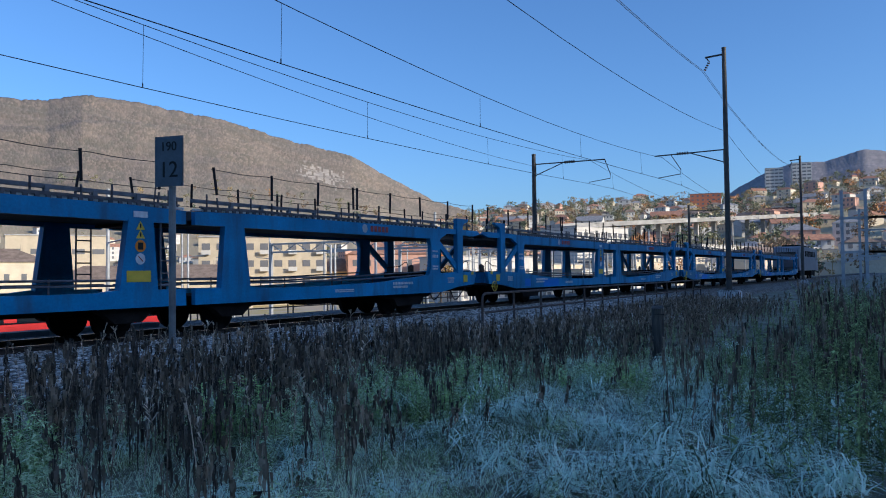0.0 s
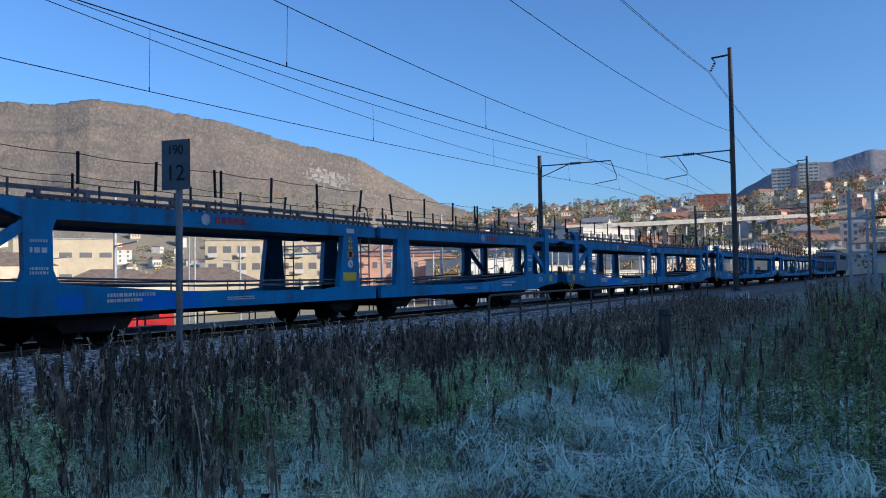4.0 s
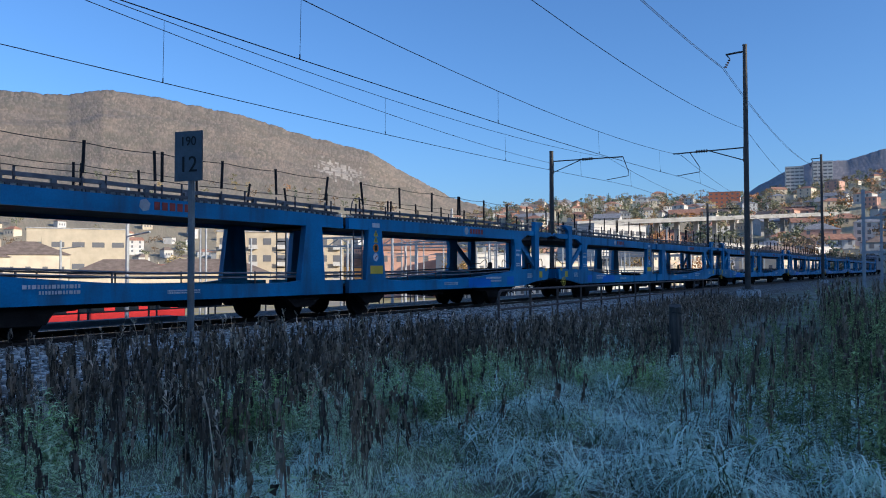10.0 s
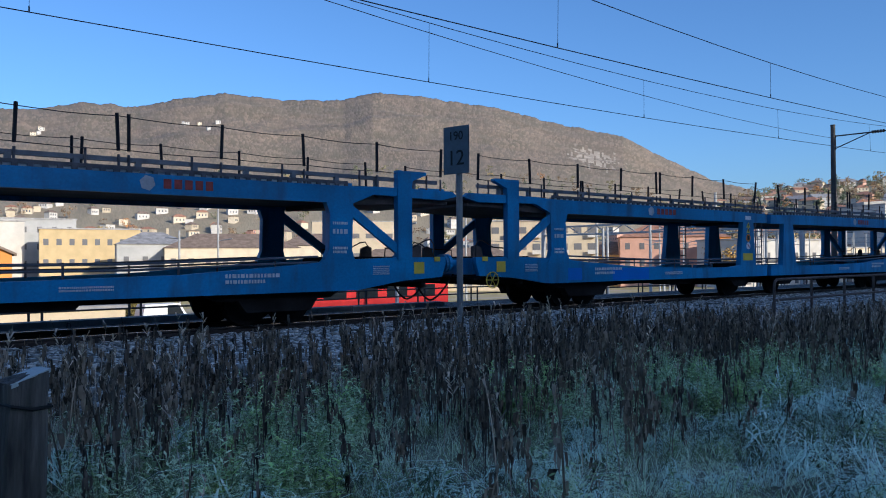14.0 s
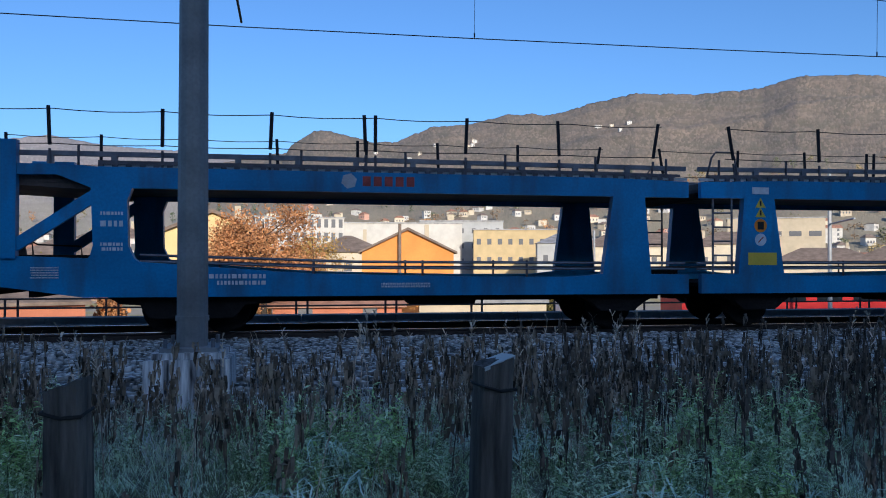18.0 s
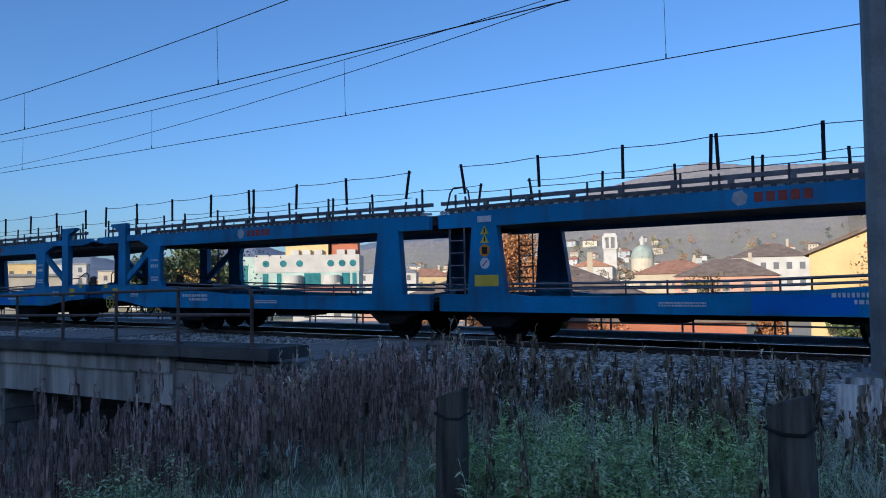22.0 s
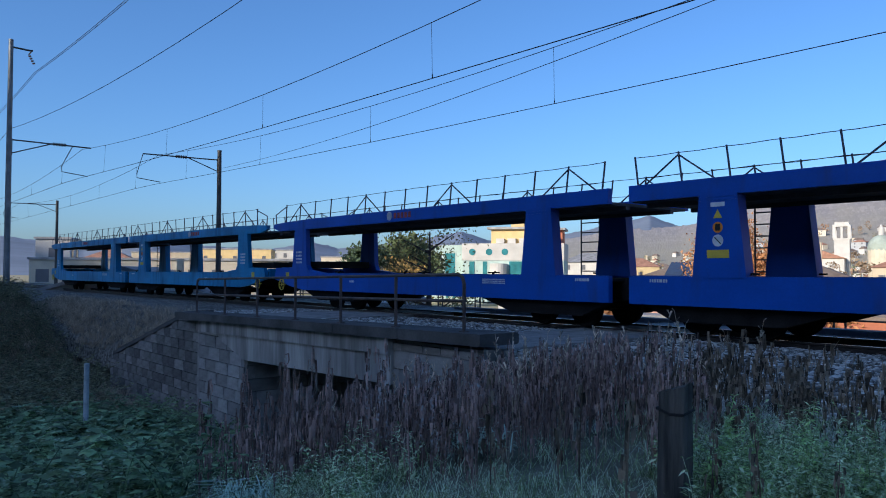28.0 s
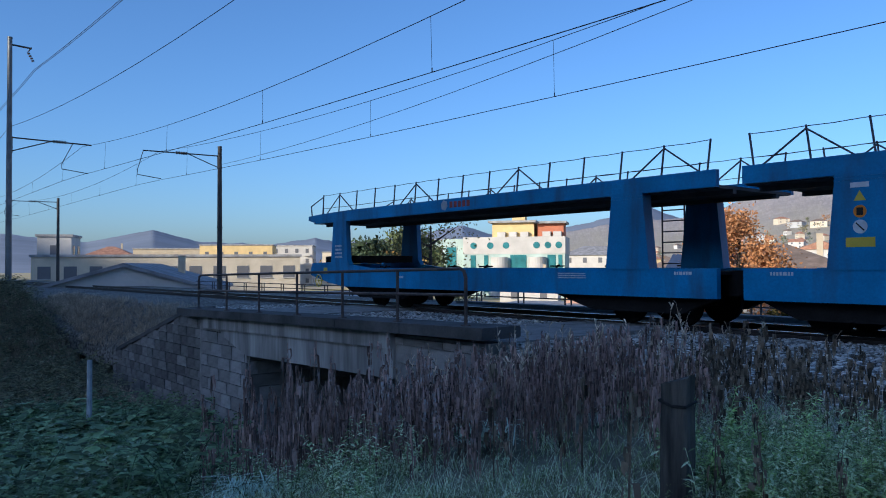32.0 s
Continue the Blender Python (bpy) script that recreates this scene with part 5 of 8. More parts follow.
def write(text, size, at, material, parent, turn=None):
    cu = bpy.data.curves.new("figures", "FONT")
    cu.body, cu.size, cu.align_x, cu.extrude = text, size, "CENTER", 0.002
    ob = new("figures", cu)
    ob.matrix_world = turn or (Matrix.Translation(at) @ pose(0, 0, 0, 90, 0, 0))
    me = bpy.data.meshes.new_from_object(ob.evaluated_get(bpy.context.evaluated_depsgraph_get()))
    m2 = new("figures", me)
    m2.matrix_world = ob.matrix_world
    bpy.data.objects.remove(ob)
    me.materials.append(material)
    m2.parent = parent
    return m2


bpy.context.view_layer.update()
write("190", 0.17, (0, -0.079, 2.75), M_BLACK, pn)
write("12", 0.30, (0, -0.079, 2.40), M_BLACK, pn)
sign.rotation_euler = (0, 0, radians(-78))

# ---- old timber posts in the meadow ----
for x, y, top, w, lean in ((1.07, 4.63, 0.54, 0.21, 2), (-1.06, 4.54, 0.49, 0.21, -1), (-3.0, 4.39, 0.41, 0.185, 1), (13.8, 3.77, 0.47, 0.245, 2)):
    p = thing("timber_post", "cut-off dark timber fence post with a frosted top", "post", "old timber posts", at=(x, y, 0))
    bm = bmesh.new()
    rings, n, m = [], 28, 9
    for i in range(m):
        z = -0.6 + (top + 0.6) * i / (m - 1)
        ring = []
        for k in range(n):
            a = 2 * math.pi * k / n
            c, d = math.cos(a), math.sin(a)
            q = (abs(c) ** 4 + abs(d) ** 4) ** -0.25
            crack = 1 - 0.16 * max(0, noise.noise((c * 5 + x * 3, d * 5, z * 0.5)) - 0.05) - (0.1 if (k * 7 + int(x * 9)) % 9 == 0 else 0)
            head = 0.95 if i == m - 2 else 1.0
            ring.append(bm.verts.new((0.5 * w * c * q * crack * head, 0.42 * w * d * q * crack * head, z + (0.07 * c * 0.5 + 0.025 * noise.noise((c * 3, d * 3, x)) if i == m - 1 else 0))))
        rings.append(ring)
    for A, B in zip(rings[:-1], rings[1:]):
        for k in range(n):
            bm.faces.new((A[k], A[(k + 1) % n], B[(k + 1) % n], B[k]))
    bm.faces.new(rings[-1])
    part("shaft", bm, M_WOOD, p)
    bm = bmesh.new()
    slab(bm, [(-0.44 * w, -0.35 * w), (0.1 * w, -0.38 * w), (0.45 * w, -0.33 * w), (0.43 * w, 0.3 * w), (-0.1 * w, 0.37 * w), (-0.45 * w, 0.3 * w)], top - 0.012, top + 0.008)
    for v in bm.verts:
        v.co.z += 0.07 * v.co.x / w
    if 0 < x < 5:
        part("frost", bm, M_FROST_SKYGAP, p, "rime on the cut top")
    else:
        bm.free()
    bm = bmesh.new()
    poly(bm, [(-w * 0.46, 0.06, top - 0.12), (-w * 0.455, -w * 0.4, top - 0.125), (0, -w * 0.43, top - 0.15), (w * 0.455, -w * 0.4, top - 0.145), (w * 0.46, 0.06, top - 0.13)], 0.009, 6)
    part("strap", bm, M_BLACK, p, "black strap round the post")
    p.rotation_euler = (0, radians(lean), radians(8 * lean))

# pale stake by the underpass
M_STAKE = mat("weathered_plastic", (0.40, 0.43, 0.45), 0.6, 0, 0.3, 5)
st = thing("marker_stake", "slim pale marker stake on the slope", "stake", at=(-14.6, 4.0, 0))
bm = bmesh.new()
tube(bm, (0, 0, -2.9), (0.02, 0, -0.52), 0.05, 0.045, 8)
part("stake", bm, M_STAKE, st)

# ---- fence behind the track ----
fence = thing("lineside_fence", "dark steel tube fence behind the track", "fence")
bmp = bmesh.new()
tube(bmp, (0, 0, 0), (0, 0, 1.5), 0.03, seg=6)
post_mesh = mesh("post", bmp)
post_mesh.materials.append(M_MAST)
for k in range(-22, 26):
    for d in (-0.14, 0.14):
        ob = new("post", post_mesh)
        ob.parent = fence
        ob.location = (k * 2.25 + d, 20.2 + bend(k * 2.25 + d), -1.35)
for z in (0.14, -0.08, -0.95):
    bm = bmesh.new()
    poly(bm, [(x, 20.2 + bend(x), z) for x in np.linspace(-50, 56.5, 23)], 0.024, 6)
    part("rail_bar", bm, M_MAST, fence)
# ---- town behind the line ----
from mathutils.bvhtree import BVHTree

TERRAIN = []
for nm in ("ground", "mountain_main", "mountain_round", "mountain_left", "hillside_right", "mountain_far"):
    me = bpy.data.objects[nm].data
    TERRAIN.append(BVHTree.FromPolygons([v.co for v in me.vertices], [p.vertices for p in me.polygons]))


def height(x, y):
    best = -9
    for t in TERRAIN:
        hit = t.ray_cast(Vector((x, y, 3000)), Vector((0, 0, -1)))
        if hit[0] is not None:
            best = max(best, hit[0].z)
    return best


def polar(az, d):
    """A place by its heading (degrees, clockwise from the line's normal) and distance."""
    return d * math.sin(radians(az)), d * math.cos(radians(az))


WALLS = {n: mat("render_" + n, c, 0.9, 0, 0.12, 0.5, 0.1, 6) for n, c in (
    ("white", (0.60, 0.57, 0.52)), ("cream", (0.66, 0.57, 0.43)), ("ochre", (0.58, 0.44, 0.24)), ("orange", (0.78, 0.32, 0.085)), ("pink", (0.62, 0.36, 0.27)),
    ("grey", (0.45, 0.45, 0.44)), ("mint", (0.47, 0.58, 0.52)), ("beige", (0.56, 0.47, 0.34)), ("brick", (0.52, 0.19, 0.11)), ("yellow", (0.76, 0.56, 0.27)))}
ROOFS = {n: mat("roof_" + n, c, 0.9, 0, 0.3, 1.0, 0.4, 5) for n, c in (
    ("brown", (0.23, 0.175, 0.14)), ("red", (0.40, 0.21, 0.14)), ("grey", (0.28, 0.28, 0.29)), ("flat", (0.40, 0.39, 0.38)))}
# the pane colour is raised to put the haze over the town into it
M_PANE = mat("far_window", (0.19, 0.19, 0.20), 0.2, 0, 0.3, 0.4, spec=0.5)
M_SHUTTER = mat("shutter", (0.22, 0.20, 0.16), 0.7, 0, 0.2, 3)

bm = bmesh.new()
box(bm, -0.5, 0.5, -0.06, 0.02, 0, 1)
PANE = mesh("window", bm)
PANE.materials.append(M_PANE)
bm = bmesh.new()
box(bm, -0.56, 0.56, -0.14, 0.02, -0.06, 0)
SILL = mesh("sill", bm)
SILL.materials.append(WALLS["white"])


def house(az, d, w, dep, h, wall, roof, kind="gable", turn=None, base=None, floors=2, cols=3, label="", name="house", pitch=0.5, ww=1.0, wh=1.35, side=True, along="x", sink=1.5, at=None, balcony=False):
    """A building with its own front towards the line: w wide, dep deep, h to the eaves."""
    x, y = at or polar(az, d)
    z = height(x, y) if base is None else base
    th = thing(name, label, "house" if name == "house" else "building", "houses of the town")
    th.location = (x, y, z)
    th.rotation_euler = (0, 0, radians(-az if turn is None else turn))
    bm = bmesh.new()
    o = 0.35
    if kind == "gable":
        rise = pitch * (dep if along == "x" else w) / 2
        if along == "x":
            sec = [(-dep / 2, -sink), (dep / 2, -sink), (dep / 2, h), (0, h + rise), (-dep / 2, h)]
            a = [bm.verts.new((-w / 2, yy, zz)) for yy, zz in sec]
            b = [bm.verts.new((w / 2, yy, zz)) for yy, zz in sec]
        else:
            sec = [(-w / 2, -sink), (w / 2, -sink), (w / 2, h), (0, h + rise), (-w / 2, h)]
            a = [bm.verts.new((xx, -dep / 2, zz)) for xx, zz in sec]
            b = [bm.verts.new((xx, dep / 2, zz)) for xx, zz in sec]
        bm.faces.new(a)
        bm.faces.new(b[::-1])
        for i in range(5):
            j = (i + 1) % 5
            bm.faces.new((a[i], a[j], b[j], b[i]))
    else:
        box(bm, -w / 2, w / 2, -dep / 2, dep / 2, -sink, h)
    part("wall", bm, WALLS[wall], th)
    bm = bmesh.new()
    if kind == "gable":
        t = 0.22
        half = (dep if along == "x" else w) / 2
        hh = h + pitch * half
        lo = h - pitch * o
        pr = [(-half - o, lo), (0, hh), (half + o, lo), (half + o, lo + t), (0, hh + t + 0.05), (-half - o, lo + t)]
        if along == "x":
            a = [bm.verts.new((-w / 2 - o, yy, zz)) for yy, zz in pr]
            b = [bm.verts.new((w / 2 + o, yy, zz)) for yy, zz in pr]
        else:
            a = [bm.verts.new((xx, -dep / 2 - o, zz)) for xx, zz in pr]
            b = [bm.verts.new((xx, dep / 2 + o, zz)) for xx, zz in pr]
        for lp in ((0, 1, 4, 5), (1, 2, 3, 4)):
            bm.faces.new([a[i] for i in lp])
            bm.faces.new([b[i] for i in lp][::-1])
        for i in range(6):
            j = (i + 1) % 6
            bm.faces.new((a[i], a[j], b[j], b[i]))
    elif kind == "hip":
        A = [bm.verts.new(p) for p in ((-w / 2 - o, -dep / 2 - o, h), (w / 2 + o, -dep / 2 - o, h), (w / 2 + o, dep / 2 + o, h), (-w / 2 - o, dep / 2 + o, h))]
        r = min(w, dep) / 2
        rz = h + pitch * r
        if w > dep:
            R = [bm.verts.new((-w / 2 + r, 0, rz)), bm.verts.new((w / 2 - r, 0, rz))]
            fs = ((0, 1, 5, 4), (1, 2, 5), (2, 3, 4, 5), (3, 0, 4))
        else:
            R = [bm.verts.new((0, -dep / 2 + r, rz)), bm.verts.new((0, dep / 2 - r + 0.01, rz))]
            fs = ((0, 1, 4), (1, 2, 5, 4), (2, 3, 5), (3, 0, 4, 5))
        V = A + R
        for f in fs:
            bm.faces.new([V[i] for i in f])
        bm.faces.new(A[::-1])
    else:
        box(bm, -w / 2 - 0.2, w / 2 + 0.2, -dep / 2 - 0.2, dep / 2 + 0.2, h, h + 0.3)
    part("roof", bm, ROOFS[roof], th)
    if kind != "flat" and d < 400:
        bm = bmesh.new()
        box(bm, w * 0.2, w * 0.2 + 0.5, dep * 0.1, dep * 0.1 + 0.5, h, h + pitch * min(w, dep) / 2 + 0.9)
        part("chimney", bm, WALLS["beige"], th)
    fh = h / max(1, floors)
    for f in range(floors):
        for c in range(cols):
            px = -w / 2 + w * (c + 0.5) / cols
            win = new("window", PANE)
            win.parent = th
            win.location = (px, -dep / 2, f * fh + 0.9)
            win.scale = (ww, 1, min(wh, fh * 0.62))
            if d < 160:
                s = new("sill", SILL)
                s.parent = win
            if balcony and c % 2 == 0 and f:
                bm = bmesh.new()
                box(bm, px - 0.9, px + 0.9, -dep / 2 - 0.9, -dep / 2, f * fh - 0.05, f * fh + 0.08)
                box(bm, px - 0.9, px + 0.9, -dep / 2 - 0.92, -dep / 2 - 0.86, f * fh, f * fh + 0.85)
                part("balcony", bm, WALLS["white"], th)
        if side and d < 350:
            for sgn in (-1, 1):
                for yy in (-dep / 4, dep / 4):
                    win = new("window", PANE)
                    win.parent = th
                    win.location = (sgn * w / 2, yy, f * fh + 0.9)
                    win.rotation_euler = (0, 0, radians(90 * sgn))
                    win.scale = (ww, 1, min(wh, fh * 0.62))
    return th


# houses close to the line, from the station side to the bridge side
house(7.6, 84, 9.2, 13, 6.6, "orange", "brown", "gable", None, -4.8, 2, 0, "bright orange house with a brown gable roof", along="y", pitch=0.48, side=True)
pv = thing("drain_pipe", "dark downpipe on the orange gable wall", "downpipe")
pv.location = (*polar(7.0, 77), 0)
bm = bmesh.new()
tube(bm, (0, 0, -4.5), (0, 0, 4.6), 0.16, seg=8)
part("pipe", bm, ROOFS["brown"], pv)
house(3.2, 105, 10, 9, 6.8, "cream", "brown", "hip", None, -4.8, 2, 3, "cream house with a low hipped roof")
house(-0.5, 185, 20, 14, 15.5, "white", "flat", "flat", 6, -5, 5, 12, "pale office block with rows of windows", "office_building", ww=0.9, wh=2.0)
house(6.5, 200, 34, 14, 15.0, "white", "flat", "flat", -2, -5, 1, 0, "white concrete hall with a flat roof", "hall")
house(11.5, 210, 22, 14, 16.0, "grey", "flat", "flat", -8, -5, 4, 7, "grey flat-roofed office building", "office_building")
house(15.5, 190, 20, 12, 13.0, "ochre", "flat", "flat", -12, -5, 3, 8, "ochre long building with small windows", "apartment_building")
house(19.5, 170, 14, 10, 9.5, "grey", "grey", "hip", -15, -5, 2, 4, "grey house beside the yard")
house(24.8, 165, 26, 12, 8.6, "cream", "brown", "hip", -20, -5, 2, 8, "cream station house with a brown hipped roof")
house(30.5, 190, 16, 12, 9.5, "cream", "brown", "hip", -26, -5, 2, 5, "cream yard building with a hipped roof")
house(33.5, 230, 24, 14, 17.0, "beige", "flat", "flat", -30, -5, 3, 5, "beige flat-roofed commercial building", "office_building", ww=3.0)
house(36.5, 150, 18, 11, 5.4, "cream", "brown", "hip", -32, -5, 1, 7, "low cream station building with a brown roof")
house(42.0, 155, 22, 11, 5.6, "beige", "brown", "hip", -38, -5, 1, 9, "long low beige station building")
house(47.0, 170, 26, 12, 14.0, "beige", "flat", "flat", -44, -5, 4, 9, "beige apartment block with balconies", "apartment_building", ww=1.6, balcony=True)
house(51.5, 180, 24, 12, 6.8, "yellow", "brown", "hip", -46, -5, 2, 8, "yellow railway building with a hipped roof")
house(56.0, 175, 18, 12, 10.5, "pink", "red", "hip", -50, -5, 3, 6, "pink apartment house with a red hipped roof")
house(58.8, 200, 12, 10, 11.0, "orange", "red", "hip", -52, -5, 3, 4, "orange apartment house with a red roof")
house(63.0, 170, 26, 12, 9.4, "white", "flat", "flat", -14, -5, 2, 10, "white flat-roofed depot building", "depot")
house(67.0, 205, 30, 14, 8.0, "cream", "flat", "flat", -12, -5, 2, 12, "cream railway shed with a flat roof", "depot")
house(70.7, 235, 24, 14, 19.0, "white", "flat", "flat", -20, -5, 5, 9, "tall white flat-roofed commercial building", "office_building", ww=1.8)
house(71.5, 165, 30, 10, 6.4, "white", "flat", "flat", -10, -5, 1, 11, "long white yard shed", "depot")
house(75.5, 230, 44, 12, 11.5, "cream", "flat", "flat", -12, -5, 3, 16, "long cream freight shed", "depot")
house(79.5, 290, 50, 14, 14.5, "white", "flat", "flat", -12, -5, 3, 16, "pale long freight shed", "depot")
house(82.6, 250, 30, 12, 10.0, "cream", "brown", "hip", -12, -5, 2, 10, "cream freight building with a brown roof")
house(85.0, 320, 50, 12, 14.0, "white", "flat", "flat", -10, -5, 3, 14, "white low freight shed", "depot")
house(87.2, 330, 40, 12, 13.0, "cream", "flat", "flat", -8, -5, 3, 12, "cream storehouse at the end of the yard", "depot")
house(-6.4, 64, 8.6, 9, 7.0, "yellow", "brown", "gable", None, -4.3, 2, 0, "yellow house with a brown gable roof", along="y", pitch=0.42)
house(-12.8, 170, 14, 11, 10.2, "white", "brown", "hip", 10, -5, 3, 6, "white apartment house with many windows", "apartment_building")
house(-15.6, 130, 15, 11, 6.4, "pink", "brown", "hip", 12, -5, 2, 5, "long pink house with a brown roof")
house(-19.0, 150, 14, 10, 7.0, "beige", "red", "hip", 14, -5, 2, 5, "beige house with a red roof")
house(-29.5, 72, 26, 20, 3.6, "pink", "brown", "hip", 22, -5, 1, 6, "large house under a brown hipped roof with solar panels", pitch=0.42)
house(-20.5, 60, 12, 8, 3.4, "brick", "brown", "gable", 18, -5.2, 1, 4, "low orange-red shed behind the fence", pitch=0.3)
house(-36.0, 64, 24, 8, 2.2, "pink", "flat", "flat", 30, -4.6, 1, 7, "low pink workshop with large windows", "workshop", ww=1.6)
house(2.5, 58, 9, 6, 2.4, "brick", "red", "gable", -3, -4.6, 1, 2, "small brick-red shed behind the fence", pitch=0.3)
house(13.0, 64, 10, 6, 2.2, "beige", "grey", "flat", -10, -4.6, 1, 0, "low pale store behind the fence", "shed")
house(-49.2, 190, 8, 10, 11.0, "ochre", "flat", "flat", 40, -5, 4, 2, "narrow ochre apartment block with balconies", "apartment_building", balcony=True)
house(-51.5, 170, 9, 9, 11.5, "mint", "flat", "flat", 44, -5, 3, 2, "pale green apartment block", "apartment_building", ww=2.2)
house(-40.0, 210, 16, 10, 8.6, "white", "grey", "hip", 34, -5, 3, 4, "white town house with a grey roof")
house(-37.0, 230, 14, 10, 7.6, "ochre", "red", "hip", 32, -5, 2, 4, "ochre town house with a red roof")
house(-33.8, 250, 22, 10, 6.4, "white", "flat", "flat", 30, -5, 1, 6, "long pale flat-roofed warehouse", "warehouse")
house(-56.0, 210, 14, 10, 9.2, "white", "red", "hip", 50, -5, 3, 4, "white house with a red roof")
house(-58.5, 240, 12, 10, 10.2, "cream", "flat", "flat", 52, -5, 3, 3, "cream apartment house with balconies", "apartment_building", balcony=True)
house(-62.5, 250, 16, 11, 12.4, "white", "flat", "flat", 55, -5, 4, 5, "white apartment block with balconies", "apartment_building", balcony=True)
house(-66.0, 230, 20, 12, 12.0, "yellow", "flat", "flat", 58, -5, 3, 5, "yellow flat-roofed apartment block", "apartment_building")
house(-70.5, 260, 22, 12, 11.6, "beige", "flat", "flat", 62, -5, 3, 6, "beige flat-roofed apartment block", "apartment_building")
house(-74.5, 240, 12, 10, 9.5, "ochre", "red", "hip", 66, -5, 2, 4, "ochre house with a red roof")
# long cream workshop beyond the bridge
house(-70.3, 112, 33, 12, 7.4, "cream", "flat", "flat", 66, -5, 2, 11, "long cream two-storey workshop building", "workshop", ww=1.5, wh=1.6)
house(-77.6, 118, 4.2, 6, 10.2, "white", "flat", "flat", 66, -5, 3, 1, "pale stair tower of the workshop", "tower")
house(-72.2, 64, 11.5, 14, 3.2, "white", "grey", "gable", 62, -3.7, 1, 0, "white shed with a weathered grey gable roof", "shed", along="y", pitch=0.28)
house(-62.0, 52, 16, 10, 2.6, "grey", "flat", "flat", 40, -3.6, 1, 0, "low grey flat-roofed shed", "shed")

# mint and white apartment building with round windows, two white drums and set-back upper floors
mb = thing("apartment_building", "white and mint apartment building with round windows and two white drums", "building", "houses of the town")
mb.location = (*polar(-45.6, 150), -5)
mb.rotation_euler = (0, 0, radians(38))
M_TEAL = mat("teal_glass", (0.05, 0.22, 0.24), 0.2, 0, 0.3, 0.6, spec=0.5)
for nm, dims, m in (("wall", (-9.5, 9.5, -5.5, 6, -1, 9.0), WALLS["mint"]), ("parapet", (-9.6, 9.6, -5.6, 6.1, 8.2, 11.4), WALLS["white"]), ("wing", (-14.0, -9.5, -3.5, 5, -1, 11.2), WALLS["mint"]), ("upper_floor", (-4.5, 3.5, -2.5, 4.5, 11.4, 14.2), WALLS["yellow"]),
                    ("upper_floor", (4.0, 9.0, -1.5, 4.5, 11.4, 14.0), WALLS["brick"]), ("roof", (-5.2, 4.0, -3.4, 5.0, 14.2, 14.6), ROOFS["flat"]), ("roof", (3.6, 9.6, -2.6, 5.0, 14.0, 14.4), ROOFS["flat"]), ("stair_head", (-1.0, 1.5, 0, 3, 14.6, 15.8), WALLS["yellow"])):
    bm = bmesh.new()
    box(bm, *dims)
    part(nm, bm, m, mb)
for x in (-7.6, -4.4, -1.4, 4.3, 6.4, 8.4):
    bm = bmesh.new()
    disc(bm, (x, 0, 9.8), 0.62, -5.68, -5.58, 16)
    part("round_window", bm, M_TEAL, mb)
for x in (-2.6, 4.4):
    bm = bmesh.new()
    tube(bm, (x, -6.1, -1), (x, -6.1, 7.6), 1.6, seg=20)
    part("drum", bm, WALLS["white"], mb, "smooth white round tower")
for x0, x1, z0, z1 in ((-8.2, -7.2, 2, 8), (-5.6, -4.8, 1, 8), (-0.6, 2.4, 5, 8), (6.3, 7.8, 5, 8), (8.3, 9.0, 3, 8), (-13.3, -11.4, 5.5, 9.6), (-13.2, -12.6, 1, 4.5), (-11.8, -11.2, 1, 4.5)):
    y = -3.6 if x0 < -9.5 else -5.6
    bm = bmesh.new()
    box(bm, x0, x1, y, y + 0.2, z0, z1)
    part("window", bm, M_TEAL, mb)
for x in (-3.4, -1.2, 1.0, 5.2, 7.2):
    bm = bmesh.new()
    box(bm, x, x + 1.5, -3.5, -2.5 if x < 4 else -1.5, 11.5, 12.4)
    part("balcony", bm, WALLS["white"], mb)
house(-44.6, 118, 8.5, 9, 3.6, "white", "red", "gable", 40, -4.8, 1, 2, "low shed with an orange-red roof before the mint building", "shed", pitch=0.35)

# church tower and dome
cx, cy = polar(-23.6, 300)
ch = thing("church", "pale church with an open bell tower and a green dome", "church", at=(cx, cy, -5))
ch.rotation_euler = (0, 0, radians(20))
bm = bmesh.new()
box(bm, -2.4, 2.4, -2.4, 2.4, 0, 17.5)
part("bell_tower", bm, WALLS["white"], ch)
bm = bmesh.new()
box(bm, -2.7, 2.7, -2.7, 2.7, 17.5, 18)
part("cornice", bm, WALLS["white"], ch)
for sx in (-1, 1):
    for sy in (-1, 1):
        bm = bmesh.new()
        box(bm, sx * 2.3 - 0.5, sx * 2.3 + 0.5, sy * 2.3 - 0.5, sy * 2.3 + 0.5, 18, 22)
        part("belfry_pier", bm, WALLS["white"], ch)
bm = bmesh.new()
box(bm, -0.35, 0.35, -2.6, -2.0, 18, 22)
part("belfry_pier", bm, WALLS["white"], ch)
bm = bmesh.new()
box(bm, -2.8, 2.8, -2.8, 2.8, 22, 22.7)
box(bm, -2.2, 2.2, -2.2, 2.2, 22.7, 23.6)
part("tower_cap", bm, WALLS["white"], ch)
bm = bmesh.new()
box(bm, -14, 1, -7, 8, 0, 11)
part("nave", bm, WALLS["white"], ch)
bm = bmesh.new()
plate(bm, [(-14.6, 11), (1.5, 11), (-6.5, 14)], -7.5, 8.5)
part("roof", bm, ROOFS["red"], ch)
bm = bmesh.new()
tube(bm, (11.8, 0, 0), (11.8, 0, 14.5), 4.2, seg=20)
part("drum", bm, WALLS["cream"], ch)
bm = bmesh.new()
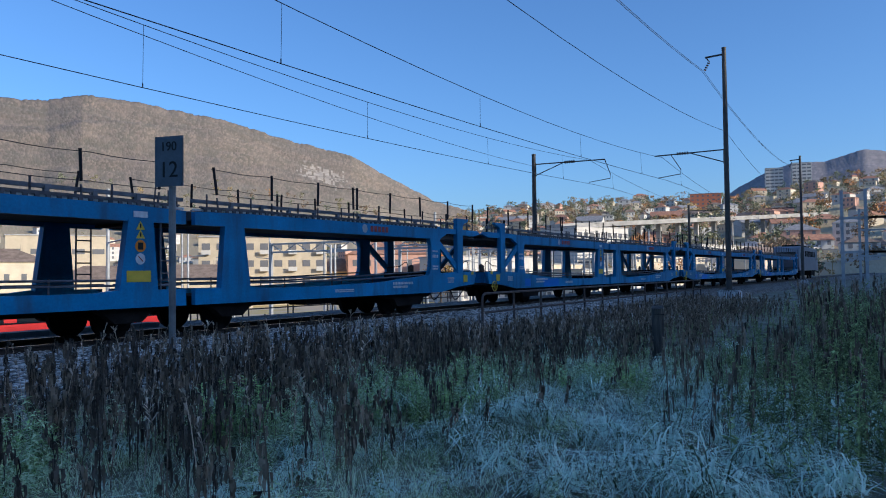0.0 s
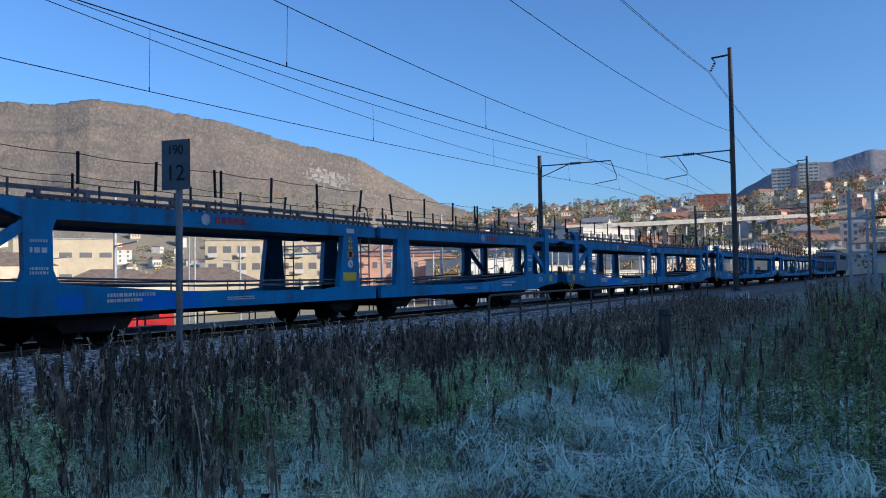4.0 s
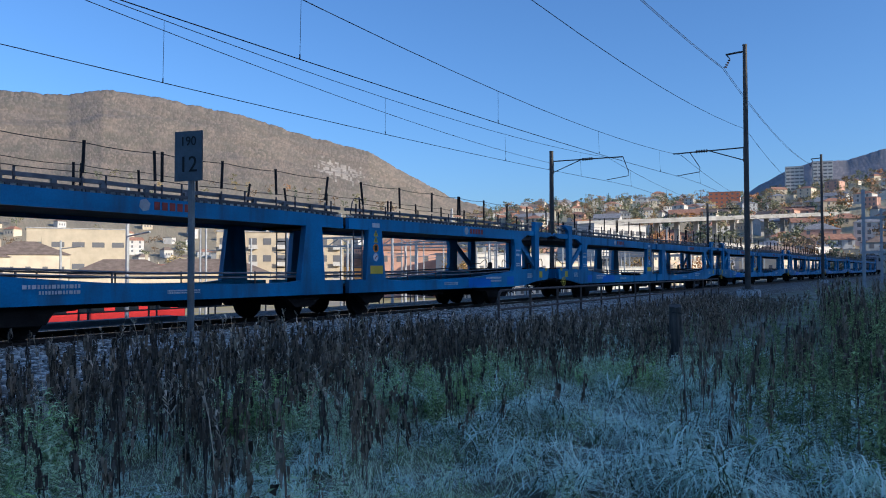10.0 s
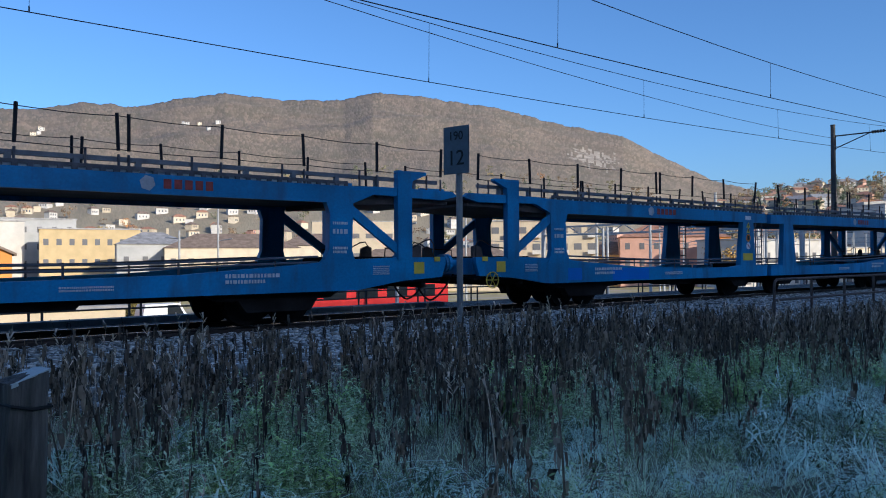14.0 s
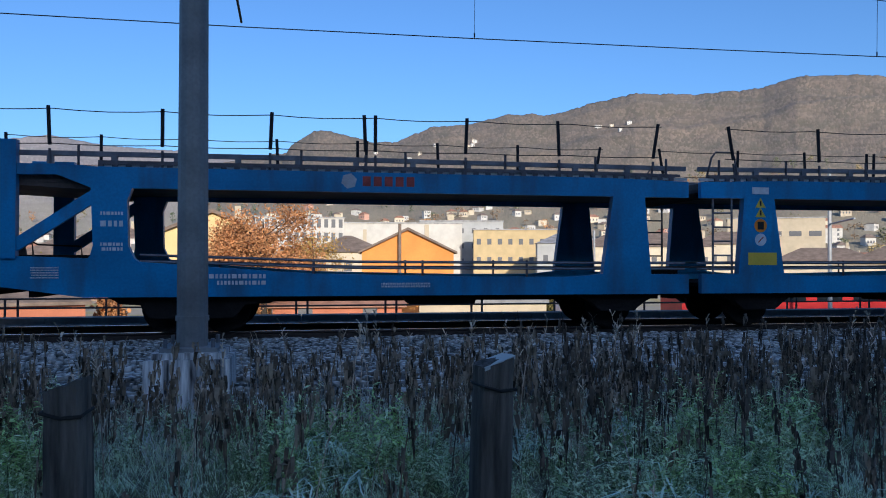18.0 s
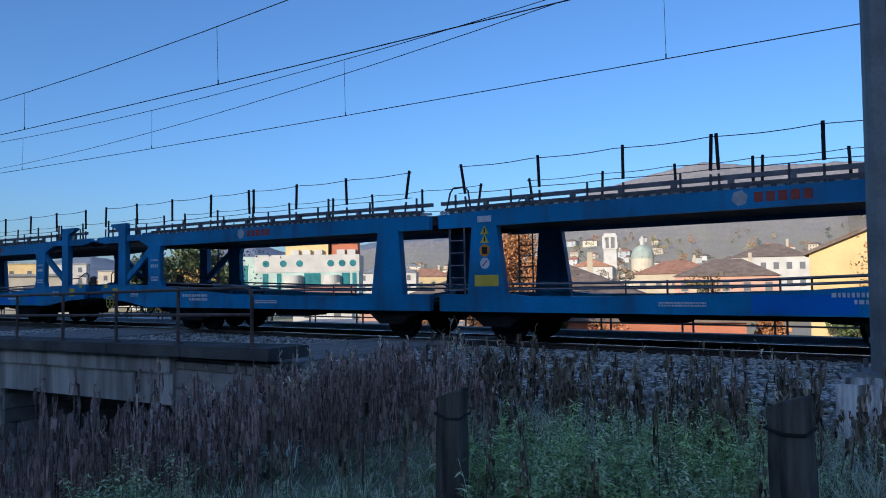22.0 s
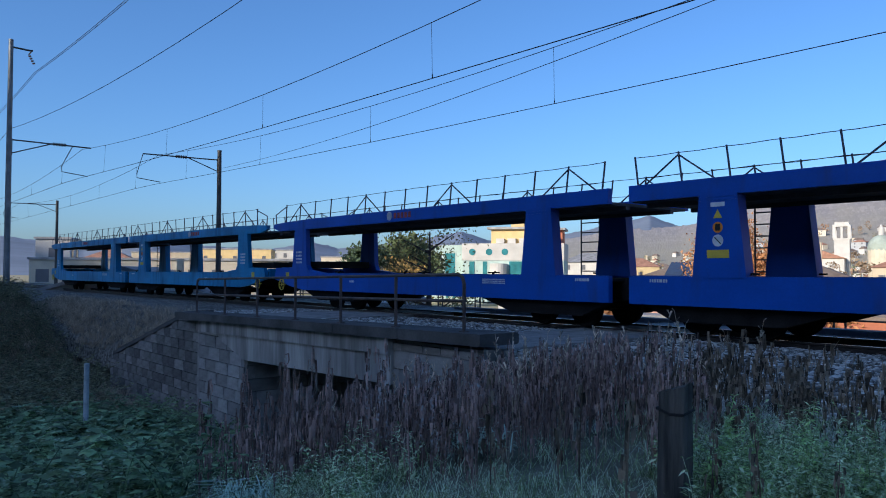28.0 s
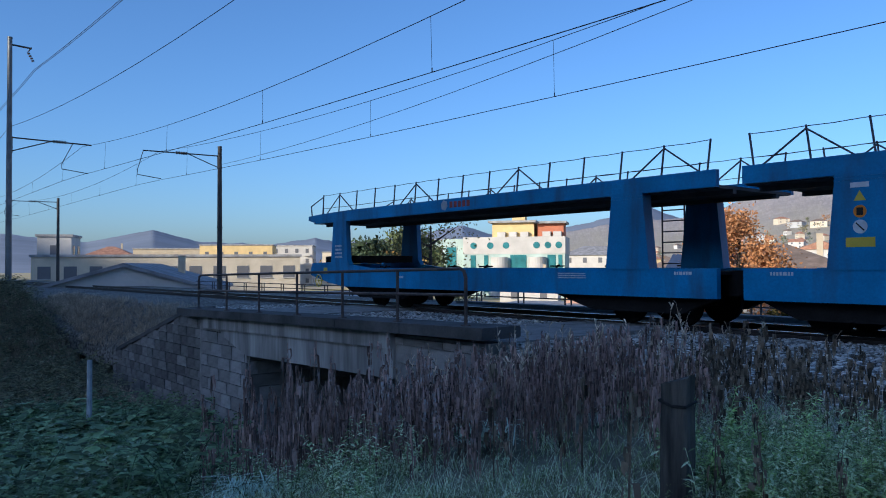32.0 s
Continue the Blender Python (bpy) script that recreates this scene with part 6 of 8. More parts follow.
bmesh.ops.create_uvsphere(bm, u_segments=20, v_segments=10, radius=4.3, matrix=Matrix.Translation((11.8, 0, 14.5)) @ Matrix.Diagonal((1, 1, 1.05, 1)))
part("dome", bm, mat("verdigris", (0.40, 0.45, 0.38), 0.7, 0, 0.2, 0.5), ch, "green copper dome")
bm = bmesh.new()
tube(bm, (11.8, 0, 18.6), (11.8, 0, 21.2), 0.9, seg=10)
tube(bm, (11.8, 0, 21.2), (11.8, 0, 22.6), 0.9, 0.05, seg=10)
part("lantern", bm, WALLS["white"], ch)

# solar panels on the big brown roof
px, py = polar(-29.5, 72)
sp = thing("solar_panels", "dark blue solar panels on the brown roof", "solar panels", at=(px, py, -1.4))
sp.rotation_euler = (0, 0, radians(22))
for i in range(4):
    for j in range(2):
        bm = bmesh.new()
        x0, v0 = -5.8 + i * 1.5, 3.0 + j * 2.3
        sl = 0.42
        vs = [bm.verts.new((x0 + a, -10.35 + v0 + b, (v0 + b) * sl + 0.18)) for a, b in ((0, 0), (1.4, 0), (1.4, 2.2), (0, 2.2))]
        f = bm.faces.new(vs)
        ex = bmesh.ops.extrude_face_region(bm, geom=[f])
        bmesh.ops.translate(bm, verts=[v for v in ex["geom"] if isinstance(v, bmesh.types.BMVert)], vec=(0, -0.02, 0.05))
        part("panel", bm, mat("solar_cell", (0.05, 0.07, 0.12), 0.15, 0, 0.1, 3) if i == j == 0 else sp.children[0].data.materials[0], sp)

# two tower blocks on the hillside
for az, w in ((83.7, 15), (85.4, 16)):
    house(az, 880, w * 1.15, 12, 25, "white", "flat", "flat", -80, None, 7, 4, "white tower block on the hillside", "tower_block", ww=3.6, wh=1.5, side=False)
house(79.2, 720, 26, 12, 14, "brick", "flat", "flat", -78, None, 4, 6, "brown apartment block among trees", "apartment_building", ww=1.8)

# scattered houses on the slopes
rng = random.Random(7)
spots = []


def scatter_houses(n, az0, az1, d0, d1, size=(9, 15)):
    k = tries = 0
    while k < n and tries < n * 20:
        tries += 1
        az = rng.uniform(az0, az1)
        d = d0 + (d1 - d0) * rng.random() ** 0.9
        x, y = polar(az, d)
        if any((x - a) ** 2 + (y - b) ** 2 < 17 ** 2 for a, b in spots):
            continue
        spots.append((x, y))
        w = rng.uniform(*size)
        fl = rng.choice((1, 2, 2, 3))
        wall = rng.choice(("white", "white", "cream", "beige", "white", "pink", "beige", "grey"))
        rf = rng.choice(("brown", "red", "red", "grey"))
        house(az, d, w, w * 0.75, fl * 2.9, wall, rf, rng.choice(("hip", "hip", "gable")), -az + rng.uniform(-30, 30), None, fl, 3 if d < 450 else 2, f"small {wall} house with a {rf} roof on the slope", ww=1.3, wh=1.6, side=False, sink=5)
        k += 1


scatter_houses(46, 60, 96, 260, 600, (10, 18))
scatter_houses(62, 57, 92, 480, 860, (9, 15))
scatter_houses(40, -20, 58, 260, 600, (9, 14))
scatter_houses(30, -62, -20, 330, 1100, (10, 20))


def hamlet(n, az0, az1, el, d0=1100, d1=2100):
    """White houses strung out along the slope of the mountain at one height."""
    k = 0
    while k < n:
        az = rng.uniform(az0, az1)
        want = math.tan(radians(el + rng.gauss(0, 0.18)))
        k += 1
        for d in range(d0, d1, 20):
            if height(*polar(az, d)) - 1.1 > want * d:
                w = rng.uniform(6, 10)
                house(az, d, w, w * 0.7, 6, rng.choice(("white", "white", "cream")), rng.choice(("brown", "grey")), "hip", -az + rng.uniform(-30, 30), None, 2, 2, "small white house high on the wooded slope", ww=1.4, wh=1.6, side=False, sink=6)
                break


hamlet(5, 9, 13.5, 8.5)
hamlet(5, 21.5, 24.3, 9.4)
hamlet(4, 4, 9, 7.6)


# viaduct on the right-hand hillside
via = thing("viaduct", "long grey road viaduct on concrete piers", "viaduct")
M_PIER = mat("pale_concrete", (0.40, 0.385, 0.36), 0.9, 0, 0.25, 0.3, 0.2, 3)
pa, pb = Vector((*polar(70.0, 330), 20.7)), Vector((*polar(86.5, 470), 31.2))
dr = (pb - pa).normalized()
nr = Vector((-dr.y, dr.x, 0))
bm = bmesh.new()
for z0, z1, hw in ((-1.0, 0, 4.5), (0, 0.9, 4.6)):
    vs = [bm.verts.new(p + nr * s * hw + Vector((0, 0, z))) for p in (pa - dr * 12, pb) for s in (-1, 1) for z in (z0, z1)]
    for f in ((0, 1, 3, 2), (4, 6, 7, 5), (0, 4, 5, 1), (2, 3, 7, 6), (1, 5, 7, 3), (0, 2, 6, 4)):
        bm.faces.new([vs[i] for i in f])
part("deck", bm, M_PIER, via)
L = (pb - pa).length
for k in range(15):
    p = pa + dr * (k / 14 * L)
    bm = bmesh.new()
    g = height(p.x, p.y) - 2
    box(bm, p.x - 1, p.x + 1, p.y - 1, p.y + 1, min(g, p.z - 2), p.z - 0.9)
    part("pier", bm, M_PIER, via)

# rail yard: masts, gantries and parked vehicles
M_YARD = mat("pale_yard_steel", (0.42, 0.43, 0.44), 0.6, 0.3, 0.2, 2)


def gantry(x, y, w, h):
    g = thing("yard_gantry", "pale steel catenary gantry in the rail yard", "gantry", "gantries of the yard", at=(x, y, -4.2))
    for s in (-1, 1):
        bm = bmesh.new()
        box(bm, -0.14, 0.14, s * w / 2 - 0.14, s * w / 2 + 0.14, -1, h)
        part("column", bm, M_YARD, g)
    for z in (h - 0.2, h - 1.0):
        bm = bmesh.new()
        box(bm, -0.09, 0.09, -w / 2, w / 2, z, z + 0.16)
        part("beam", bm, M_YARD, g)
    bm = bmesh.new()
    n = int(w / 1.6)
    for k in range(n):
        y0, y1 = -w / 2 + w * k / n, -w / 2 + w * (k + 1) / n
        tube(bm, (0, y0, h - 1.0 if k % 2 else h - 0.1), (0, y1, h - 0.1 if k % 2 else h - 1.0), 0.05, seg=4)
    part("lattice", bm, M_YARD, g)


for k in range(14):
    gantry(58 + k * 26, 40 + k * 1.6, 26, 8.5 + (k % 3) * 0.6)
for k in range(78):
    x, y = (rng.uniform(25, 330), rng.uniform(27, 80)) if k < 60 else (rng.uniform(18, 110), rng.uniform(34, 74))
    g = thing("yard_mast", "slim pale catenary mast in the rail yard", "mast", "masts of the yard", at=(x, y, -4.2))
    bm = bmesh.new()
    tube(bm, (0, 0, -1), (0, 0, rng.uniform(8, 11.5)), 0.14, 0.1, 8)
    tube(bm, (0, 0, 7.4), (rng.choice((-1, 1)) * 0.4, rng.choice((-1, 1)) * 2.6, 7.6), 0.05, seg=5)
    part("pole", bm, M_YARD, g)
# blue-grey signal gantry close to the line
for k, (x, y) in enumerate(((74, 3.2), (98, 2.4), (74, 13 - 11.6))):
    g = thing("yard_mast", "blue-grey lattice mast beside the line", "mast", "masts of the yard", at=(x, y, -0.6))
    bm = bmesh.new()
    box(bm, -0.13, 0.13, -0.13, 0.13, -1, 8.4)
    for z in (3.0, 5.9):
        box(bm, -0.08, 0.08, -6.5, 0.2, z, z + 0.2)
    part("pole", bm, M_YARD, g)

# red railcar and goods wagons standing in the yard
M_TRAINRED = mat("red_coach_paint", (0.80, 0.05, 0.045), 0.4, 0, 0.15, 1)
rc = thing("red_railcar", "red railcar with a white stripe parked in the yard", "railcar", at=(30.5, 46, -3.85))
bm = bmesh.new()
box(bm, -7.5, 7.5, -1.45, 1.45, 1.5, 3.4)
bmesh.ops.bevel(bm, geom=bm.edges[:], offset=0.15, segments=2)
part("body", bm, M_TRAINRED, rc)
bm = bmesh.new()
box(bm, -7.6, 7.6, -1.5, 1.5, 1.15, 1.5)
part("sill", bm, M_WHITE, rc)
bm = bmesh.new()
box(bm, -7, 7, -1.2, 1.2, 0.7, 1.15)
for x in (-5.5, -3.6, 3.6, 5.5):
    disc(bm, (x, 0, 0.45), 0.45, -1.0, -0.8, 16)
part("running_gear", bm, M_YARD, rc)
bm = bmesh.new()
for k in range(5):
    box(bm, -6 + k * 2.6, -4.2 + k * 2.6, -1.47, -1.44, 2.3, 3.1)
part("side_window", bm, M_GLASS, rc)

M_CARWHITE = mat("white_car_paint", (0.75, 0.76, 0.78), 0.25, 0, 0.05, 2, spec=0.5)
M_CARRED = mat("red_car_paint", (0.5, 0.03, 0.03), 0.25, 0, 0.05, 2, spec=0.5)
M_CARGREY = mat("grey_car_paint", (0.3, 0.31, 0.33), 0.25, 0, 0.05, 2, spec=0.5)


def car(x, y, rz, material, label, van=False):
    c = thing("van" if van else "car", label, "van" if van else "car", "parked vehicles", at=(x, y, height(x, y)))
    c.rotation_euler = (0, 0, radians(rz))
    bm = bmesh.new()
    top = 1.95 if van else 1.45
    prof = [(-2.3, 0.35), (2.3, 0.35), (2.35, 0.8), (1.5, 1.0), (0.9, top), (-2.1 if van else -1.3, top), (-2.3, 1.0)]
    plate(bm, prof, -0.88, 0.88)
    bmesh.ops.bevel(bm, geom=bm.edges[:], offset=0.08, segments=2)
    part("body", bm, material, c)
    for s in (-1, 1):
        bm = bmesh.new()
        plate(bm, [(1.25, 1.02), (0.8, top - 0.12), (-0.2 if van else -1.15, top - 0.12), (-0.2 if van else -1.7, 1.02)], s * 0.885, s * 0.87)
        part("side_window", bm, M_GLASS, c)
        for x2 in (-1.4, 1.4):
            bm = bmesh.new()
            disc(bm, (x2, 0, 0.33), 0.33, s * 0.9, s * 0.7, 18)
            part("wheel", bm, M_SLEEVE, c)


for x, y, rz, m, lb, v in ((24.5, 66, 4, M_CARWHITE, "white van parked on the grass", True), (12, 62, 90, M_CARWHITE, "white car by the sheds", False), (-5.5, 55, 20, M_CARGREY, "grey car parked by a shed", False),
                           (17.5, 66, 0, M_CARGREY, "silver car parked on the grass", False), (40, 72, 10, M_CARRED, "red car parked in the yard", False), (48, 70, 5, M_CARWHITE, "white car parked in the yard", False)):
    car(x, y, rz, m, lb, v)


# ---- trees ----
def cloud(name, material, V, F, parent, label):
    me = bpy.data.meshes.new(name)
    me.from_pydata(V, [], F)
    me.materials.append(material)
    ob = new(name, me)
    ob.parent = parent
    return tagged(ob, label)


LEAF = {n: islands(mat("leaves_" + n, c, 0.8, 0, 0.3, 0.5), 0.6, 1.45) for n, c in (
    ("orange", (0.50, 0.235, 0.10)), ("yellow", (0.44, 0.28, 0.09)), ("green", (0.12, 0.15, 0.065)), ("dark", (0.075, 0.11, 0.06)), ("brown", (0.17, 0.085, 0.035)), ("olive", (0.20, 0.17, 0.06)))}
# paler copies of LEAF, with the haze before the slopes mixed into the colour
HAZE_LEAF = {n: islands(mat("haze_tinted_leaves_" + n, c, 0.9, 0, 0.3, 0.5), 0.6, 1.4) for n, c in (
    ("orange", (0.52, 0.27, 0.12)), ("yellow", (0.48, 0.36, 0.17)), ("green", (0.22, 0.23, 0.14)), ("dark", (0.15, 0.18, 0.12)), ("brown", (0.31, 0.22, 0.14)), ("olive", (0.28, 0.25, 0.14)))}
M_BARK = mat("bark", (0.07, 0.055, 0.045), 0.95, 0, 0.3, 5, 0.5, 30)


def tree(x, y, h, spread, leaf, n, size, label, cone=False, base=None, bare=0.3, seed=0, trunk=None):
    r = np.random.RandomState(seed + int(abs(x) * 10) % 1000)
    z = height(x, y) if base is None else base
    t = thing("tree", label, "tree", "trees", at=(x, y, z))
    bm = bmesh.new()
    tr = trunk or h * 0.025 + 0.03
    tube(bm, (0, 0, -0.5), (0.05 * spread, 0, h * 0.5), tr, tr * 0.6, 8)
    tube(bm, (0.05 * spread, 0, h * 0.5), (0, 0.05 * spread, h * 0.93), tr * 0.6, tr * 0.15, 6)
    tips = []
    for k in range(14 if n > 400 else 6):
        a, zz = r.uniform(0, 6.28), h * r.uniform(0.25, 0.8)
        l = spread * r.uniform(0.5, 0.95) * (1 - 0.4 * zz / h)
        e = (math.cos(a) * l, math.sin(a) * l, zz + l * r.uniform(0.2, 0.7))
        tube(bm, (0, 0, zz), e, tr * 0.3, tr * 0.08, 4, False)
        tips.append(e)
    part("trunk", bm, M_BARK, t)
    # crown: clusters round the limbs, with gaps
    nc = 26 if n > 400 else 12
    cen = []
    for k in range(nc):
        if k < len(tips):
            cen.append(tips[k])
        else:
            a, q = r.uniform(0, 6.28), r.uniform(0.2, 1) ** 0.5
            zz = h * r.uniform(bare, 0.95)
            lim = spread * (1.05 - zz / h if cone else math.sin(math.pi * min(1, max(0.12, (zz / h - bare * 0.7) / (1.05 - bare * 0.7)))))
            cen.append((math.cos(a) * lim * q, math.sin(a) * lim * q, zz))
    cen = np.array(cen)
    idx = r.randint(0, nc, n)
    P = cen[idx] + r.normal(0, 1, (n, 3)) * spread * np.array([0.2, 0.2, 0.16])
    V, F = [], []
    A = r.normal(0, 1, (n, 3))
    A /= np.linalg.norm(A, axis=1)[:, None]
    B = np.cross(A, r.normal(0, 1, (n, 3)))
    B /= np.linalg.norm(B, axis=1)[:, None]
    S = size * r.uniform(0.5, 1.4, n)[:, None]
    quad = np.stack([P - A * S, P + B * S * 0.55, P + A * S, P - B * S * 0.55], 1).reshape(-1, 3)
    F = np.arange(4 * n).reshape(n, 4)
    cloud("crown", LEAF[leaf], quad.tolist(), F.tolist(), t, f"{leaf} autumn leaves" if leaf in ("orange", "yellow", "brown") else "green leaves")
    return t


tree(*polar(-30.2, 52), 8.8, 2.8, "orange", 17000, 0.105, "bright orange autumn tree beside the brown roof", base=-4.6, seed=1)
tree(*polar(-2.9, 55), 9.2, 3.8, "orange", 17000, 0.105, "orange autumn tree beside the yellow house", base=-4.7, seed=2)
tree(*polar(0.6, 72), 8.2, 3.0, "yellow", 9000, 0.11, "yellow-orange autumn tree behind the yard", base=-4.7, seed=3)
tree(*polar(-52.0, 34), 6.6, 2.4, "olive", 4200, 0.062, "thin young tree with yellow-green leaves", base=-3.3, seed=4, bare=0.2)
tree(*polar(-53.4, 125), 11.5, 5.5, "green", 3600, 0.4, "broad dark green cedar", base=-4.9, seed=5, bare=0.25)
tree(*polar(-56.5, 118), 10.2, 4.0, "dark", 2600, 0.35, "dark cedar beside an apartment house", base=-4.9, seed=6, bare=0.2)
tree(*polar(-54.0, 95), 7.0, 3.6, "yellow", 2600, 0.22, "yellow-brown autumn tree beside the sheds", base=-4.8, seed=7)
for k, (az, d, h, lf) in enumerate(((-33, 56, 3.5, "orange"), (-27, 58, 3.2, "olive"), (-24, 57, 3.0, "orange"), (-17, 90, 6.5, "olive"), (9.5, 70, 4, "yellow"), (-8, 58, 3.2, "green"), (18, 75, 2.4, "olive"), (-20.8, 250, 9, "olive"),
                                   (-38, 60, 3.0, "orange"), (4.5, 60, 3.0, "orange"), (-13, 60, 2.6, "orange"), (60, 150, 8, "yellow"), (73, 210, 9, "yellow"), (77, 215, 9, "orange"))):
    tree(*polar(az, d), h, h * 0.42, lf, 900, 0.16 + d * 0.0006, f"small {lf} tree behind the fence", base=None, seed=20 + k)
# ---- ballast and plants in the foreground ----
def blade(pts, w0, w1):
    """A narrow bent strip through pts."""
    V, F = [], []
    n = len(pts)
    d = np.array(pts[-1]) - np.array(pts[0])
    s = np.cross(d, (0, 0, 1.0))
    s = s / (np.linalg.norm(s) + 1e-9)
    for i, p in enumerate(pts):
        w = w0 + (w1 - w0) * i / (n - 1)
        V += [np.array(p) - s * w, np.array(p) + s * w]
    for i in range(n - 1):
        F.append((2 * i, 2 * i + 1, 2 * i + 3, 2 * i + 2))
    return V, F


class Plant:
    def __init__(self):
        self.V, self.F = [], []

    def add(self, VF):
        n = len(self.V)
        self.V += [tuple(v) for v in VF[0]]
        self.F += [tuple(i + n for i in f) for f in VF[1]]

    def stem(self, pts, r):
        for a in (0, 1):
            off = np.array((r, 0, 0)) if a else np.array((0, r, 0))
            V, F = [], []
            for i, p in enumerate(pts):
                k = 1 - 0.6 * i / (len(pts) - 1)
                V += [np.array(p) - off * k, np.array(p) + off * k]
            for i in range(len(pts) - 1):
                F.append((2 * i, 2 * i + 1, 2 * i + 3, 2 * i + 2))
            self.add((V, F))

    def arrays(self):
        return np.array(self.V), np.array(self.F)


def curve(r, h, bend):
    a = r.uniform(0, 6.28)
    return [(math.cos(a) * bend * (t ** 2) * h, math.sin(a) * bend * (t ** 2) * h, h * t) for t in np.linspace(0, 1, 5)]


def along(pts, t):
    i = min(3, int(t * 4))
    return np.array(pts[i]) + (np.array(pts[i + 1]) - np.array(pts[i])) * (t * 4 - i)


def leaf(pts, widths, s):
    """A leaf through pts, with its width at each and its breadth along s."""
    V, F = [], []
    for p, w in zip(pts, widths):
        V += [np.array(p) - s * w, np.array(p) + s * w]
    for i in range(len(pts) - 1):
        F.append((2 * i, 2 * i + 1, 2 * i + 3, 2 * i + 2))
    return V, F


def dry_stalk(r, full):
    """Dead stalk hung with withered leaves that droop against it, so that it reads as a ragged column."""
    p = Plant()
    pts = curve(r, 1.0, r.uniform(0.0, 0.22))
    p.stem(pts, 0.007)
    low = r.uniform(0.12, 0.4)
    for k in range(full):
        t = low + (1 - low) * r.uniform() ** 0.8
        q = along(pts, min(0.99, t))
        a, b = r.uniform(0, 6.28), r.uniform(0, 6.28)
        o, s = np.array((math.cos(a), math.sin(a), 0)), np.array((math.cos(b), math.sin(b), r.uniform(-0.3, 0.3)))
        out, drop = r.uniform(0.012, 0.05) * (1.3 - 0.6 * t), r.uniform(0.06, 0.17) * (1.15 - 0.45 * t)
        w = r.uniform(0.009, 0.022) * (1.2 - 0.5 * t)
        p.add(leaf([q, q + o * out + (0, 0, 0.012), q + o * out * 1.25 - (0, 0, drop * 0.55), q + o * out * r.uniform(0.5, 1.3) - (0, 0, drop)], (0.004, w, w * 0.85, 0.003), s))
    return p.arrays()


def bare_stalk(r):
    """Thin dead stem with a narrow seed head."""
    p = Plant()
    pts = curve(r, 1.0, r.uniform(0.02, 0.3))
    p.stem(pts, 0.005)
    for k in range(9):
        q = along(pts, r.uniform(0.75, 1.0))
        a = r.uniform(0, 6.28)
        o = np.array((math.cos(a), math.sin(a), 1.2)) * r.uniform(0.02, 0.05)
        p.add(blade([q, q + o * 0.6, q + o], 0.006, 0.010))
    return p.arrays()


def green_herb(r, stems=4, leaves=30, fine=1.0):
    """Bushy herb: several leaning stems crowded with small narrow leaves."""
    p = Plant()
    for s in range(stems):
        b = np.array((r.normal(0, 0.11), r.normal(0, 0.11), 0))
        h = r.uniform(0.55, 1.0)
        pts = [b + np.array(q) for q in curve(r, h, r.uniform(0.1, 0.6))]
        p.stem(pts, 0.006)
        for k in range(leaves):
            t = r.uniform(0.12, 1.0)
            q = along(pts, t)
            a = r.uniform(0, 6.28)
            l = r.uniform(0.07, 0.16) * (1.15 - 0.5 * t) * fine
            o = np.array((math.cos(a), math.sin(a), r.uniform(-0.45, 0.75)))
            d = np.array((-math.sin(a), math.cos(a), r.uniform(-0.4, 0.4))) * l * 0.17
            m = q + o * l * 0.45
            p.add(([q, m - d, q + o * l - (0, 0, l * 0.15), m + d], [(0, 1, 2, 3)]))
    return p.arrays()


def grass_tuft(r, n, droop):
    p = Plant()
    for k in range(n):
        a = r.uniform(0, 6.28)
        o = np.array((math.cos(a), math.sin(a), 0))
        l = r.uniform(0.5, 1.0)
        b = np.array((r.normal(0, 0.16), r.normal(0, 0.16), 0))
        w = r.uniform(0.006, 0.012)
        p.add(blade([b, b + o * l * 0.35 + (0, 0, l * (0.68 - droop * 0.1)), b + o * l * (0.8 + 0.2 * droop) + (0, 0, l * (0.78 - 0.6 * droop))], w, 0.003))
    return p.arrays()


def arched_tuft(r, n):
    """Mat of fine frosted blades that rise, part and fall over."""
    p = Plant()
    lean = r.uniform(0, 6.28)
    for k in range(n):
        a = lean + r.normal(0, 1.3)
        o = np.array((math.cos(a), math.sin(a), 0))
        l = r.uniform(0.35, 1.0)
        b = np.array((r.normal(0, 0.15), r.normal(0, 0.15), 0))
        h = r.uniform(0.15, 0.62)
        side = np.array((-math.sin(a), math.cos(a), 0)) * r.normal(0, 0.3)
        w = r.uniform(0.010, 0.021)
        p.add(blade([b, b + o * l * 0.22 + (0, 0, l * h * 0.9), b + o * l * 0.6 + side * 0.6 + (0, 0, l * h * 0.85), b + o * l * 0.92 + side * 1.4 + (0, 0, l * h * r.uniform(0.0, 0.5))], w, 0.003))
    return p.arrays()


def leafy_shoot(r):
    """Bramble shoot with rounded leaves in threes."""
    p = Plant()
    pts = curve(r, 1.0, r.uniform(0.4, 0.9))
    p.stem(pts, 0.007)
    for k in range(15):
        t = r.uniform(0.08, 1.0)
        q = along(pts, t)
        a0 = r.uniform(0, 6.28)
        for d in (-0.9, 0, 0.9):
            a = a0 + d
            l = r.uniform(0.07, 0.12)
            o = np.array((math.cos(a), math.sin(a), r.uniform(-0.5, 0.25)))
            s = np.array((-math.sin(a), math.cos(a), 0)) * l * 0.42
            q2 = q + np.array((math.cos(a0), math.sin(a0), 0.2)) * 0.04
            m = q2 + o * l * 0.55 + (0, 0, 0.012)
            p.add(([q2, m - s, q2 + o * l, m + s], [(0, 1, 2, 3)]))
    return p.arrays()


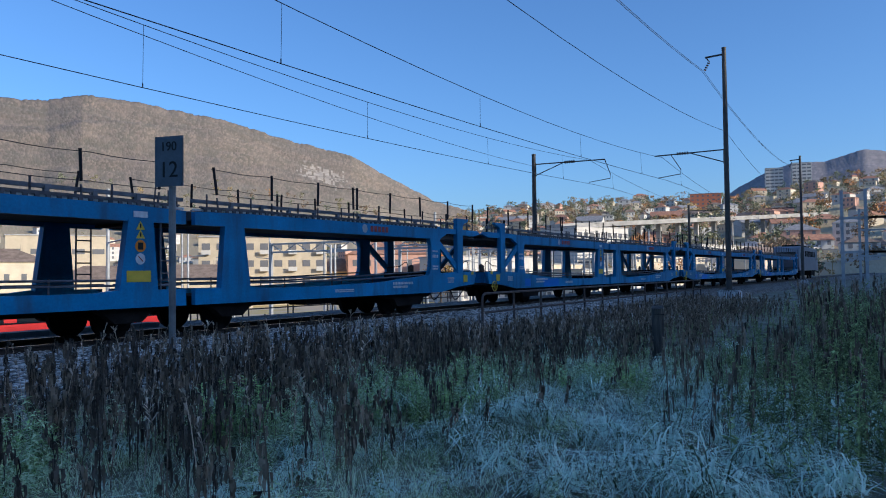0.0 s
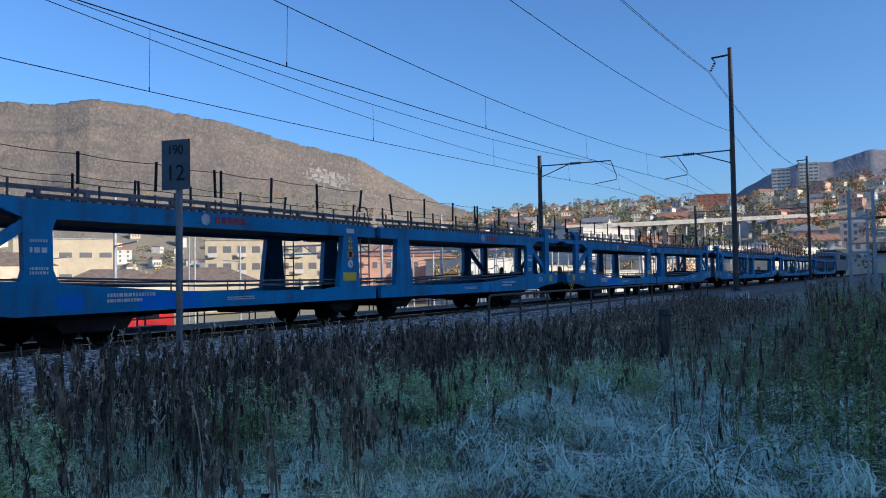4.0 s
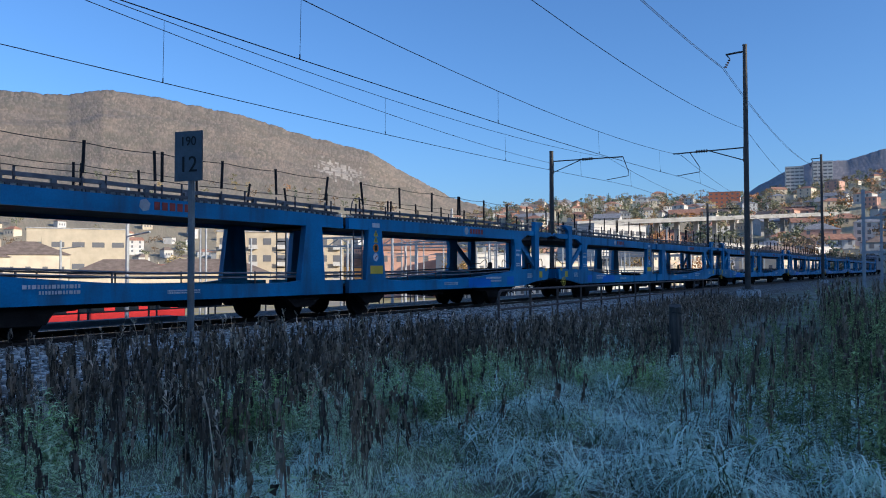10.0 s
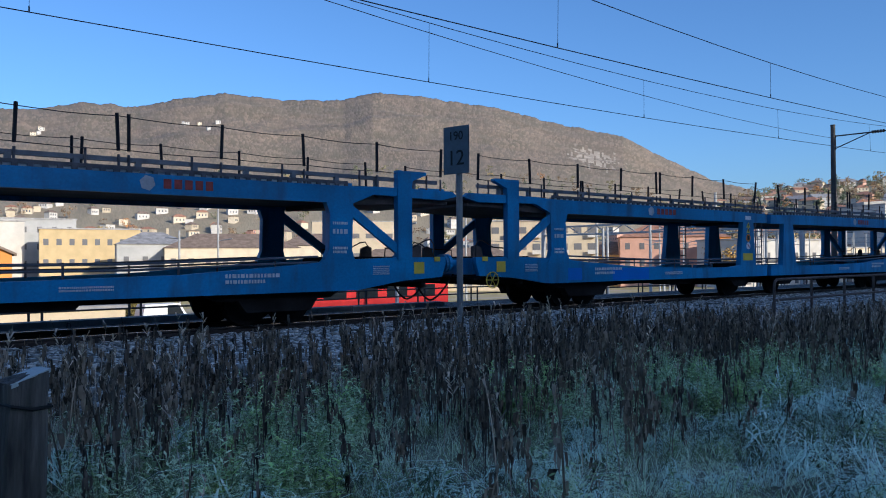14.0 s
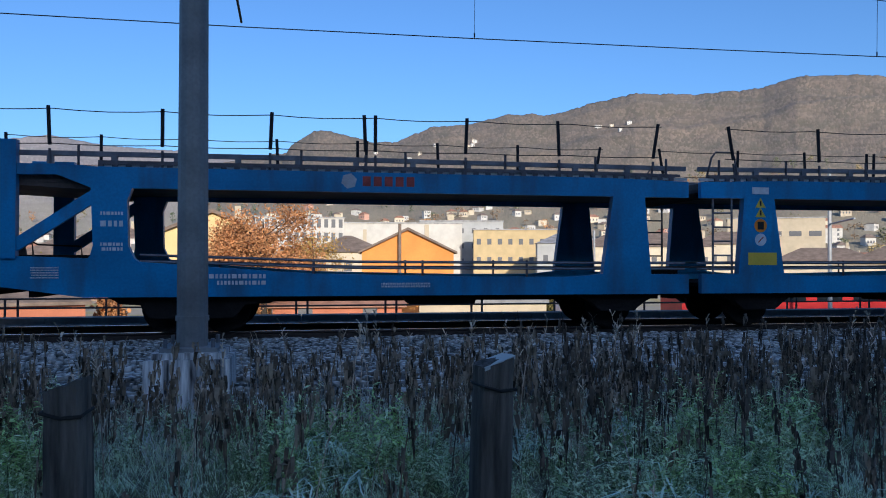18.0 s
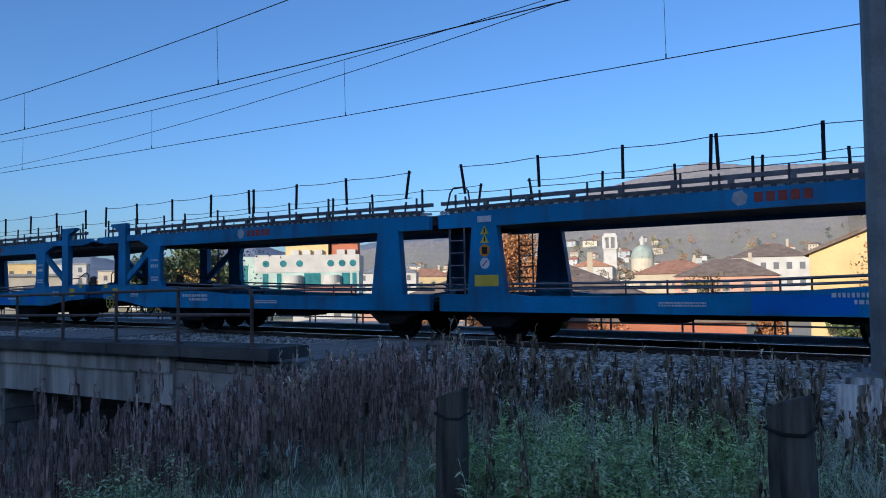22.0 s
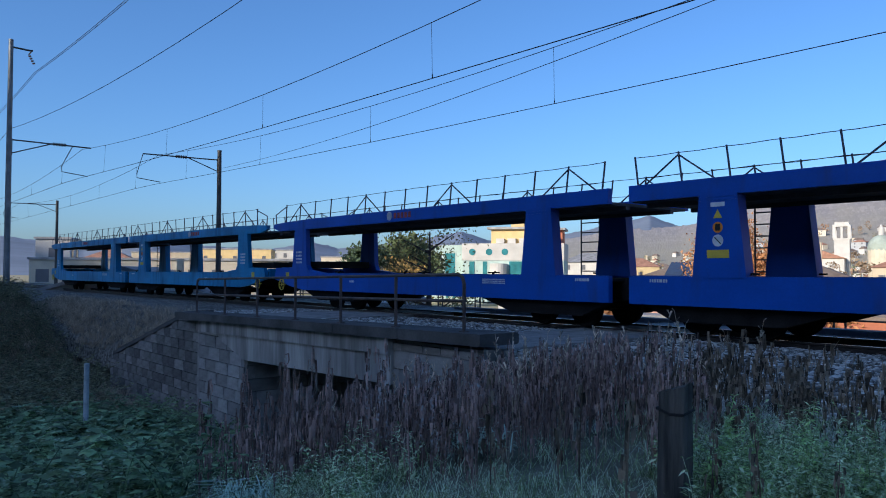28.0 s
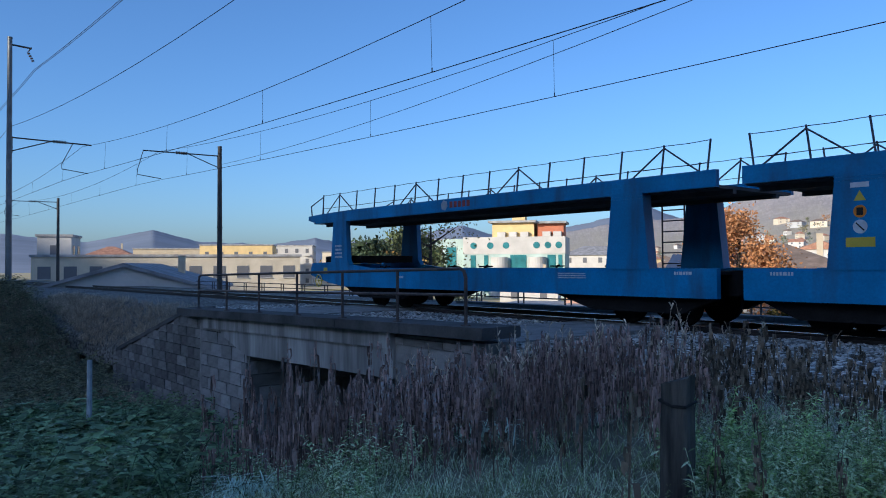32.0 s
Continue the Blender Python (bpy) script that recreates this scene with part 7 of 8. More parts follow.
def stone(r):
    """Crushed stone with six uneven faces."""
    V = np.array([(x, y, z) for z in (-1, 1) for y in (-1, 1) for x in (-1, 1)], float)
    V = V * r.uniform(0.45, 1.0, (8, 1)) * np.array((0.95, 0.75, 0.6)) + r.normal(0, 0.1, (8, 3))
    F = np.array(((0, 2, 3, 1), (4, 5, 7, 6), (0, 1, 5, 4), (2, 6, 7, 3), (0, 4, 6, 2), (1, 3, 7, 5)))
    return V, F


def grow(name, protos, spots, material, label, category="plants"):
    """One mesh of many copies. spots: rows of x, y, z, height scale, width scale, turn."""
    S = np.array(spots)
    if not len(S):
        return
    rs = np.random.RandomState(len(S))
    which = rs.randint(0, len(protos), len(S))
    VV, FF, n = [], [], 0
    for k, (V, F) in enumerate(protos):
        s = S[which == k]
        if not len(s):
            continue
        c, d = np.cos(s[:, 5])[:, None], np.sin(s[:, 5])[:, None]
        x = V[None, :, 0] * s[:, 4:5]
        y = V[None, :, 1] * s[:, 4:5]
        P = np.stack([x * c - y * d + s[:, 0:1], x * d + y * c + s[:, 1:2], V[None, :, 2] * s[:, 3:4] + s[:, 2:3]], -1)
        m = len(V)
        Fs = (F[None] + (np.arange(len(s)) * m)[:, None, None]).reshape(-1, F.shape[1]) + n
        VV.append(P.reshape(-1, 3))
        FF.append(Fs)
        n += len(s) * m
    V, F = np.concatenate(VV), np.concatenate(FF)
    me = bpy.data.meshes.new(name)
    q = F.shape[1]
    me.vertices.add(len(V))
    me.vertices.foreach_set("co", V.astype(np.float32).ravel())
    me.loops.add(F.size)
    me.loops.foreach_set("vertex_index", F.astype(np.int32).ravel())
    me.polygons.add(len(F))
    me.polygons.foreach_set("loop_start", (np.arange(len(F)) * q).astype(np.int32))
    me.polygons.foreach_set("loop_total", np.full(len(F), q, np.int32))
    me.update(calc_edges=True)
    me.materials.append(material)
    return tagged(new(name, me), label, category, kind="stuff")


def frosted(name, col, frost, low, amount, each=0.0):
    """Plant colour with rime where a coarse and a fine noise say so."""
    m = mat(name, col, 0.85, 0, 0.35, 2.0, 0)
    nt = m.node_tree
    islands(m, low, 1.7)
    b = nt.nodes["Principled BSDF"]
    hs = [n for n in nt.nodes if n.type == "HUE_SAT"][0]
    tc = [n for n in nt.nodes if n.type == "TEX_COORD"][0]
    n1 = nt.nodes.new("ShaderNodeTexNoise")
    n1.inputs["Scale"].default_value = 0.9
    n1.inputs["Detail"].default_value = 3
    n2 = nt.nodes.new("ShaderNodeTexNoise")
    n2.inputs["Scale"].default_value = 28
    nt.links.new(tc.outputs["Object"], n1.inputs["Vector"])
    nt.links.new(tc.outputs["Object"], n2.inputs["Vector"])
    ad = nt.nodes.new("ShaderNodeMath")
    ad.operation = "ADD"
    nt.links.new(n1.outputs["Fac"], ad.inputs[0])
    nt.links.new(n2.outputs["Fac"], ad.inputs[1])
    mr = nt.nodes.new("ShaderNodeMapRange")
    mr.inputs[1].default_value, mr.inputs[2].default_value = 1.3 - amount, 1.45 - amount * 0.6
    if each:
        # some blades are white with rime and others stay bare
        gi = nt.nodes.new("ShaderNodeNewGeometry")
        ri = nt.nodes.new("ShaderNodeMath")
        ri.operation = "MULTIPLY_ADD"
        ri.inputs[1].default_value, ri.inputs[2].default_value = each, -0.5 * each
        nt.links.new(gi.outputs["Random Per Island"], ri.inputs[0])
        ai = nt.nodes.new("ShaderNodeMath")
        nt.links.new(ad.outputs[0], ai.inputs[0])
        nt.links.new(ri.outputs[0], ai.inputs[1])
        ad = ai
    if each:
        mr.inputs[1].default_value, mr.inputs[2].default_value = 1.27 - 0.8 * amount, 1.39 - 0.8 * amount
    nt.links.new(ad.outputs[0], mr.inputs[0])
    mx = nt.nodes.new("ShaderNodeMix")
    mx.data_type = "RGBA"
    nt.links.new(mr.outputs[0], mx.inputs[0])
    nt.links.new(hs.outputs["Color"], mx.inputs[6])
    mx.inputs[7].default_value = (*frost, 1)
    nt.links.new(mx.outputs[2], b.inputs["Base Color"])
    # thin leaves let part of the light through
    tl = nt.nodes.new("ShaderNodeBsdfTranslucent")
    ms = nt.nodes.new("ShaderNodeMixShader")
    ms.inputs[0].default_value = 0.3
    nt.links.new(mx.outputs[2], tl.inputs["Color"])
    nt.links.new(b.outputs[0], ms.inputs[1])
    nt.links.new(tl.outputs[0], ms.inputs[2])
    nt.links.new(ms.outputs[0], nt.nodes["Material Output"].inputs["Surface"])
    return m


M_STALK = frosted("withered_stalk", (0.245, 0.19, 0.135), (0.57, 0.56, 0.48), 0.2, 0.09)
M_DARKSTALK = frosted("blackened_stalk", (0.124, 0.1, 0.078), (0.44, 0.44, 0.38), 0.3, 0.1)
M_DOCK = frosted("red_brown_dock_stalk", (0.351, 0.243, 0.209), (0.50, 0.50, 0.50), 0.35, 0.12)
M_BUSH = frosted("fresh_green_herb", (0.40, 0.55, 0.22), (0.74, 0.86, 0.60), 0.4, 0.36)
M_DRY = frosted("thin_dry_stem", (0.528, 0.432, 0.324), (0.6, 0.62, 0.64), 0.4, 0.16)
M_STRAW = frosted("pale_dry_grass", (0.72, 0.64, 0.47), (0.78, 0.83, 0.82), 0.5, 0.4)
M_BROWNGRASS = frosted("brown_dry_grass", (0.475, 0.375, 0.263), (0.5, 0.5, 0.5), 0.45, 0.08)
M_MEADOW = frosted("frosted_meadow_grass", (0.42, 0.54, 0.25), (0.88, 0.98, 0.7), 0.3, 0.40, 0.8)
M_HERB = frosted("frosted_herb", (0.42, 0.56, 0.26), (0.82, 0.92, 0.64), 0.25, 0.36, 0.7)
M_WEED = frosted("dark_green_weed", (0.3, 0.37, 0.16), (0.62, 0.7, 0.5), 0.25, 0.16)
M_SCRUB = frosted("brownish_scrub_leaf", (0.247, 0.247, 0.143), (0.42, 0.45, 0.41), 0.25, 0.1)
M_RIME = frosted("rimed_grass", (0.22, 0.3, 0.15), (0.86, 1.0, 0.86), 0.35, 0.56, 0.8)
M_BRAMBLE = frosted("bramble_leaf", (0.23, 0.33, 0.17), (0.57, 0.68, 0.5), 0.25, 0.16)
rs = np.random.RandomState(5)
STALKS = [dry_stalk(rs, k) for k in (20, 26, 30, 14, 34, 24, 28, 18, 22, 32)]
BARE = [bare_stalk(rs) for k in range(6)]
HERBS = [green_herb(rs) for k in range(7)]
TALL_HERBS = [green_herb(rs, 2, 60, 0.85) for k in range(6)]
LONG = [arched_tuft(rs, 30) for k in range(10)]
TUFTS = [grass_tuft(rs, 16, d) for d in (0.3, 0.6, 0.9, 1.1, 1.0, 1.2)]
SHOOTS = [leafy_shoot(rs) for k in range(6)]
STONES = [stone(rs) for k in range(14)]
# what stands free of the weeds: x, y, half of its width, bare ground before it, and the height of what grows there
POSTS = ((1.07, 4.63, 0.24, 1.6, 0.2), (-1.06, 4.54, 0.2, 0.5, 0.4), (-3.0, 4.39, 0.2, 0.8, 0.3), (13.8, 3.77, 0.24, 1.6, 0.2), (-1.08, 8.5, 0.5, 2.2, 0.42))
# bushy green clumps: x, y, radius
CLUMPS = ((3.1, 5.6, 0.75), (-2.4, 5.3, 1.25), (7.2, 4.5, 0.95), (5.3, 5.3, 0.5), (2.4, 4.6, 0.6), (0.2, 5.6, 0.6), (10.2, 3.6, 0.8), (9.2, 4.9, 0.7))


def patch(x, y, f, seed):
    return noise.noise((x * f, y * f, seed))


def sow(n, x0, x1, y0, y1, keep, h0, h1, w0, w1, seed, lift=0.0):
    r = np.random.RandomState(seed)
    out = []
    for k in range(n):
        x, y = r.uniform(x0, x1), r.uniform(y0, y1)
        if math.hypot(x, y) < 2.2:
            continue
        if r.uniform() > keep(x, y):
            continue
        h = r.uniform(h0, h1) * (1 - 0.25 * smooth(8.5, 15, x) * smooth(0.09, 0.16, y / max(1, x)))
        for px, py, half, bare, low in POSTS:
            if abs(x - px * y / py) < half and -bare < y - py < 0.12 and h > low:
                h = r.uniform(0.5, 1.0) * low
        out.append((x, y, land(x, y) - 0.03 + lift, h, h * r.uniform(w0, w1), r.uniform(0, 6.28)))
    return out


def rime_zone(x, y):
    """1 in the open frosted hollow, 0 in the tall weeds."""
    a = 1 - smooth(1.3, 2.7, math.hypot((x - 7.4) * 0.72, y - 2.2))
    b = 0.45 * (1 - smooth(0.4, 1.3, math.hypot((x - 4.0) * 0.5, y - 4.4)))
    return min(1, max(0, max(a, b) + 0.3 * patch(x, y, 0.9, 4)))


def bushy(x, y):
    """1 inside the green clumps."""
    return max(1 - smooth(0.55, 1.0, math.hypot(x - cx, (y - cy) * 1.2) / cr + 0.3 * patch(x, y, 2, 2)) for cx, cy, cr in CLUMPS)


def weeds(x, y):
    """Density of the tall dead stalks: uneven drifts along the foot of the bed."""
    band = smooth(5.2, 6.2, y) * (1 - 0.75 * smooth(7.4, 8.2, y) * (1 - 0.8 * smooth(9, 12, x)))
    far = smooth(8, 11, x) * smooth(3.2, 5.0, y) * 0.9
    drift = min(1, max(0, 0.35 + 1.5 * patch(x, y, 0.55, 1) + 0.9 * patch(x, y, 1.9, 6)))
    k = max(band, far, 0.14 * smooth(3.4, 4.4, y), 0.42 * smooth(3.0, 4.2, y) * smooth(2.6, 4.0, x)) * (0.38 + 0.62 * drift)
    k *= (1 - 0.9 * rime_zone(x, y)) * (1 - 0.93 * bushy(x, y))
    if -22 < x < -8.8:
        k *= 1 - 0.75 * smooth(-8.8, -11, x)
    if x < -5.5:
        k *= 1 - 0.9 * smooth(4.0, 2.0, y)
    return k


def thicket(x, y):
    """The brown drift of dock stalks that runs from the bridge to the foot of the bed."""
    az, d = math.degrees(math.atan2(-x, y)), math.hypot(x, y)
    return smooth(30, 41, az) * smooth(64, 57, az) * smooth(5.9, 7.0, d + 0.9 * patch(x, y, 0.8, 14))


def hidden(x, y):
    return 1 - 0.97 * thicket(x, y)


grow("dead_stalks", STALKS, sow(9000, -11, 34, 3.0, 8.3, lambda x, y: 0.9 * weeds(x, y) * hidden(x, y), 0.40, 0.86, 1.0, 1.6, 1), M_STALK, "withered dark brown weed stalks with hanging leaves", "weeds")
grow("thin_stalks", BARE, sow(4200, -10, 30, 3.0, 8.6, lambda x, y: 0.6 * weeds(x, y) + 0.12 * (1 - rime_zone(x, y)) * smooth(4, 6, y), 0.4, 0.95, 0.8, 1.2, 21), M_DRY, "thin pale dry stems with seed heads", "weeds")
grow("dock_stalks", STALKS, sow(3000, -12, -2.5, 3.4, 8.5, thicket, 0.45, 0.95, 0.6, 1.0, 22), M_DOCK, "dense red-brown thicket of dock stalks beside the bridge", "weeds")
grow("thin_stalks", BARE, sow(700, -11, -2.5, 4.2, 8.5, thicket, 0.55, 1.05, 0.7, 1.0, 23), M_DRY, "tall dry stems beside the bridge", "weeds")
grow("dock_stalks", STALKS, sow(1100, -13, -4.5, 2.4, 6.6, lambda x, y: 0.6 * smooth(2.35, 2.15, -x / y) * smooth(1.15, 1.5, -x / y) * smooth(5.6, 6.6, math.hypot(x, y)), 0.6, 1.15, 0.5, 0.75, 2), M_DOCK, "tall withered red-brown stalks in front of the bridge", "weeds")
grow("dry_grass", TUFTS, sow(7000, -9, 26, 5.8, 8.5, lambda x, y: (0.35 + 0.6 * max(0, patch(x, y, 0.8, 12) + 0.3)) * hidden(x, y), 0.16, 0.42, 0.7, 1.1, 3), M_STRAW, "pale dry grass between the stalks", "grass")
grow("meadow_grass", TUFTS, sow(13000, -9, 16, 1.4, 7.6, lambda x, y: (0.95 - 0.45 * smooth(6, 8, y)) * (1 - 0.8 * rime_zone(x, y)) * hidden(x, y), 0.12, 0.32, 0.8, 1.3, 24), M_MEADOW, "short green frosted meadow grass", "grass")
grow("green_herbs", HERBS, sow(5200, -8, 14, 2.6, 7.2, lambda x, y: hidden(x, y) * max(bushy(x, y), 0.6 * max(0, patch(x, y, 0.7, 8) + 0.3) * (1 - rime_zone(x, y)) * (1 - 0.7 * smooth(6.0, 7.0, y))), 0.25, 0.56, 0.8, 1.1, 4), M_HERB, "green frosted narrow-leaved herbs", "herbs")
rm = np.random.RandomState(55)
rows = []
for k in range(1900):
    cx, cy = rm.uniform(-6, 16), rm.uniform(0.2, 6.8)
    if rm.uniform() > (0.08 if cx > -2.5 else 0.03) + 0.86 * max(0, rime_zone(cx, cy)) * (0.3 + 0.7 * (patch(cx, cy, 1.7, 61) > -0.15)):
        continue
    big = rm.uniform(0.5, 1.25)
    for j in range(rm.randint(3, 7)):
        x, y = cx + rm.normal(0, 0.11), cy + rm.normal(0, 0.11)
        h = big * rm.uniform(0.2, 0.4)
        if math.hypot(x, y) > 2.2:
            rows.append((x, y, land(x, y) - 0.03 + 0.26 * (big - 0.5) * math.exp(-22 * ((x - cx) ** 2 + (y - cy) ** 2)), h, h * rm.uniform(0.9, 1.3), rm.uniform(0, 6.28)))
grow("frosted_grass", LONG, rows, M_RIME, "white rimed grass arching over in tufts", "grass")
grow("green_herbs", HERBS, sow(420, 2.5, 12, 1.6, 5.5, lambda x, y: rime_zone(x, y) * (patch(x, y, 1.6, 63) > 0.05), 0.2, 0.42, 0.7, 1.0, 62), M_HERB, "small green herbs in the frosted hollow", "herbs")
grow("tall_weeds", TALL_HERBS, sow(1500, 6.0, 15, -2.5, 2.6, lambda x, y: 0.8 * smooth(0.30, 0.06, y / x) * min(1, max(0.15, 0.6 + 1.6 * patch(x, y, 1.1, 44))), 0.4, 1.05, 0.6, 0.9, 6), M_WEED, "tall dark green weeds at the edge of the meadow", "weeds")
grow("tall_weeds", TALL_HERBS, sow(1300, 12, 34, -1, 6.5, lambda x, y: 0.6 if x < 20 or y / x < 0.09 else 0.25, 0.3, 0.75, 0.7, 1.0, 26), M_WEED, "dark green weeds along the line", "weeds")
grow("tall_weeds", STALKS, sow(500, 6.2, 18, -2.5, 4.0, lambda x, y: 0.7 * smooth(0.36, 0.10, y / x), 0.5, 1.1, 0.6, 0.9, 7), M_STALK, "tall brown weeds at the edge of the meadow", "weeds")
grow("bramble", SHOOTS, sow(5600, -22, -4.4, 0.3, 8.0, lambda x, y: smooth(-4.4, -6.0, x) * smooth(2.05, 2.5, -x / y) * (1 if y < 5 else 0.6), 0.4, 0.8, 0.8, 1.3, 8), M_BRAMBLE, "dark green bramble thicket in the hollow", "bramble")
grow("bramble", SHOOTS, sow(2200, -16.5, -11.0, 2.4, 4.4, lambda x, y: 0.9 * smooth(3.0, 3.4, -x / y) * smooth(6.4, 5.0, -x / y), 1.15, 1.6, 0.9, 1.3, 64), M_BRAMBLE, "taller bramble shoots round the marker stake", "bramble")
grow("slope_grass", TUFTS, sow(4200, -50, -22, 3.0, 8.3, lambda x, y: 0.9 if x < -30 or y < 7.6 else 0.0, 0.25, 0.7, 0.8, 1.3, 9), M_BROWNGRASS, "brown dry tufts on the embankment slope", "grass")
grow("slope_scrub", SHOOTS, sow(3000, -46, -13, 3.0, 8.0, lambda x, y: 0.85 * smooth(3.25, 3.6, -x / y), 0.5, 1.1, 0.8, 1.2, 10), M_SCRUB, "dark scrub on the embankment slope", "scrub")
grow("tall_weeds", TALL_HERBS, sow(700, 11, 26, -3, 4.2, lambda x, y: 0.9 if y < 0.09 * x else 0.0, 0.9, 1.5, 0.5, 0.75, 33), M_WEED, "tall green thicket of weeds beyond the meadow", "weeds")
grow("tall_weeds", STALKS, sow(500, 11, 30, -3, 5.0, lambda x, y: 0.8 if y < 0.10 * x else 0.0, 0.8, 1.5, 0.5, 0.8, 34), M_STALK, "tall dead stalks beyond the meadow", "weeds")
grow("dark_stalks", STALKS, sow(1150, 0.5, 15, 3.8, 7.6, lambda x, y: smooth(0.5, 2.5, x) * min(1, max(0.05, 0.4 + 1.8 * patch(x, y, 0.9, 51))) * (1 - 0.8 * rime_zone(x, y)) * (1 - 0.95 * bushy(x, y)), 0.45, 0.95, 0.7, 1.0, 35), M_DARKSTALK, "tall blackened stalks standing in the meadow", "weeds")
grow("herb_bushes", HERBS, sow(2400, -6.5, 11.5, 3.0, 7.0, lambda x, y: 0.8 * bushy(x, y), 0.40, 0.66, 0.8, 1.1, 36), M_BUSH, "bushy bright green herbs dusted with frost", "herbs")
# brown tufts on the ballast bank beside the wing wall
rb = np.random.RandomState(41)
rows = []
for k in range(2600):
    x, y = rb.uniform(-42, -22.6), rb.uniform(8.3, 9.7)
    if y < float(np.interp(x, BANK_X, BANK_Y)) or rb.uniform() > smooth(10.2, 8.8, y) * (0.4 + 0.6 * smooth(-23, -27, x)):
        continue
    h = rb.uniform(0.2, 0.5)
    rows.append((x, y, bank(x, y) - 0.03, h, h * rb.uniform(0.8, 1.2), rb.uniform(0, 6.28)))
grow("bank_grass", TUFTS, rows, M_BROWNGRASS, "brown dry grass on the ballast bank", "grass")


# loose stones of the track bed
def bed(y):
    return float(np.interp(y, (8.15, 8.75, 9.3, 13.2, 13.6, 16.0), (-0.95, -0.36, -0.23, -0.24, -0.27, -0.27)))


r = np.random.RandomState(9)
out = []
for k in range(46000):
    x, y = -24 + 66 * r.uniform() ** 1.15, 8.2 + 5.6 * r.uniform() ** 1.2
    if x < -9.4 and y < 9.2:
        continue
    s = r.uniform(0.03, 0.068)
    out.append((x, y, bed(y) + s * r.uniform(0.1, 0.5), s, s, r.uniform(0, 6.28)))
for k in range(2500):
    x, y = r.uniform(-24, 40), r.uniform(13.9, 15.3)
    y += bend(x)
    s = r.uniform(0.025, 0.045)
    out.append((x, y, bed(y) + s * 0.2, s, s, r.uniform(0, 6.28)))
grow("ballast", STONES, out, M_BALLAST, "grey crushed stones of the track bed", "ballast")

# sleepers
bm = bmesh.new()
box(bm, -0.13, 0.13, -1.25, 1.25, -0.4, -0.255)
SLEEPER = mesh("sleeper", bm)
SLEEPER.materials.append(M_SLEEPER)
for k in range(-38, 64):
    ob = new("sleeper", SLEEPER)
    ob.parent = bpy.data.objects["track_bed.002"] if k > -15 else bpy.data.objects["track_bed"]
    ob.location = (k * 0.62, TRACK_FAR + bend(k * 0.62), 0)


# ---- trees among the houses on the slopes ----
def far_tree(r, tall):
    """A tree of unit height: forked trunk and a crown of leaf clusters with gaps."""
    p = Plant()
    p.stem([(0, 0, -0.1), (0.01, 0, 0.2), (0, 0.01, 0.45), (0.01, 0, 0.7), (0, 0, 0.9)], 0.02)
    cs = []
    for k in range(15):
        a, z = r.uniform(0, 6.28), r.uniform(0.22, 0.95)
        lim = 0.42 * (1.02 - z) if tall else 0.46 * math.sin(math.pi * (0.1 + 0.86 * (z - 0.15)))
        q = r.uniform(0.3, 1.0)
        cs.append((math.cos(a) * lim * q, math.sin(a) * lim * q, z))
    for k in range(190):
        c = np.array(cs[r.randint(len(cs))]) + r.normal(0, 1, 3) * (0.07, 0.07, 0.05)
        A = r.normal(0, 1, 3)
        A /= np.linalg.norm(A)
        B = np.cross(A, r.normal(0, 1, 3))
        B /= np.linalg.norm(B)
        z = r.uniform(0.03, 0.065)
        p.add(([c - A * z, c + B * z * 0.6, c + A * z, c - B * z * 0.6], [(0, 1, 2, 3)]))
    return p.arrays()


rt = np.random.RandomState(17)
ROUND, CONES = [far_tree(rt, False) for k in range(5)], [far_tree(rt, True) for k in range(4)]
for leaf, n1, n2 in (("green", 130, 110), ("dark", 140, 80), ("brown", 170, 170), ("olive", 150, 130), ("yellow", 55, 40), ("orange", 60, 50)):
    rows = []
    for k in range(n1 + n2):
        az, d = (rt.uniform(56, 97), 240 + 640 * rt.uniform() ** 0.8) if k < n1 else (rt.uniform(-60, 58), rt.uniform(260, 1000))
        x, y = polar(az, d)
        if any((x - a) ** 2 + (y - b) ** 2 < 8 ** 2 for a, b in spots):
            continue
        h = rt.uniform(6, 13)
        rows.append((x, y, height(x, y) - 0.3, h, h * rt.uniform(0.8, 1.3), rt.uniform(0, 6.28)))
    grow("slope_trees", CONES if leaf == "dark" else ROUND, rows, HAZE_LEAF[leaf], leaf + " autumn trees among the houses on the slope", "trees")


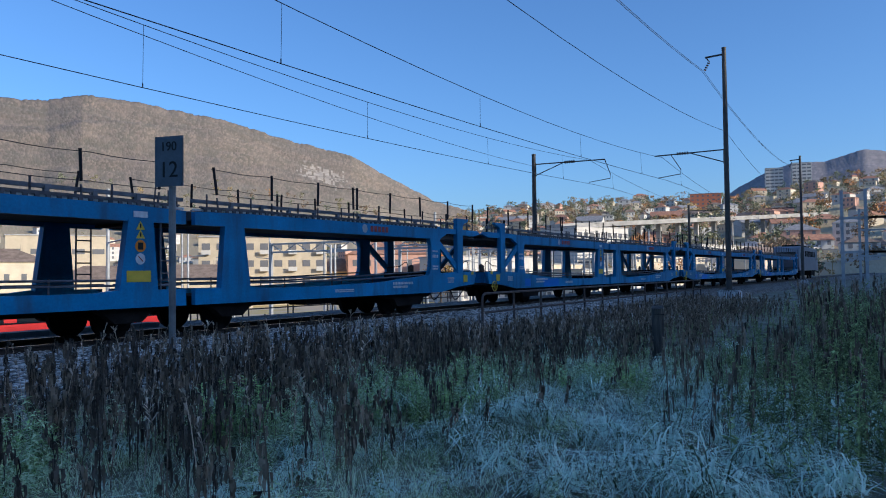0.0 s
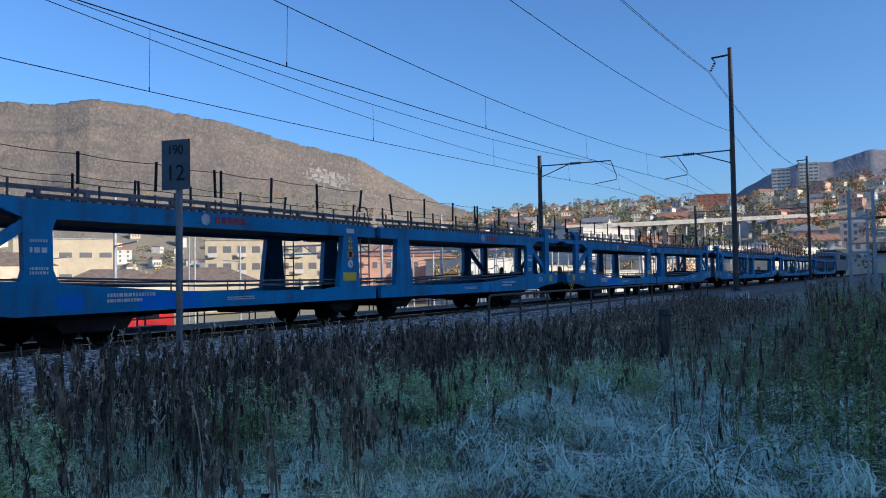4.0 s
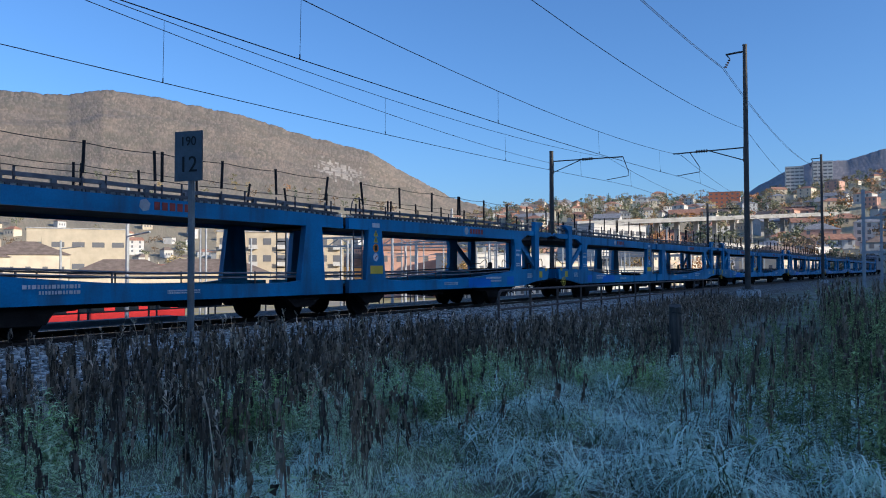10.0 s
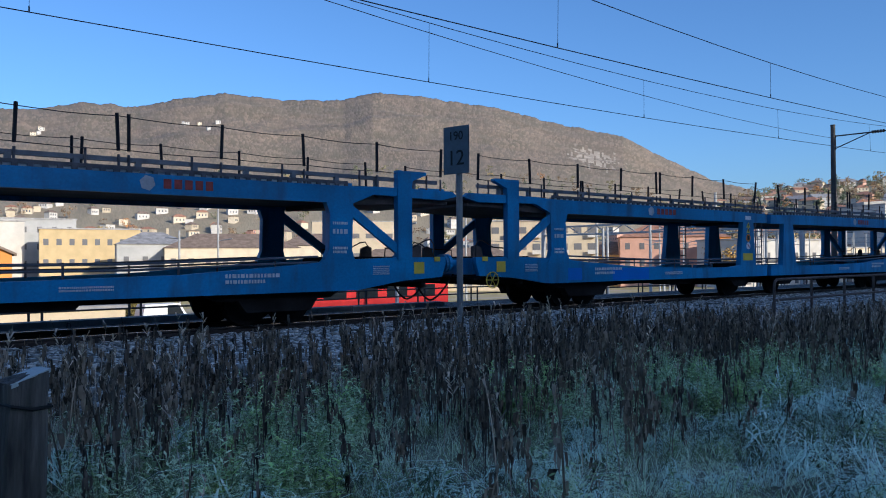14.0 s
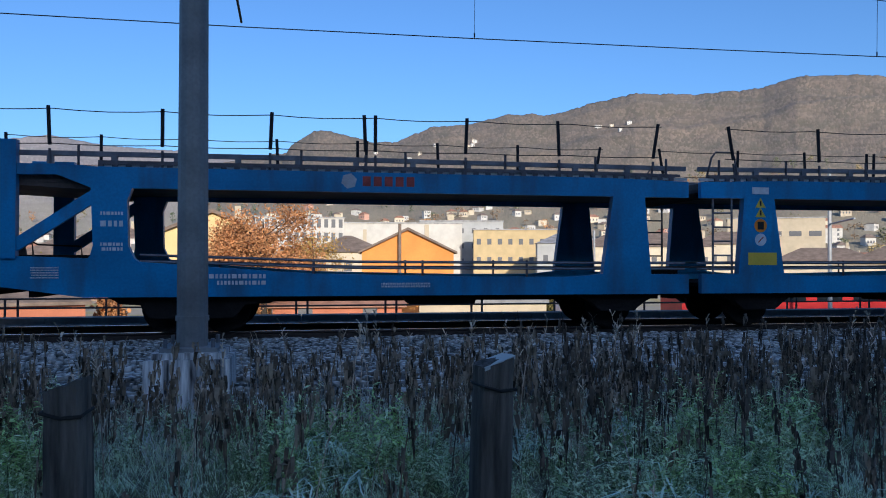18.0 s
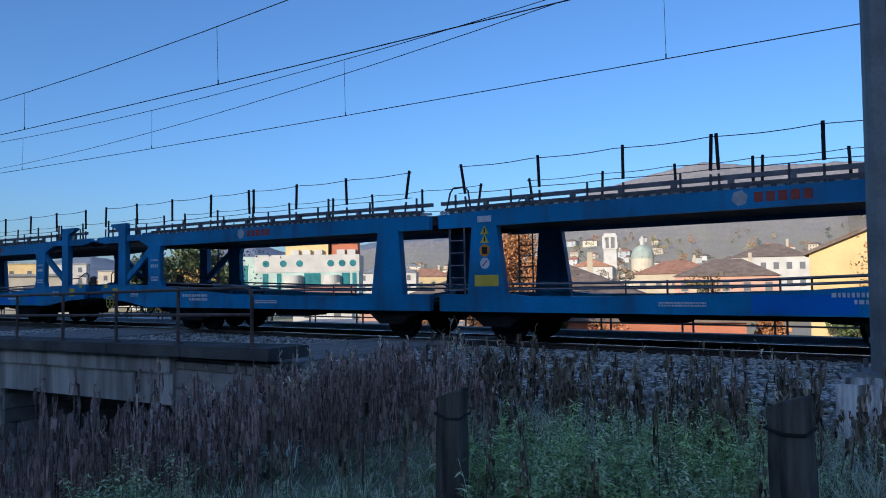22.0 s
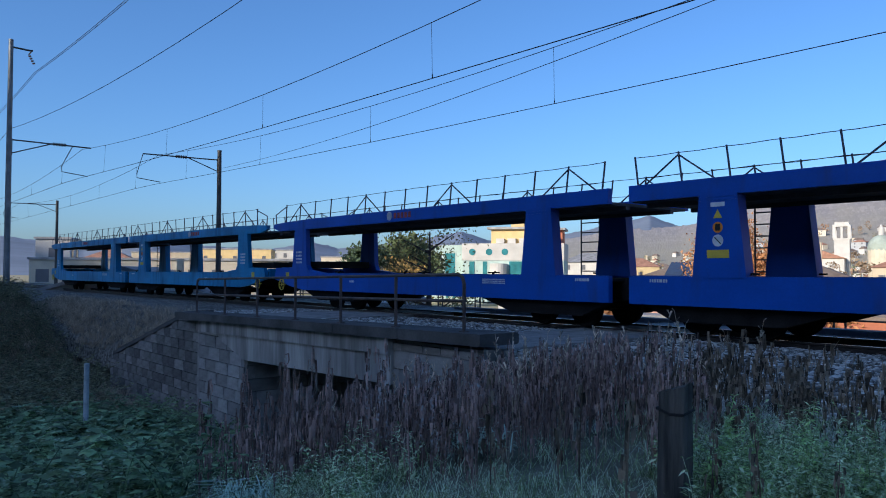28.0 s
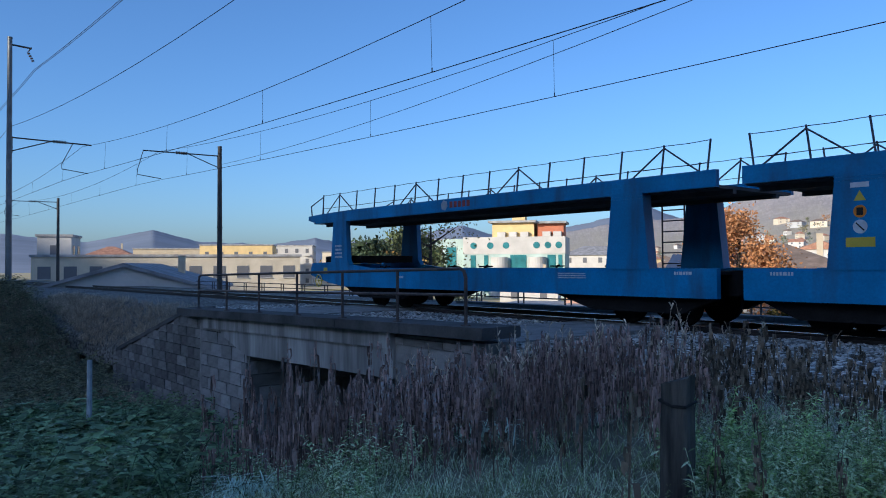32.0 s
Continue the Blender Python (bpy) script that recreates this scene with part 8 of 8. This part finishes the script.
# ---- the crowd of small houses in the far town ----
def far_town(label, wall, roof, n, seed, areas):
    r = random.Random(seed)
    bw, br, bp = bmesh.new(), bmesh.new(), bmesh.new()
    for k in range(n):
        az0, az1, d0, d1 = r.choice(areas)
        d = r.uniform(d0, d1)
        x, y = polar(r.uniform(az0, az1), d)
        if any((x - a) ** 2 + (y - b) ** 2 < 12 ** 2 for a, b in spots):
            continue
        spots.append((x, y))
        z = height(x, y) - 2
        q = 0.7 if d > 430 else 1.0
        w, l, h = q * r.uniform(4, 7), q * r.uniform(3.5, 5), 2 + q * r.choice((4.5, 5.8, 6.2, 8.8))
        m = Matrix.Translation((x, y, z)) @ Matrix.Rotation(r.uniform(0, 3.14), 4, "Z")
        v = box(bw, -w, w, -l, l, 0, h)
        bmesh.ops.transform(bw, matrix=m, verts=v)
        flat = r.random() < 0.3
        pts = [(-w - 0.5, -l - 0.5, h), (w + 0.5, -l - 0.5, h), (w + 0.5, l + 0.5, h), (-w - 0.5, l + 0.5, h), (-w * 0.45, 0, h + (0.5 if flat else 2.2)), (w * 0.45, 0, h + (0.5 if flat else 2.2))]
        qq = [br.verts.new(m @ Vector(p)) for p in pts]
        for f in ((0, 1, 5, 4), (1, 2, 5), (2, 3, 4, 5), (3, 0, 4), (3, 2, 1, 0)):
            br.faces.new([qq[i] for i in f])
        for s in (-1, 1):
            zz = 3.0
            while zz + 1.6 < h:
                for u in (-0.6, -0.05, 0.5):
                    v = box(bp, w * u - 0.5, w * u + 0.5, s * l - 0.05, s * l + 0.05, zz, zz + 1.5)
                    bmesh.ops.transform(bp, matrix=m, verts=v)
                zz += 2.9
    for nm, b, mt, lb in (("far_houses", bw, WALLS[wall], "walls"), ("far_roofs", br, ROOFS[roof], "roofs"), ("far_windows", bp, M_PANE, "dark windows")):
        solid(nm, b, mt, f"{lb} of {label} of the far town", "houses", "stuff")


AREAS = ((-62, -20, 330, 1000), (-30, 30, 380, 740), (0, 60, 420, 700), (-20, 20, 300, 600), (57, 93, 420, 850), (-42, 2, 480, 820))
far_town("white houses", "white", "brown", 420, 1, AREAS)
far_town("cream houses", "cream", "red", 260, 2, AREAS)
far_town("beige houses", "beige", "brown", 150, 3, AREAS)
far_town("pink houses", "pink", "red", 50, 4, AREAS)
motions()
